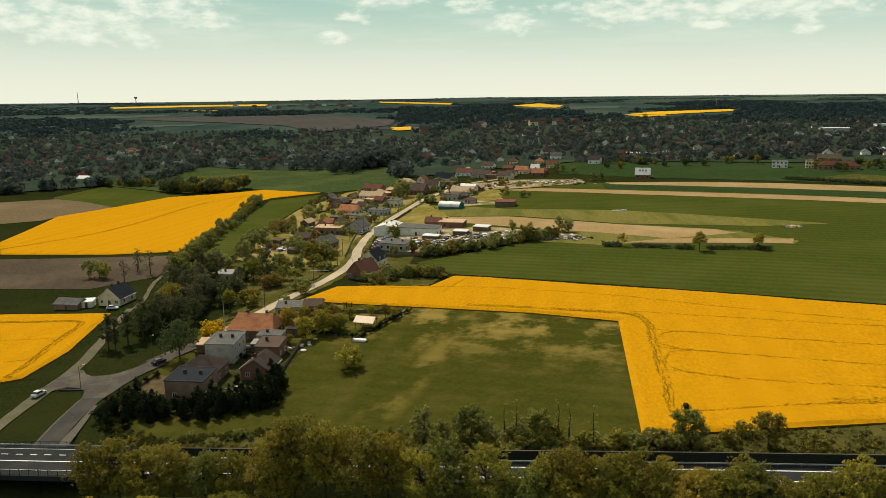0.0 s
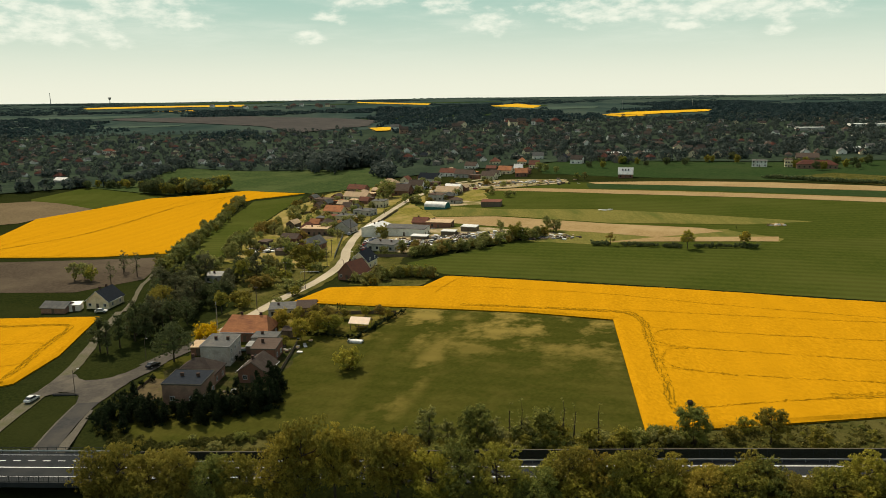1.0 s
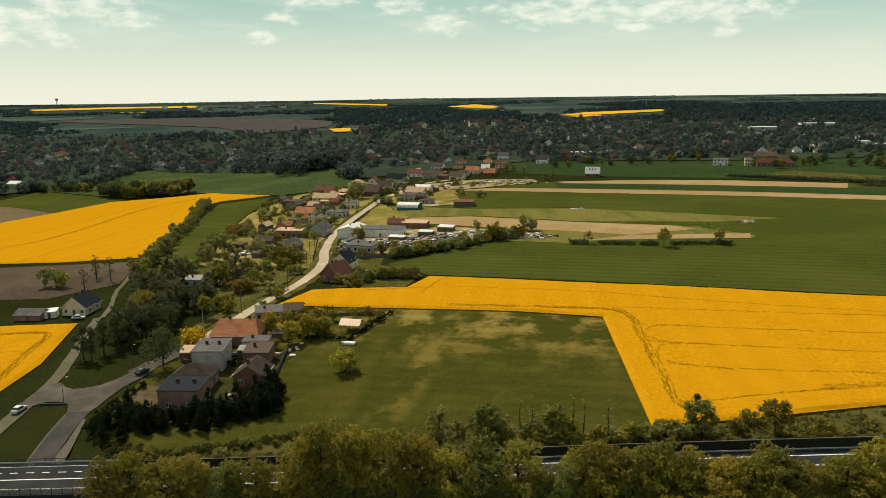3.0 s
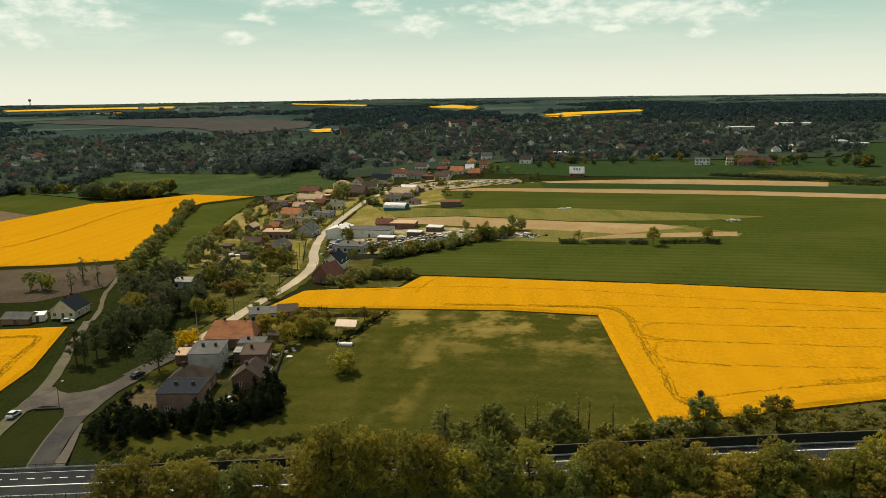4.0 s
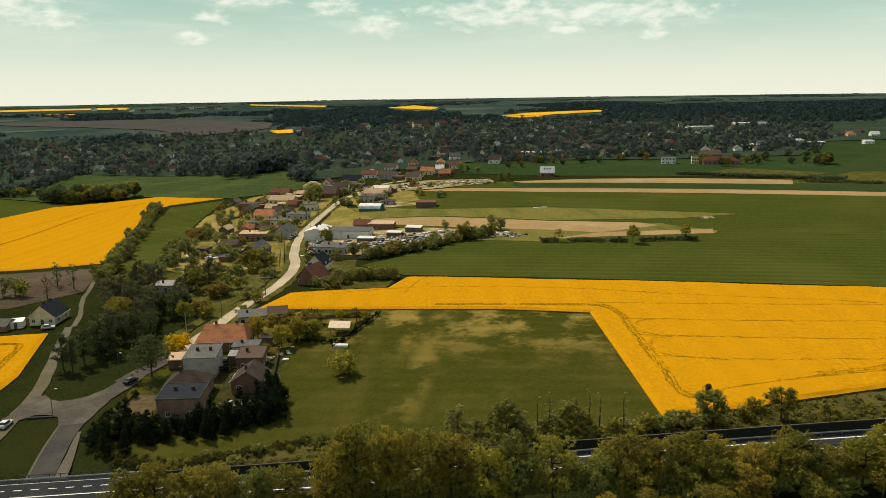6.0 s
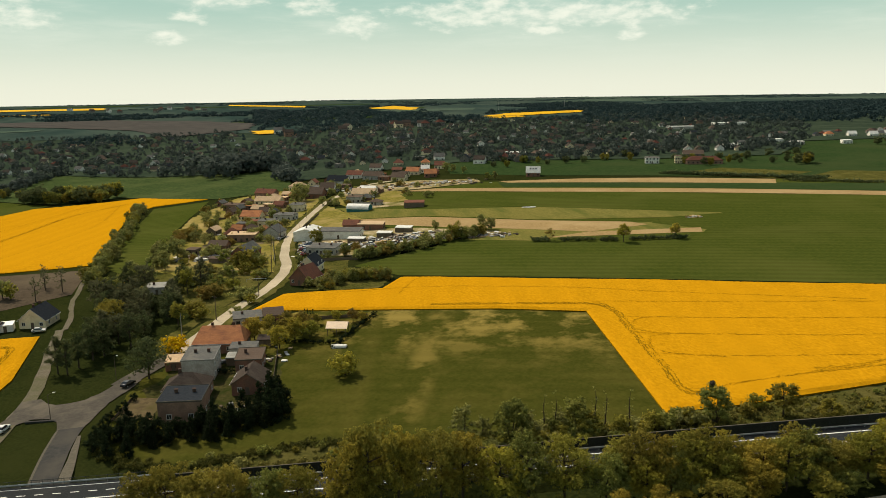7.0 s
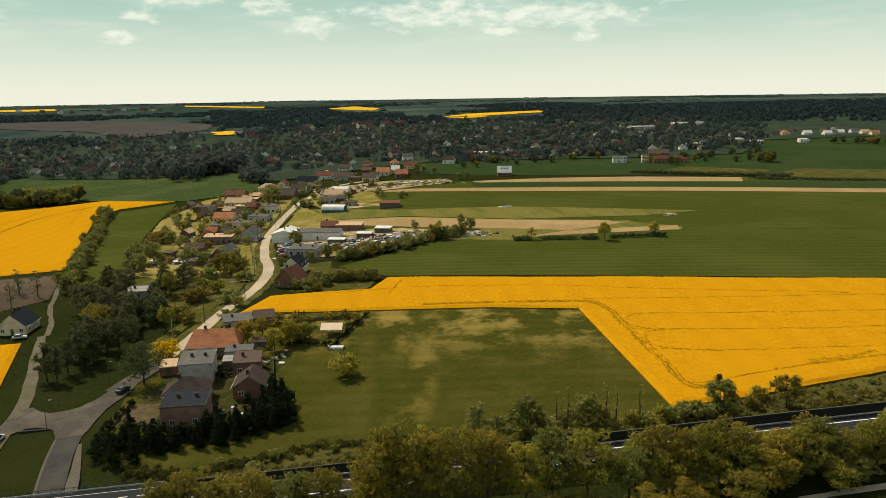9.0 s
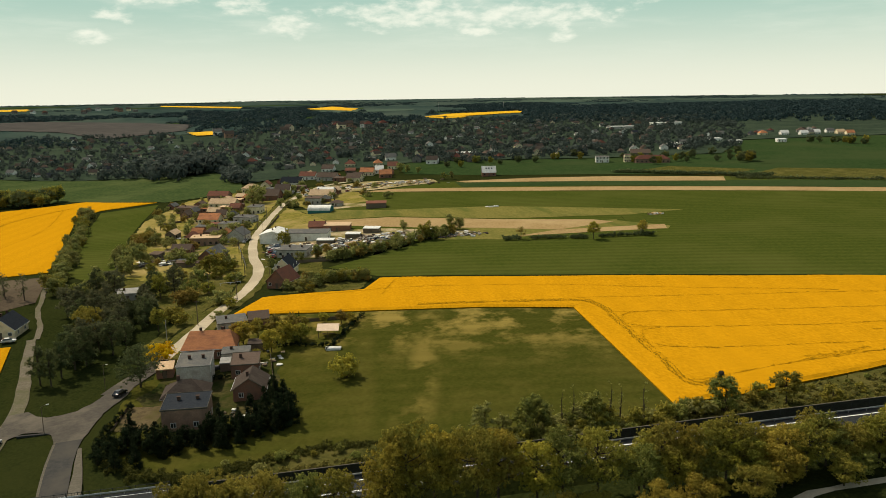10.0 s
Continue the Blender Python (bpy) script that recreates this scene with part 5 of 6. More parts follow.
panel_me = bpy.data.meshes.new("panel")
bm.to_mesh(panel_me)
bm.free()
panel_me.materials.append(M_PANEL)
# added pale strip that paints sunlight along the panels' top edge
bm = bmesh.new()
box(bm, 0.0, 4.02, -0.11, 0.11, 1.9, 2.0)
sunlit_edge_me = bpy.data.meshes.new("cap")
bm.to_mesh(sunlit_edge_me)
bm.free()
sunlit_edge_me.materials.append(M_CONC0)
bm = bmesh.new()
box(bm, -0.08, 0.08, -0.1, 0.1, -0.6, 1.88)
post_me = bpy.data.meshes.new("post")
bm.to_mesh(post_me)
bm.free()
post_me.materials.append(M_DARKMETAL)
for x in xs:
    p, q = mw(x, -2.6), mw(x + 1, -2.6)
    turn, rise_by = math.atan2(q[1] - p[1], q[0] - p[0]), math.atan2(q[2] - p[2], 1.0)
    for nm, me in (("post", post_me), ("panel", panel_me), ("cap", sunlit_edge_me)):
        o = new(nm, me)
        o.parent = bar
        o.location, o.rotation_euler = p, (0, -rise_by, turn)

rv = random.Random(41)
for x, y, w2, d2 in ((-70, 420, 8, 6), (-78, 440, 9, 6), (-66, 452, 7, 6), (-60, 520, 9, 7), (-74, 528, 10, 6), (-46, 530, 8, 7), (-40, 545, 8, 6), (-66, 575, 10, 7), (-86, 585, 9, 6), (-40, 590, 9, 8), (-26, 598, 9, 7),
                     (-12, 612, 10, 8), (-57, 431, 8, 6), (-50, 425, 6, 5), (-68, 436, 7, 5), (-59, 462, 8, 6), (-48, 489, 7, 5), (-55, 500, 7, 6), (-67, 508, 8, 6), (-70, 540, 9, 6), (-50, 536, 7, 6), (-62, 545, 8, 6), (-44, 570, 8, 6), (-36, 577, 8, 6), (-50, 585, 9, 6), (-22, 585, 7, 6), (-30, 612, 8, 6), (6, 606, 8, 6), (14, 520, 7, 6), (24, 540, 9, 7), (30, 556, 8, 6), (40, 630, 10, 8), (58, 640, 9, 7), (90, 645, 9, 7), (46, 664, 10, 8), (60, 690, 10, 8), (26, 690, 10, 8), (0, 662, 9, 8), (-14, 650, 10, 8)):
    kd = rv.choice(("gable", "flat", "gable", "hip"))
    wl2, rf = rv.choice(("brick", "pink", "cream", "brick", "wood")), rv.choice(("brown", "red", "tan", "grey", "orange"))
    house(x, y, -24 + rv.choice((0, 90)) + rv.uniform(-5, 5), w2, d2, rv.uniform(2.6, 3.8), kd, 0.4 if kd == "flat" else rv.uniform(2.0, 3.0), wl2, rf,
          "small %s outbuilding with a %s roof in the village" % ({"wood": "wooden", "brick": "brick"}.get(wl2, wl2), rf), cols=2, side=1, chimneys=0, name="outbuilding", category="outbuilding", group="outbuildings of the village")

# ---------- trees beyond the motorway ----------
rr = random.Random(21)
lab_s = "broadleaf tree in spring leaf at the meadow's edge"
stand(tree("broad", 51, 9.6, 8.0, 0.2, 9500, 0.125, L_GREEN, lab_s, clumps=70, core=0.5, open_by=0.3), [(4.6, 139.3, 1.05), (19.0, 139.3, 0.85), (13.0, 139, 0.5), (47.6, 135.0, 0.95)], rr)
stand(tree("broad", 52, 7.6, 6.4, 0.9, 6800, 0.11, L_OLIVE, "round tree in thin olive leaf at the rape field's edge", clumps=64), [(62.3, 133.5, 1.1), (69, 128, 0.8), (34, 135, 0.6)], rr)
stand(tree("broad", 53, 7.5, 5.6, 0.9, 3600, 0.12, L_WILLOW, "pale grey-green willow at the meadow's edge", clumps=40), [(-4.3, 142.3, 1.15), (-0.5, 141.5, 0.8), (-9, 144, 0.5), (9, 140, 0.85), (15.5, 139.5, 0.8)], rr)
stand(tree("broad", 54, 9.5, 2.4, 1.6, 160, 0.10, L_WILLOW, "dead tree with a few twigs", clumps=16, core=0.0), [(12.1, 140.0, 0.95), (14.2, 139.8, 1.0), (22.4, 138.9, 1.0), (24.6, 138.6, 0.9), (29.3, 136.8, 0.95)], rr, "dead trees at the meadow's edge")
bush_places = [(x + rr.uniform(-1.5, 1.5), 137 - 0.14 * x + rr.uniform(0.5, 9), rr.uniform(0.5, 1.2)) for x in range(-58, 44, 4)]
bush_places += [(x + rr.uniform(-2, 2), 132 + rr.uniform(0, 7) - 0.02 * (x - 75), rr.uniform(0.35, 0.6) + max(0, x - 84) * 0.02) for x in range(66, 122, 2)]
bush_places += [(x, 137.5 + rr.uniform(-2, 2), rr.uniform(1.0, 1.9)) for x in (-7, -6, -3, -1.5, 0, 1.5, 3, 6, 7, 8, 9, 10, 11, 12, 13, 14, 15, 16, 17, 18, 20, 21, 22, 23, 24, 25, 26, 28, 30, 33, 35, 37, 39, 41, 42, 43, 45, 56, 60)]
bushes = [tree("broad", 61 + k, 2.4, 3.2, 0.0, 1100, 0.11, (L_GREEN, L_WILLOW, L_OLIVE)[k], "low leafy bush on the verge", "bush", 18, "bush") for k in range(3)]
grove(bushes, bush_places, 8, "bushes on the verge")

def tufts(places, n, size, material, label):
    """Tall rough grass as one mass of small blades."""
    rng = random.Random(len(places))
    v, f = foliage(n, [(x, y, height(x, y) + 0.1, rng.uniform(0.3, 0.75)) for x, y in places], size, len(places), core=0.0, lift=0.9)
    tagged(new("tall_grass", to_mesh("tall_grass", v, f, material)), label, "grass", kind="stuff")


rg = random.Random(90)
L_GRASS = leafy("rough_grass_blades", (0.070, 0.068, 0.016), (0.190, 0.165, 0.040), 0.0)
tufts([(x, 131.5 - 0.13 * x + 1.5 + (8.5 + 0.11 * max(0, x)) * rg.random()) for x in (rg.uniform(-60, 118) for k in range(3000))], 56000, 0.19, L_GRASS, "tall rough olive grass on the motorway's verge")
EDGE = [(-79, 163), (-72, 156), (-62, 150), (-36, 153), (2, 144)]
edge_spots = []
for (x0, y0), (x1, y1) in zip(EDGE, EDGE[1:]):
    for k in range(int(12 * math.hypot(x1 - x0, y1 - y0))):
        f = rg.random()
        edge_spots.append((x0 + (x1 - x0) * f + rg.gauss(0, 1.0), y0 + (y1 - y0) * f - 0.4 + rg.gauss(0, 1.1)))
tufts(edge_spots, 24000, 0.17, leafy("meadow_edge_blades", (0.040, 0.046, 0.010), (0.092, 0.090, 0.020), 0.0), "unmown grass along the meadow's lower edge")

# ---------- the dark firs round the yard ----------
firs = [tree("conifer", 71 + k, 6.2, 4.4, 0.0, 2400, 0.14, L_FIR, "dense dark fir beside the yard", "fir", 40, "fir") for k in range(3)]
fp = [(-78, 165), (-75, 168), (-73, 163), (-70, 167), (-67, 164), (-64, 167), (-61, 165), (-58, 167), (-56, 164), (-54, 168), (-51, 165),
      (-49, 169), (-47, 172), (-44, 169), (-43, 174), (-41, 178), (-44, 180), (-52, 172), (-56, 171), (-40, 171), (-77, 160), (-72, 160), (-68, 161), (-64, 162), (-60, 162), (-56, 161), (-52, 162), (-48, 164), (-45, 165), (-42, 167), (-75, 172), (-70, 163), (-53, 165), (-49, 173), (-46, 176), (-60, 168)]
grove(firs, [(x + rr.uniform(-0.8, 0.8), y + rr.uniform(-0.8, 0.8), rr.uniform(0.55, 1.1) * (1.25 if x > -50 or x < -72 else 1)) for x, y in fp], 4, "dark firs round the yard")

screen = [tree("broad", 76 + k, 5.0, 4.6, 0.1, 2200, 0.13, L_FIR, "dense dark evergreen shrub beside the yard", "shrub", 30, "shrub") for k in range(2)]
grove(screen, [(-76.5 + 2.2 * k + rr.uniform(-0.6, 0.6), 166.5 + rr.uniform(-2.5, 2.0), rr.uniform(0.8, 1.15)) for k in range(16)] + [(-42.5, 182, 0.9), (-41, 176, 1.0), (-44, 186, 0.8), (-80.5, 163, 0.7), (-81.2, 166, 0.6), (-81.0, 169, 0.7), (-80.8, 172, 0.55), (-80.5, 175.5, 0.6), (-80.2, 179, 0.5), (-79.3, 183, 0.45), (-78.5, 186.5, 0.4), (-77.0, 190, 0.45), (-78.5, 166, 0.8)], 14, "dark firs round the yard")

# ---------- the wood along the stream ----------
lab_w = "tall greyish tree in thin spring leaf in the stream's wood"
wood_models = [tree("broad", 81 + k, 13.5, 8.2, 2.0, 5200, 0.17, (L_WOOD, L_DARK, L_WOOD, L_DARK, L_WOOD, L_OLIVE)[k], lab_w, clumps=50, core=0.4) for k in range(6)]
wp = [(-92, 240), (-92, 280), (-80, 262), (-101, 274), (-95, 244), (-87, 252), (-86, 235), (-95, 250), (-87, 266), (-104, 292), (-76, 252),
      (-90, 258), (-95, 266), (-101, 280), (-98, 285), (-99, 260), (-83, 243), (-76, 296), (-99, 305),
      (-106, 286), (-93, 300), (-97, 256), (-72, 300), (-80, 303)]
under = [tree("broad", 161 + k, 5.5, 5.2, 0.0, 2200, 0.16, (L_DARK, L_WOOD, L_DARK)[k], "dense young growth under the trees along the stream", "thicket", 36, "thicket") for k in range(3)]
ru = random.Random(29)
grove(under, [(x, y, ru.uniform(0.7, 1.25)) for x, y in ((ru.uniform(-106, -78) + (y0 - 260) * 0.03, y0) for y0 in (230 + 1.45 * k for k in range(50))) if not (y < 244 and x > -86) and not (x < -103 and y < 262)], 31, "thicket along the stream")
lane_trees = [tree("broad", 87 + k, 12.0, 6.0, 0.5, 4600, 0.14, L_DARK, "slender dark tree beside the gravel lane", clumps=46, core=0.35, open_by=0.3) for k in range(2)]
grove(lane_trees, [(-102.0, 217.5, 1.0), (-99.0, 215.5, 0.95), (-97.5, 221.0, 1.0), (-95.0, 226.5, 1.05), (-92.5, 229.0, 1.1), (-96.5, 232.0, 1.0)], 16, "slender trees beside the lane")
grove(wood_models, [(x + rr.uniform(-1.5, 1.5), y + rr.uniform(-2, 2), rr.uniform(0.65, 1.05)) for x, y in wp], 6, "trees along the stream")
stand(tree("broad", 90, 8.6, 9.6, 0.7, 6500, 0.12, L_DARK, "wide tree in thin grey leaf beside the crossing", clumps=70, core=0.0, open_by=0.3), [(-76.0, 205.0, 1.35)], rr)
stand(tree("broad", 91, 5.2, 7.0, 0.2, 2600, 0.15, L_GOLD, "round shrub in bright yellow blossom", "shrub", 36, "shrub"), [(-72.0, 222.5, 1.2)], rr)
yard = [tree("broad", 92 + k, 6.5, 6.4, 0.8, 3400, 0.15, (L_RUST, L_SPRING, L_OLIVE)[k], "garden tree in fresh yellowish leaf", clumps=36) for k in range(3)]
grove(yard, [(-49.5, 229, 1.2), (-45, 233, 1.0), (-37.5, 223, 1.25), (-42, 218, 1.15), (-35, 230, 1.1), (-40, 234, 1.0), (-33, 225, 0.9), (-19, 236, 0.7), (-16, 234, 0.6), (-31, 238, 0.6),
             (-24, 240, 0.55), (-46, 214, 0.5), (-52, 236, 0.7)], 9, "garden trees")
stand(tree("broad", 96, 5.0, 7.4, 0.0, 2200, 0.17, L_SPRING, "wide yellowish bush on the meadow", "bush", 40, "bush"), [(-25.0, 190, 1.3)], rr)
garden = [tree("conifer", 97, 3.4, 1.0, 0.0, 420, 0.09, L_FIR, "narrow dark cypress in a garden", "cypress", 20, "cypress")]
grove(garden, [(-34 + 0.9 * k, 247 - 0.3 * k, rr.uniform(0.8, 1.1)) for k in range(4)] + [(-71.5, 215, 1.0), (-72, 217, 0.9)], 2)

nest = tagged(new("bird_nest"), "round dark bird's nest of twigs in a tree top", "nest")
nest.location = (46.6, 135.4, height(46.6, 135.4) + 9.0)
rn = random.Random(8)
bm = bmesh.new()
for k in range(60):
    a = Vector((rn.gauss(0, 1), rn.gauss(0, 1), rn.gauss(0, 0.8))).normalized() * 0.55
    b = (a + Vector((rn.gauss(0, 0.35), rn.gauss(0, 0.35), rn.gauss(0, 0.3)))).normalized() * 0.6
    prism(bm, a, b, 0.05, 0.03, 4)
bmesh.ops.create_icosphere(bm, subdivisions=2, radius=0.5)
part("twigs", bm, M_BARK, nest)

# hedges: one long mass of leaves each
def hedge(a, b, wide, high, n, material, label, name="hedge", size=0.16):
    rng = random.Random(int(abs(a[0] * 7 + a[1])))
    d = Vector((b[0] - a[0], b[1] - a[1]))
    m = max(6, int(d.length * wide / (high * 0.5) * 1.6))
    spots = []
    for k in range(m):
        p = Vector(a) + d * ((k + rng.random()) / m) + Vector((rng.gauss(0, wide / 5), rng.gauss(0, wide / 5)))
        spots.append((p.x, p.y, height(p.x, p.y) + high * rng.uniform(0.25, 0.72), high * rng.uniform(0.28, 0.45)))
    v, f = foliage(n, spots, size, int(abs(a[0] * 7 + a[1])))
    return tagged(new(name, to_mesh(name, v, f, material)), label, "hedge")


hedge((-27, 212), (-11.5, 241), 1.4, 1.6, 2600, L_FIR, "clipped dark hedge round a garden")
hedge((-43, 224), (-24, 215), 1.4, 1.5, 1800, L_FIR, "dark hedge behind a garden")
hedge((-64, 203.5), (-53.5, 202), 1.2, 1.7, 1500, L_FIR, "row of clipped dark cypresses in the yard")
for a, b in (((72, 330), (79, 327)), ((84, 326), (99, 319)), ((101, 318), (107, 315.5)), ((113, 314), (128, 310)), ((129, 310.5), (138, 308))):
    hedge(a, b, 2.6, 2.2, 900, L_DARK, "low dark hedge between two fields", size=0.3)
sheet("field", [(259, 541), (303, 480), (352, 505), (310, 562)], 12, 0.3, M_VERGE, "overgrown olive plot between fields")
sheet("field", [(318, 474), (379, 409), (440, 450), (372, 505)], 12, 0.3, M_VERGE, "overgrown olive plot beside a hedge")
hedge((250, 545), (330, 462), 9, 3, 2600, L_DARK, "broad dark hedge between fields", size=0.6)
hedge((300, 465), (420, 372), 5, 2.2, 1600, L_DARK, "dark hedge between fields", size=0.6)
# field trees
stand(tree("broad", 102, 6.5, 5.0, 1.6, 700, 0.2, L_RUST, "small thin tree in reddish leaf between the fields", clumps=24, core=0.0), [(80, 328, 1.0)], rr)
stand(tree("broad", 101, 8.5, 7.6, 2.2, 2600, 0.2, L_SPRING, "lone round tree between the fields", clumps=60, core=0.5, open_by=0.3), [(109, 312, 1.0), (133, 310.0, 0.85)], rr, "lone trees between the fields")
# the hedge along the rape and the scrub of the valley
mids = [tree("broad", 111 + k, 8.0, 7.0, 0.6, 1500, 0.23, (L_SUNLIT, L_WILLOW, L_OLIVE, L_GREEN, L_SUNLIT)[k], "mid-sized leafy tree in scrub", clumps=30, name="scrub_tree") for k in range(5)]
mp2 = []
for a, b, n, wid in (((-118, 318), (-124, 385), 26, 4), ((-124, 385), (-150, 610), 58, 4), ((-105, 300), (-100, 400), 8, 5), ((-100, 400), (-93, 470), 8, 8)):
    for k in range(n):
        f = (k + rr.random()) / n
        mp2.append((a[0] + (b[0] - a[0]) * f + rr.gauss(0, wid / 2), a[1] + (b[1] - a[1]) * f + rr.gauss(0, 3), rr.uniform(0.6, 1.05)))
mp2 += [(-93, 347, 1.1), (-94, 366, 1.3), (-91, 372, 1.2), (-101, 395, 1.0), (-57, 333, 1.3), (-54, 336, 1.2), (-60, 331, 1.1), (-50, 312, 0.6), (-62, 315, 0.8), (-68, 350, 0.9), (-66, 297, 0.9),
        (-66, 315, 0.7), (-72, 322, 0.8), (-75, 330, 0.7), (-80, 318, 0.8), (-84, 340, 0.9), (-82, 405, 0.9), (-88, 420, 0.9), (-76, 372, 0.7), (-154, 317, 1.0), (-149, 316, 1.1), (-145, 313, 0.9),
        (-25, 379, 1.05), (-23.5, 377.5, 0.8), (-34.5, 334, 0.6), (-22, 333, 0.7), (-14, 338, 0.8), (-29, 556, 1.9), (-32, 550, 1.6), (-26, 552, 1.4), (-16, 520, 0.9), (-45, 500, 0.7), (-70, 500, 0.8), (-90, 480, 0.8), (-85, 520, 0.7)]
road_bushes = [(rr.uniform(-74, -52) + max(0, y - 290) * 0.15, y + rr.uniform(-3, 3), rr.uniform(0.9, 2.2)) for y in range(256, 345, 4)]
grove([tree("broad", 121 + k, 2.4, 3.4, 0.0, 600, 0.16, (L_SUNLIT, L_OLIVE, L_WILLOW)[k], "leafy bush on a slope beside the road", "bush", 18, "bush") for k in range(3)], road_bushes, 17, "bushes beside the road")
# bushes at the notch of the rape and round the yards
for k in range(26):
    f = k / 25
    mp2.append((-27 + 27 * f + rr.gauss(0, 1.5), 287 + 5 * math.sin(f * 3) + rr.gauss(0, 3), rr.uniform(0.45, 0.7)))
for k in range(26):
    f = k / 25
    mp2.append((-8 + 62 * f + rr.gauss(0, 1.5), 327 + 32 * f + rr.gauss(0, 2.5), rr.uniform(0.4, 0.85)))
mp2 += [(40, 352, 1.2), (43, 350, 1.0), (58, 372, 1.0), (61, 366, 0.8), (63, 369, 0.9), (36, 380, 0.8), (100, 660, 1.2), (105, 652, 1.0), (112, 640, 0.8), (118, 582, 0.8), (123, 580, 0.8)]
shrubs = []
for k in range(78):                      # gardens of the village
    x, y = rr.uniform(-98, -30), rr.uniform(315, 620)
    if abs(x + 40 - 0.0) > 7 or y > 430:
        if x < -44 + max(0, y - 400) * 0.13:
            shrubs.append((x, y, rr.uniform(0.8, 2.4)))
shrubs += [(rr.uniform(-12, 60), rr.uniform(505, 640), rr.uniform(0.8, 2.2)) for k in range(40)]
shrubs += [(rr.uniform(-104, -66), rr.uniform(300, 372), rr.uniform(0.7, 2.0)) for k in range(24)]
shrubs += [(-30 + 29 * f + rr.gauss(0, 1.2), 287 + 5 * math.sin(f * 3) + rr.gauss(0, 2), rr.uniform(0.8, 1.6)) for f in (k / 29 for k in range(30))]
shrubs += [(-10 + 66 * f + rr.gauss(0, 1.2), 328 + 30 * f + rr.gauss(0, 2), rr.uniform(0.9, 2.0)) for f in (k / 35 for k in range(36))]
grove([tree("broad", 125 + k, 2.6, 3.6, 0.0, 560, 0.17, (L_SUNLIT, L_RUST, L_WILLOW, L_SUNLIT)[k], "leafy shrub in a village garden", "shrub", 20, "shrub") for k in range(4)], shrubs, 19, "shrubs of the village gardens")
golden = [tree("broad", 117 + k, 5.0, 7.5, 0.0, 1500, 0.22, L_RUST, "wide golden-brown bush on the slope behind the village", "bush", 34, "bush") for k in range(2)]
grove(golden, [(-96, 420, 1.2), (-92, 428, 1.4), (-98, 434, 1.2), (-90, 440, 1.1), (-95, 450, 1.0), (-71, 400, 0.9), (-68, 396, 0.8), (-14, 340, 0.8), (-8, 345, 0.7), (-22, 296, 0.9), (-66, 288, 1.2), (-70, 284, 1.1), (-8, 352, 0.7), (4, 350, 0.7)], 23, "golden bushes of the village")
grove(mids, mp2, 12, "scrub trees")
stand(tree("broad", 131, 9.5, 5.0, 1.6, 1100, 0.14, L_WOOD, "thin bare tree at the ploughed field", clumps=22, core=0.0), [(-138, 331, 1.0), (-128, 319, 1.1), (-134, 306, 1.0), (-136, 325, 0.9)], rr)
edge_trees = [(300 + rr.uniform(0, 130), 596 + rr.uniform(-14, 50), rr.uniform(0.7, 1.2)) for k in range(22)] + [(rr.uniform(120, 290), rr.uniform(655, 700), rr.uniform(0.7, 1.1)) for k in range(14)]
far_grove = edge_trees + [(593 + 23 * f + rr.gauss(0, 5), 700 - 40 * f + rr.gauss(0, 5), rr.uniform(0.8, 1.3)) for f in (k / 11 for k in range(12))] + [(386 + rr.gauss(0, 7), 566 + rr.gauss(0, 9), rr.uniform(0.8, 1.4)) for k in range(9)] + [(-257 + 70 * f + rr.gauss(0, 4), 692 - 12 * math.sin(3.1 * f) + rr.uniform(-4, 26), rr.uniform(1.0, 2.1)) for f in (k / 51 for k in range(52))] + [(-325 + 55 * f + rr.gauss(0, 3), 724 + 12 * f + rr.uniform(-4, 10), rr.uniform(0.7, 1.2)) for f in (k / 19 for k in range(20))]
grove([tree("broad", 141 + k, 8.0, 7.5, 0.5, 700, 0.42, (L_GREEN, L_DARK, L_OLIVE, L_DARK)[k], "leafy tree in a grove behind the rape", clumps=26, name="grove_tree") for k in range(4)], far_grove, 13, "grove behind the rape")


# ---------- the town, its trees and the far woods ----------
def wood(name, places, quads, material, label, seed, flat=1.0):
    """Many far trees as one mass of leaf faces."""
    rng = np.random.default_rng(seed)
    P = np.array(places)
    n = len(P)
    d = rng.normal(size=(n, quads, 3))
    d /= np.linalg.norm(d, axis=2, keepdims=True)
    d *= rng.uniform(0.65, 1.0, (n, quads, 1))
    c = np.stack([P[:, None, 0] + d[:, :, 0] * P[:, None, 3] / 2, P[:, None, 1] + d[:, :, 1] * P[:, None, 3] / 2,
                  P[:, None, 4] + P[:, None, 2] * (0.52 + 0.46 * d[:, :, 2])], 2)
    face = d + 0.35 * rng.normal(size=(n, quads, 3)) + np.array((0, 0, 0.3))
    face /= np.linalg.norm(face, axis=2, keepdims=True)
    u = np.cross(face, rng.normal(size=(n, quads, 3)))
    u /= np.linalg.norm(u, axis=2, keepdims=True)
    v = np.cross(face, u)
    s = (P[:, None, 3:4] * rng.uniform(0.10, 0.19, (n, quads, 1)))
    verts = np.stack([c + u * s * 1.2, c - u * s * 0.5 + v * s, c - u * s * 0.5 - v * s], 2).reshape(-1, 3)
    k = np.arange(n * quads) * 3
    faces = np.stack([k, k + 1, k + 2], 1)
    return tagged(new(name, to_mesh(name, verts.tolist(), faces.tolist(), material)), label, "trees", kind="stuff")


def inside(x, y, poly):
    r = False
    for i in range(len(poly)):
        (x1, y1), (x2, y2) = poly[i - 1], poly[i]
        if (y1 > y) != (y2 > y) and x < (x2 - x1) * (y - y1) / (y2 - y1) + x1:
            r = not r
    return r


PASTURE = [(-330, 960), (-60, 900), (-20, 640), (-104, 640), (-184, 712), (-330, 760)]
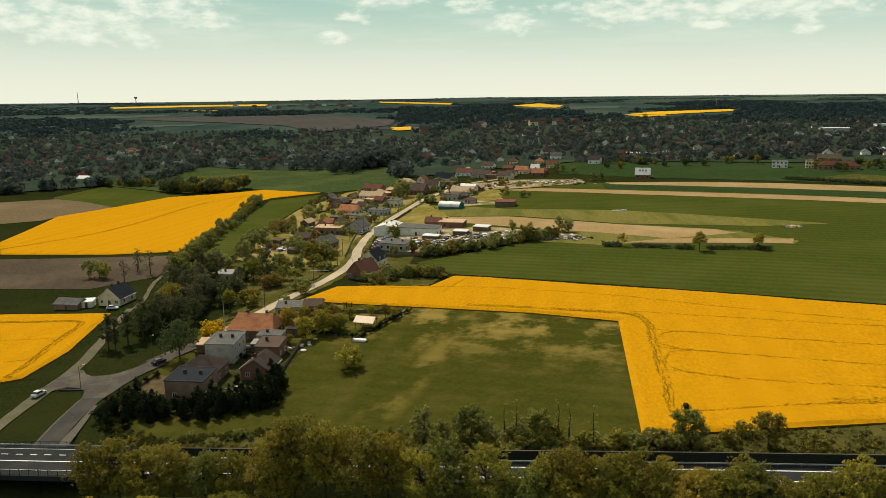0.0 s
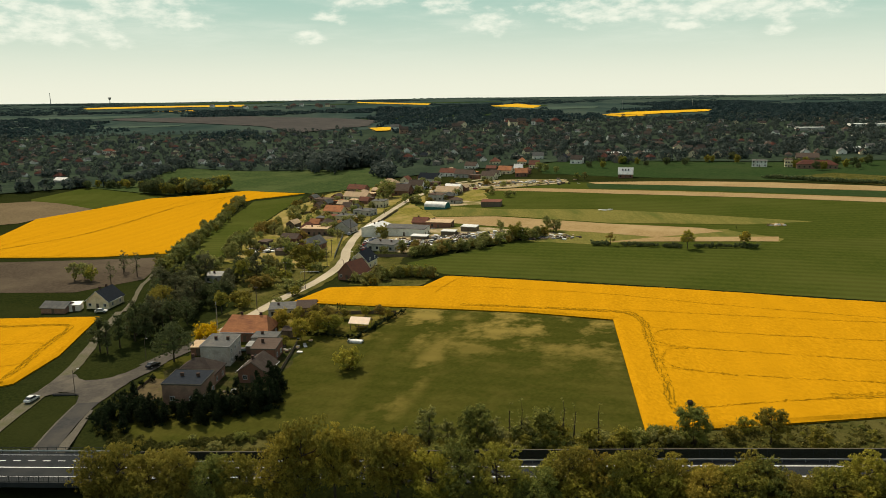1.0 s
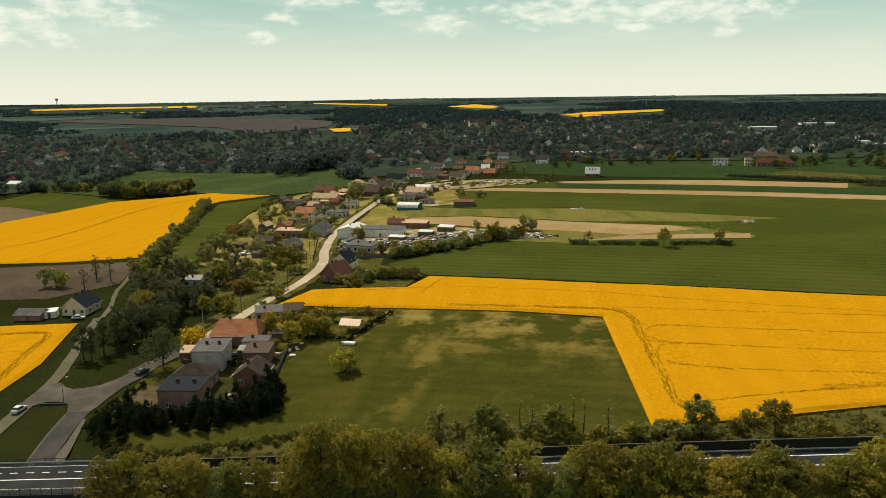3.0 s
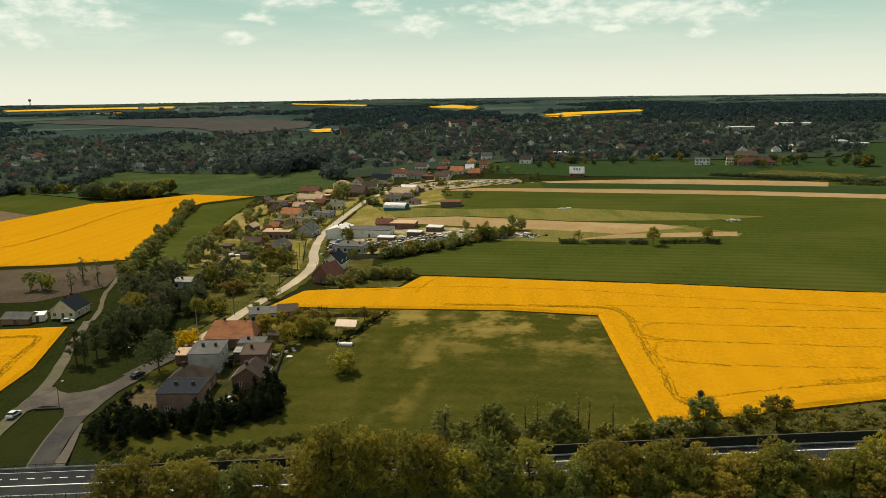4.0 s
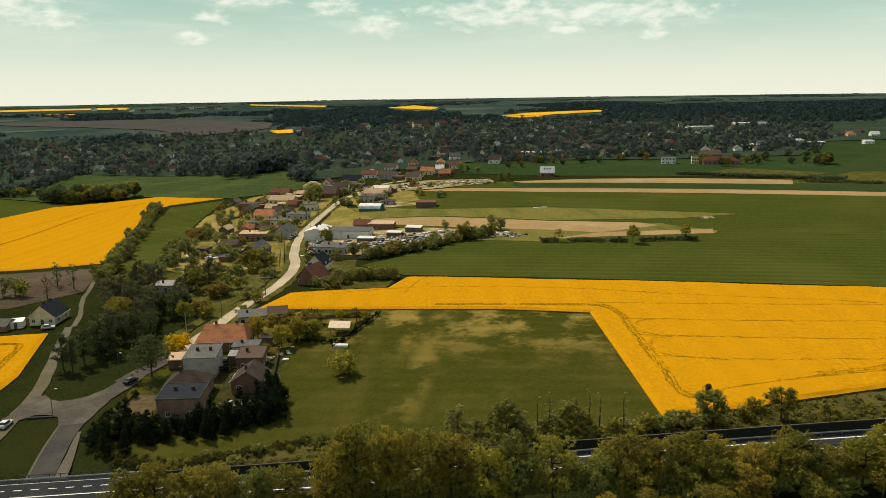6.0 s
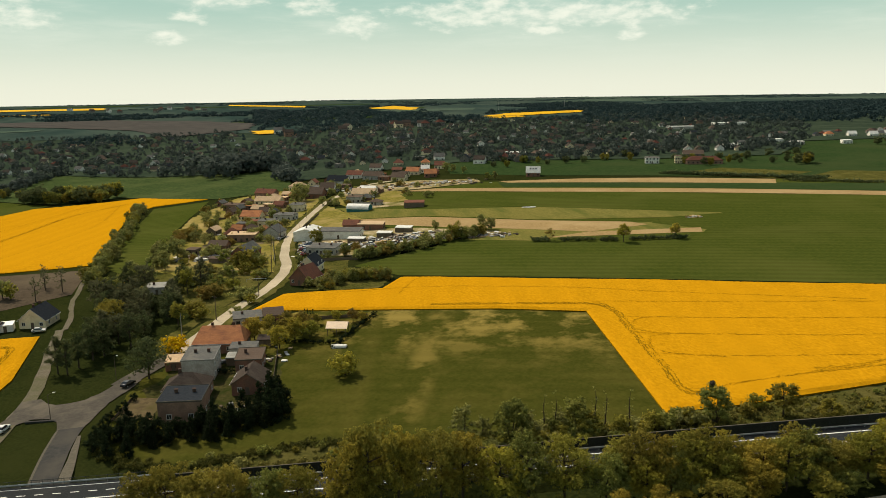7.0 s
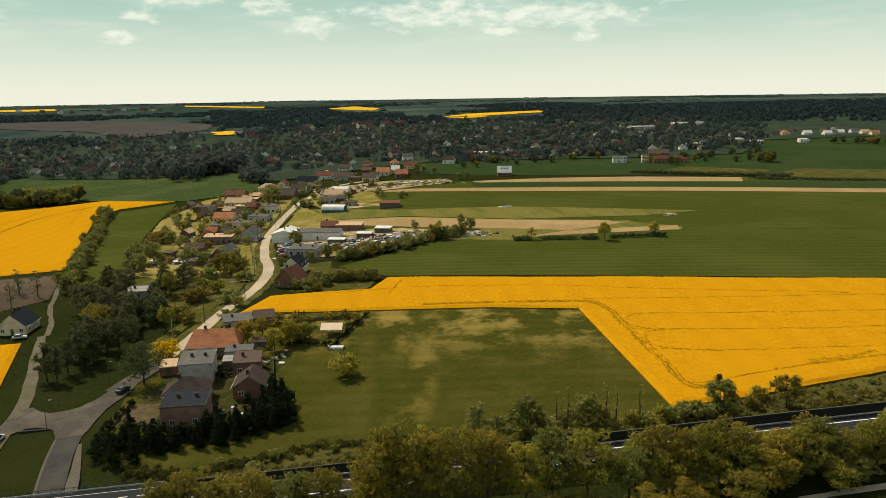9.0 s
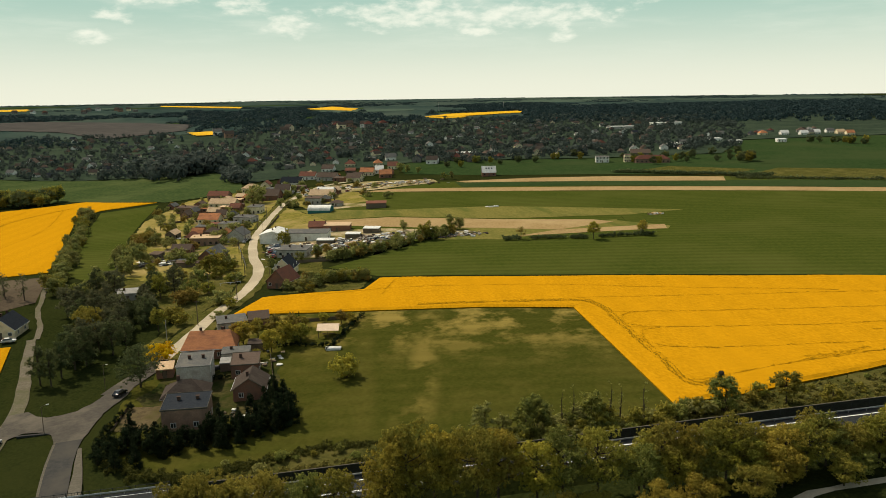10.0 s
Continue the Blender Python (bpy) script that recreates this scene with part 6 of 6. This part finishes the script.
OPEN_R = [(60, 640), (130, 720), (300, 640), (400, 600), (540, 760), (680, 660), (560, 300), (100, 300)]


def in_town(x, y):
    if inside(x, y, PASTURE) or inside(x, y, OPEN_R) or y < 660 + max(0, -x - 200) * 0.2:
        return False
    if -135 < x < -35 and 1380 < y < 1760:       # nothing stands before the far rape
        return False
    return abs(x) < 0.75 * y + 60 and not (-110 < x < 130 and y < 770) and not (-420 < x < -150 and y < 800)


GROVE_AT = (-93, 868)
rt = random.Random(77)
town_spots = []
while len(town_spots) < 640:
    y = 700 + 1000 * rt.random() ** 1.25
    x = rt.uniform(-0.72, 0.62) * y
    if in_town(x, y) and all((x - a) ** 2 + ((y - b) * 0.8) ** 2 > 15 ** 2 for a, b in town_spots):
        town_spots.append((x, y))
town_spots += [(545 + 22 * k + rt.uniform(-5, 5), 850 + 14 * (k % 4) + 3 * k, ) for k in range(12)]
# dull walls and dark tiles carry the town's cloud shade in their colours
kinds = [("white", "umber", "gable", "white house with a dark brown roof in the town"), ("dull", "umber", "gable", "grey-rendered house with a dark brown roof in the town"), ("cream", "umber", "gable", "cream house with a dark brown roof in the town"),
         ("dull", "brown", "hip", "grey house with a brown hip roof in the town"), ("dull", "grey", "flat", "flat-roofed grey house in the town"),
         ("white", "grey", "gable", "white house with a grey roof in the town"), ("dull", "maroon", "hip", "grey house with a dull red hip roof in the town"),
         ("pink", "umber", "gable", "pinkish house with a dark roof in the town"), ("dull", "navy", "gable", "grey-rendered house with a dark slate roof in the town")]
TOWN_WALLS, TOWN_ROOFS = ("white", "cream", "dull", "pink"), ("brown", "grey", "maroon", "umber", "navy")
models = {}
far_mesh = [[], [], []]                       # points, faces and materials of the farthest houses
town_spots.sort(key=lambda p: math.hypot(p[0], p[1]))
for num, (x, y) in enumerate(town_spots):
    k = rt.randrange(len(kinds))
    wl2, rf, kd, lb = kinds[k]
    turn = rt.choice((-25, 65, -10, 80, 20)) + rt.uniform(-8, 8)
    if num >= 205 and k in models:
        s = rt.uniform(0.62, 0.95)
        put_m = Matrix.LocRotScale((x, y, height(x, y)), Euler((0, 0, radians(turn))), (s, s, s))
        for slot, bm in ((TOWN_WALLS.index(wl2), wall_mesh(kd, 11, 9, 4.2, 3.4 if kd != "flat" else 0.5)),
                         (4 + TOWN_ROOFS.index(rf), roof_mesh(kd, 11, 9, 4.2, 3.4 if kd != "flat" else 0.5))):
            bmesh.ops.recalc_face_normals(bm, faces=bm.faces)
            start = len(far_mesh[0])
            bm.verts.index_update()
            far_mesh[0].extend(tuple(put_m @ v.co) for v in bm.verts)
            for f in bm.faces:
                far_mesh[1].append([start + v.index for v in f.verts])
                far_mesh[2].append(slot)
            bm.free()
        continue
    if k not in models:
        models[k] = house(x, y, turn, 11, 9, 4.2, kd, 3.4 if kd != "flat" else 0.5, wl2, rf, lb, cols=2, side=1, front_mid=False, group="houses of the town", door=False)
    else:
        s = rt.uniform(0.62, 0.95)
        copy_thing(models[k], Matrix.LocRotScale((x, y, height(x, y)), Euler((0, 0, radians(turn))), (s, s, s)))
me = to_mesh("far_houses", far_mesh[0], far_mesh[1])
for m in [M_WALL[k] for k in TOWN_WALLS] + [M_ROOF[k] for k in TOWN_ROOFS]:
    me.materials.append(m)
me.polygons.foreach_set("material_index", far_mesh[2])
tagged(new("far_houses", me), "far small houses with brown and grey roofs all over the town", "houses", kind="stuff")
house(-292, 1105, -20, 13, 10, 6.0, "gable", 5.5, "white", "brown", "tall white gabled house at the town's edge", rows=2, cols=3, across=True)
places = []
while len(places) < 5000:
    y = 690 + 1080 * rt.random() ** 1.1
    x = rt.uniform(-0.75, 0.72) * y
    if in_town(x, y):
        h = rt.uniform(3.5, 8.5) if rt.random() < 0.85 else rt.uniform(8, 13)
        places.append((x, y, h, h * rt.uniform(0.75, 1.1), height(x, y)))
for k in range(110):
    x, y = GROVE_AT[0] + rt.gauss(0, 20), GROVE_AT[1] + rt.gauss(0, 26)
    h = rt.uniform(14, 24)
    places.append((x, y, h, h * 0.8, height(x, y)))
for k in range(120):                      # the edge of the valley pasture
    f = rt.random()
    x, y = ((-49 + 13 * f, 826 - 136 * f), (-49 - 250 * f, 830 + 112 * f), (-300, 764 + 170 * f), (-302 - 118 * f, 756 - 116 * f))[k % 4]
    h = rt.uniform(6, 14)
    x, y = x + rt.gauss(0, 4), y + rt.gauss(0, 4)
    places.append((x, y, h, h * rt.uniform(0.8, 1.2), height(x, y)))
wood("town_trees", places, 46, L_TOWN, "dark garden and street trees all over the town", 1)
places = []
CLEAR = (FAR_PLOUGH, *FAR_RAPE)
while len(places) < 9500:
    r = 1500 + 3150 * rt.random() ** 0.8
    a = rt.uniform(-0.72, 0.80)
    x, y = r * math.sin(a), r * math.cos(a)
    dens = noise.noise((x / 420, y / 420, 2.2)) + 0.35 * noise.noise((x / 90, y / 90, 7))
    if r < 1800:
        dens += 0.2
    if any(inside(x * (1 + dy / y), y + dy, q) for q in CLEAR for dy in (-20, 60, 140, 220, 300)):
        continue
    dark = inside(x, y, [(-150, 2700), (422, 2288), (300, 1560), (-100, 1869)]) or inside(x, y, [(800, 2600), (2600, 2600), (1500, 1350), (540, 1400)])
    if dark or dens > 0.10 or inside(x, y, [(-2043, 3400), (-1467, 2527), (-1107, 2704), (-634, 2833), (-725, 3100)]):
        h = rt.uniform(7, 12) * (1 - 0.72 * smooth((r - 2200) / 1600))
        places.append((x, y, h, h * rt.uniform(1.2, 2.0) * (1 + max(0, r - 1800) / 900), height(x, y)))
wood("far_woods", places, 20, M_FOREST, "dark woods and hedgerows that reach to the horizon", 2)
town_far = [(rt.uniform(-900, -300), rt.uniform(3000, 3300)) for k in range(12)] + [(rt.uniform(-120, 300), rt.uniform(1480, 1620)) for k in range(14)]
for x, y in town_far:
    k = rt.choice(sorted(models))
    copy_thing(models[k], Matrix.LocRotScale((x, y, height(x, y) + 3), Euler((0, 0, rt.uniform(-1, 1))), (1.5, 1.5, 1.5)))


# ---------- parked cars ----------
CARPAINT = [surface("car_paint_" + nm, c2, tuple(v * 1.15 for v in c2), 2, 5, rough=0.25, bump=0, gloss=0.5) for nm, c2 in
            (("white", (0.55, 0.55, 0.53)), ("black", (0.012, 0.013, 0.015)), ("silver", (0.28, 0.29, 0.30)), ("red", (0.25, 0.02, 0.015)), ("blue", (0.03, 0.06, 0.14)))]


def car(x, y, turn, paint, label):
    thing = tagged(new("car"), label, "car")
    put(thing, x, y, turn, 0.27)
    bm = bmesh.new()
    prof = [(-2.1, 0.3), (2.1, 0.3), (2.12, 0.7), (1.2, 0.88), (-1.95, 0.95), (-2.12, 0.7)]
    a = [bm.verts.new((px, -0.85, pz)) for px, pz in prof]
    b = [bm.verts.new((px, 0.85, pz)) for px, pz in prof]
    bm.faces.new(a)
    bm.faces.new(b[::-1])
    for k in range(6):
        bm.faces.new((a[k], a[k - 1], b[k - 1], b[k]))
    bmesh.ops.recalc_face_normals(bm, faces=bm.faces)
    bmesh.ops.bevel(bm, geom=bm.edges, offset=0.08, segments=2, affect="EDGES")
    part("body", bm, paint, thing)
    for nm, low, high, m in (("cabin_glass", (-1.75, 1.05, 0.78, 0.88), (-1.2, 0.3, 0.66, 1.38), M_GLASS), ("top", (-1.22, 0.32, 0.67, 1.36), (-1.1, 0.2, 0.6, 1.46), paint)):
        bm = bmesh.new()
        v = []
        for x0, x1, yy, z in (low, high):
            v.append([bm.verts.new(p) for p in ((x0, -yy, z), (x1, -yy, z), (x1, yy, z), (x0, yy, z))])
        bm.faces.new(v[0][::-1])
        bm.faces.new(v[1])
        for k in range(4):
            bm.faces.new((v[0][k - 1], v[0][k], v[1][k], v[1][k - 1]))
        part(nm, bm, m, thing)
    for sx in (-1.3, 1.3):
        for sy in (-0.78, 0.78):
            bm = bmesh.new()
            prism(bm, (sx, sy - 0.1, 0.32), (sx, sy + 0.1, 0.32), 0.32, 0.32, 12)
            w2 = part("wheel", bm, M_RUBBER, thing, "black rubber tyre")
            bm = bmesh.new()
            prism(bm, (sx, sy - 0.112, 0.32), (sx, sy + 0.112, 0.32), 0.19, 0.19, 10)
            part("rim", bm, M_STEEL, w2)
    return thing


car(-103.6, 180.3, 80, CARPAINT[0], "small white car on the gravel lane")
car(-80.5, 201.0, 62, CARPAINT[1], "black car parked beside the village road")
car(-56.7, 208.6, 10, CARPAINT[1], "black car parked in the yard")
car(-120, 262, 5, CARPAINT[0], "white car parked beside the cream house")
rc = random.Random(3)
first = {}
for k in range(38):
    if k >= 26:
        x, y, tn = rc.uniform(-27, 26), rc.uniform(351, 371), rc.uniform(0, 180)
    elif k < 9:
        x, y, tn = -32.5 + rc.uniform(-1, 4), 350 + 3.2 * k, rc.choice((70, 160)) + rc.uniform(-8, 8)
    elif k < 15:
        x, y, tn = -43.5 + rc.uniform(-1, 1), 398 + 4.5 * (k - 9), 80 + rc.uniform(-6, 6)
    else:
        x, y, tn = rc.uniform(-4, 40), rc.uniform(560, 600), rc.uniform(0, 180)
    c2 = rc.choice((0, 0, 2, 2, 3, 4, 1))
    if c2 in first:
        copy_thing(first[c2], Matrix.LocRotScale((x, y, height(x, y) + 0.2), Euler((0, 0, radians(tn))), None))
    else:
        first[c2] = car(x, y, tn, CARPAINT[c2], "car parked in the village")

# ---------- poles and lamps ----------
def pole(x, y, h, turn, arms, label):
    thing = tagged(new("utility_pole"), label, "pole")
    put(thing, x, y, turn)
    bm = bmesh.new()
    prism(bm, (0, 0, -0.5), (0, 0, h), 0.16, 0.1, 8)
    part("shaft", bm, M_CONC if h > 8.5 else M_TIMBER, thing)
    if arms:
        bm = bmesh.new()
        box(bm, -0.8, 0.8, -0.05, 0.05, h - 0.5, h - 0.38)
        part("crossarm", bm, M_TIMBER, thing)
        for k in (-0.7, 0, 0.7):
            bm = bmesh.new()
            prism(bm, (k, 0, h - 0.38), (k, 0, h - 0.2), 0.05, 0.04, 6)
            part("insulator", bm, M_FRAME, thing)


def lamp_post(x, y, turn):
    thing = tagged(new("street_lamp"), "street lamp on a dark wooden post beside the road", "street lamp")
    put(thing, x, y, turn)
    bm = bmesh.new()
    prism(bm, (0, 0, -0.3), (0, 0, 6.5), 0.09, 0.06, 8)
    prism(bm, (0, 0, 6.5), (1.1, 0, 6.9), 0.05, 0.04, 6)
    part("post", bm, M_TIMBER, thing)
    bm = bmesh.new()
    box(bm, 1.0, 1.6, -0.12, 0.12, 6.84, 6.98)
    part("lamp_head", bm, M_FRAME, thing)


for x, y, h in ((-71, 233, 9.5), (-63, 255, 8.5), (-50, 281, 8.2), (-46, 318, 8.2), (-46.5, 340, 8.2), (-47, 372, 8.2), (-43, 400, 8.2), (-35, 440, 8.2), (-28, 470, 8.2), (-17, 530, 8.2), (-60, 296, 8.0)):
    pole(x, y, h, -20, h < 9, "tall utility pole beside the road" if h > 8.5 else "wooden utility pole beside the village road")
for x, y, tn in ((-94.4, 183.6, 10), (-84.8, 207.5, -40), (-37, 300, 160), (-33, 420, 160)):
    lamp_post(x, y, tn)

# ---------- garden: arbour, cold frame; culvert; scrap ----------
arbour = tagged(new("arbour"), "small garden arbour on posts, its salmon sheet roof paled for sheen", "arbour")
put(arbour, -24.4, 226.0, -16)
bm = roof_mesh("gable", 6.0, 4.6, 2.4, 1.3, 0.3, 0.12)
bmesh.ops.recalc_face_normals(bm, faces=bm.faces)
# orange sheets with their sheen painted in as a paler base colour
part("roof", bm, surface("sheen_paled_sheets", (0.66, 0.47, 0.31), (0.78, 0.60, 0.42), 0.4, 3.0, rough=0.5, gloss=0.4, stretch=(1, 3, 1)), arbour)
for sx in (-2.8, 0, 2.8):
    for sy in (-2.1, 2.1):
        bm = bmesh.new()
        box(bm, sx - 0.07, sx + 0.07, sy - 0.07, sy + 0.07, -0.3, 2.45)
        part("post", bm, M_TIMBER, arbour)
bm = bmesh.new()
box(bm, -2.0, 2.0, -0.4, 0.4, 0.7, 0.76)
part("tabletop", bm, M_TIMBER, arbour)
frame_thing = tagged(new("greenhouse"), "low greenhouse of pale sheet in a garden", "greenhouse")
put(frame_thing, -25, 212.5, -16)
bm = wall_mesh("arch", 4.0, 1.8, 0.3, 0.7)
part("wall", bm, M_ROOF["pale"], frame_thing)
bm = roof_mesh("arch", 4.0, 1.8, 0.3, 0.7)
part("roof", bm, M_ROOF["pale"], frame_thing)
culvert = tagged(new("culvert"), "low concrete culvert over a ditch at the crossing", "culvert")
put(culvert, -96.6, 183.4, -4)
bm = bmesh.new()
box(bm, -3.4, 3.4, -0.2, 0.2, -1.5, 0.3)
# dark colour on the wall imitates the shaded opening of the culvert
part("head_wall", bm, M_DARKMETAL, culvert)
bm = bmesh.new()
prism(bm, (0, -0.35, -0.3), (0, -0.1, -0.3), 0.6, 0.6, 14)
part("pipe", bm, M_DARKMETAL, culvert)
bm = bmesh.new()
box(bm, -3.5, 3.5, -0.3, 0.3, 0.3, 0.4)
part("coping", bm, M_GREYROAD, culvert)


def scrap(a, b, wide, n, label, seed, mats, big=1.6):
    """A heap of boxes, boards and sheets strewn along a line."""
    rng = random.Random(seed)
    bm = bmesh.new()
    for k in range(n):
        f = rng.random()
        x, y = a[0] + (b[0] - a[0]) * f + rng.gauss(0, wide), a[1] + (b[1] - a[1]) * f + rng.gauss(0, wide)
        w2, d2, h2 = rng.uniform(0.3, big), rng.uniform(0.3, big), rng.uniform(0.2, big * 0.6)
        start = len(bm.verts)
        box(bm, -w2, w2, -d2, d2, 0, h2)
        bm.verts.ensure_lookup_table()
        m = Matrix.LocRotScale((x, y, height(x, y) + 0.1), Euler((0, rng.gauss(0, 0.1), rng.uniform(0, 3.1))), None)
        for v in bm.verts[start:]:
            v.co = m @ v.co
        for fc in bm.faces[-6:]:
            fc.material_index = k % len(mats)
    me = bpy.data.meshes.new("scrap_heap")
    bm.to_mesh(me)
    bm.free()
    for m in mats:
        me.materials.append(m)
    tagged(new("scrap_heap", me), label, "scrap", kind="stuff")


def fence(a, b, high, material, label):
    """Posts with a board panel between each two."""
    thing = tagged(new("fence"), label, "fence")
    d = Vector((b[0] - a[0], b[1] - a[1]))
    n = max(1, round(d.length / 2.5))
    turn = math.atan2(d.y, d.x)
    bm = bmesh.new()
    box(bm, -0.06, 0.06, -0.06, 0.06, -0.4, high + 0.1)
    post = bpy.data.meshes.new("post")
    bm.to_mesh(post)
    bm.free()
    bm = bmesh.new()
    box(bm, 0.07, d.length / n - 0.07, -0.025, 0.025, 0.08, high)
    panel = bpy.data.meshes.new("panel")
    bm.to_mesh(panel)
    bm.free()
    for k in range(n + 1):
        p = Vector(a) + d * k / n
        for nm, me in (("post", post), ("panel", panel))[:2 if k < n else 1]:
            o = new(nm, me)
            o.parent = thing
            o.location, o.rotation_euler = (p.x, p.y, height(p.x, p.y)), (0, 0, turn)
    for me in (post, panel):
        me.materials.append(material)


fence((-93, 503), (-79, 506), 1.4, M_WALL["wood"], "weathered wooden fence round a garden")
fence((-77, 362), (-62, 353), 1.7, M_WALL["wood"], "weathered board fence beside the brick barn")
fence((-29, 334), (-9, 329), 1.5, M_WALL["wood"], "dark board fence behind a garden")
fence((4, 508), (22, 496), 1.5, M_CONC, "grey concrete fence round a yard")
fence((-80, 569), (-66, 567), 1.4, M_WALL["wood"], "weathered wooden fence behind a farm building")
fence((-45, 336), (-47, 396), 1.3, M_CONC, "grey concrete fence along the village road")
fence((-33, 420), (-20, 480), 1.2, M_WALL["wood"], "wooden fence along the village road")
fence((-44, 246), (-14, 240), 1.2, M_WALL["wood"], "low wooden fence at the garden's end")
white_rail = tagged(new("railing"), "white pipe railing over a ditch beside the road", "railing")
white_rail.location = (-56, 307.2, height(-56, 307.2))
bm = bmesh.new()
prism(bm, (0, 0, 1.0), (8, 0, 1.1), 0.1, 0.1, 8)
part("rail", bm, M_FRAME, white_rail)
for k in (0.2, 4, 7.8):
    bm = bmesh.new()
    prism(bm, (k, 0, -0.3), (k, 0, 1.0), 0.07, 0.07, 8)
    part("post", bm, M_FRAME, white_rail)
fence((-79.8, 178.2), (-77.5, 192), 0.8, M_WALL["wood"], "low wooden fence round a dry garden plot")
fence((-69.5, 190.5), (-69.5, 198), 1.2, M_WALL["wood"], "low wooden fence between two yards")
fence((-43.5, 186), (-42.5, 214), 1.2, M_WALL["wood"], "low weathered fence along the meadow's edge")
house(-46.2, 221.0, -8, 4.4, 3.2, 2.1, "flat", 0.5, "wood", "umber", "small dark wooden shed in a garden", cols=0, side=0, chimneys=0, name="shed", category="shed")
house(-66.6, 193.6, -6, 3.6, 3.0, 2.1, "flat", 0.4, "wood", "grey", "small felt-roofed shed behind a house", cols=0, side=0, chimneys=0, name="shed", category="shed")
house(-53.4, 207.4, -7, 5.6, 3.4, 2.2, "flat", 0.4, "wood", "concrete", "lean-to shelter with a pale sheet roof beside the grey house", cols=0, side=0, chimneys=0, door=False, name="shelter", category="shelter")
JUNK = [M_ROOF["pale"], M_YARD, M_FRAME, M_ROOF["grey"], M_CONC, M_TIMBER, M_DARKMETAL, M_CONC, M_ROOF["umber"], M_ROOF["tan"], M_WALL["wood"], M_FRAME]
scrap((-26, 366), (2, 356), 4.5, 240, "scrap, crates and old vehicles heaped in the yard", 1, JUNK)
scrap((-6, 366), (30, 368), 5.0, 240, "boards and crates heaped behind the sheds", 2, JUNK)
scrap((28, 362), (66, 352), 3.0, 220, "pale scrap strewn along the field's edge", 3, JUNK, 1.1)
scrap((10, 590), (104, 574), 7, 260, "building material and heaps on the plots", 4, [M_YARD, M_ROOF["pale"], M_TIMBER, M_CONC, M_ROOF["tan"], M_SOIL], 1.7)
scrap((-30, 394), (-4, 402), 4, 60, "old machines and boards behind the hall", 11, JUNK, 1.3)
scrap((-34, 350), (-30, 384), 1.5, 50, "crates and parts stacked beside the road", 12, JUNK, 0.9)
scrap((-88, 366), (-70, 372), 5, 110, "old boards and scrap on wasteland", 5, JUNK, 1.4)
scrap((-74, 430), (-46, 470), 6, 90, "old boards, tubs and sheets in the village yards", 13, JUNK, 1.1)
scrap((-60, 500), (-38, 590), 6, 110, "boards, wood stacks and tubs behind the houses", 14, JUNK, 1.2)
scrap((-68, 176), (-48, 178), 2, 16, "tubs and garden things in the yard", 6, JUNK, 0.5)
scrap((-46, 206), (-40, 216), 2, 18, "boards and tubs beside the outbuilding", 7, JUNK, 0.7)
scrap((100, 428), (102, 427), 1, 6, "pale plastic sheeting left on the field", 8, [M_ROOF["pale"]], 1.8)
scrap((166, 357), (172, 354), 1.2, 14, "pale sand heap and boards on the field", 9, [M_SOIL, M_ROOF["pale"]], 1.6)


# ---------- far landmarks ----------
def mast(x, y, h, r, label, tank=0.0):
    thing = tagged(new("mast" if not tank else "water_tower"), label, "tower")
    thing.location = (x, y, height(x, y))
    bm = bmesh.new()
    prism(bm, (0, 0, -2), (0, 0, h), r, r * 0.6, 8)
    part("shaft", bm, M_CONC, thing)
    if tank:
        bm = bmesh.new()
        prism(bm, (0, 0, h), (0, 0, h + tank * 1.4), tank * 0.6, tank, 12)
        part("tank", bm, M_CONC, thing, "round water tank")


mast(-2050, 4310, 62, 2.2, "tall thin chimney far off on the horizon")
mast(-1760, 4400, 22, 3.0, "water tower far off on the horizon", 9.0)
mast(850, 2360, 30, 0.8, "thin mast beside a far rape field")
mast(654, 2450, 30, 0.8, "thin mast beyond a far rape field")
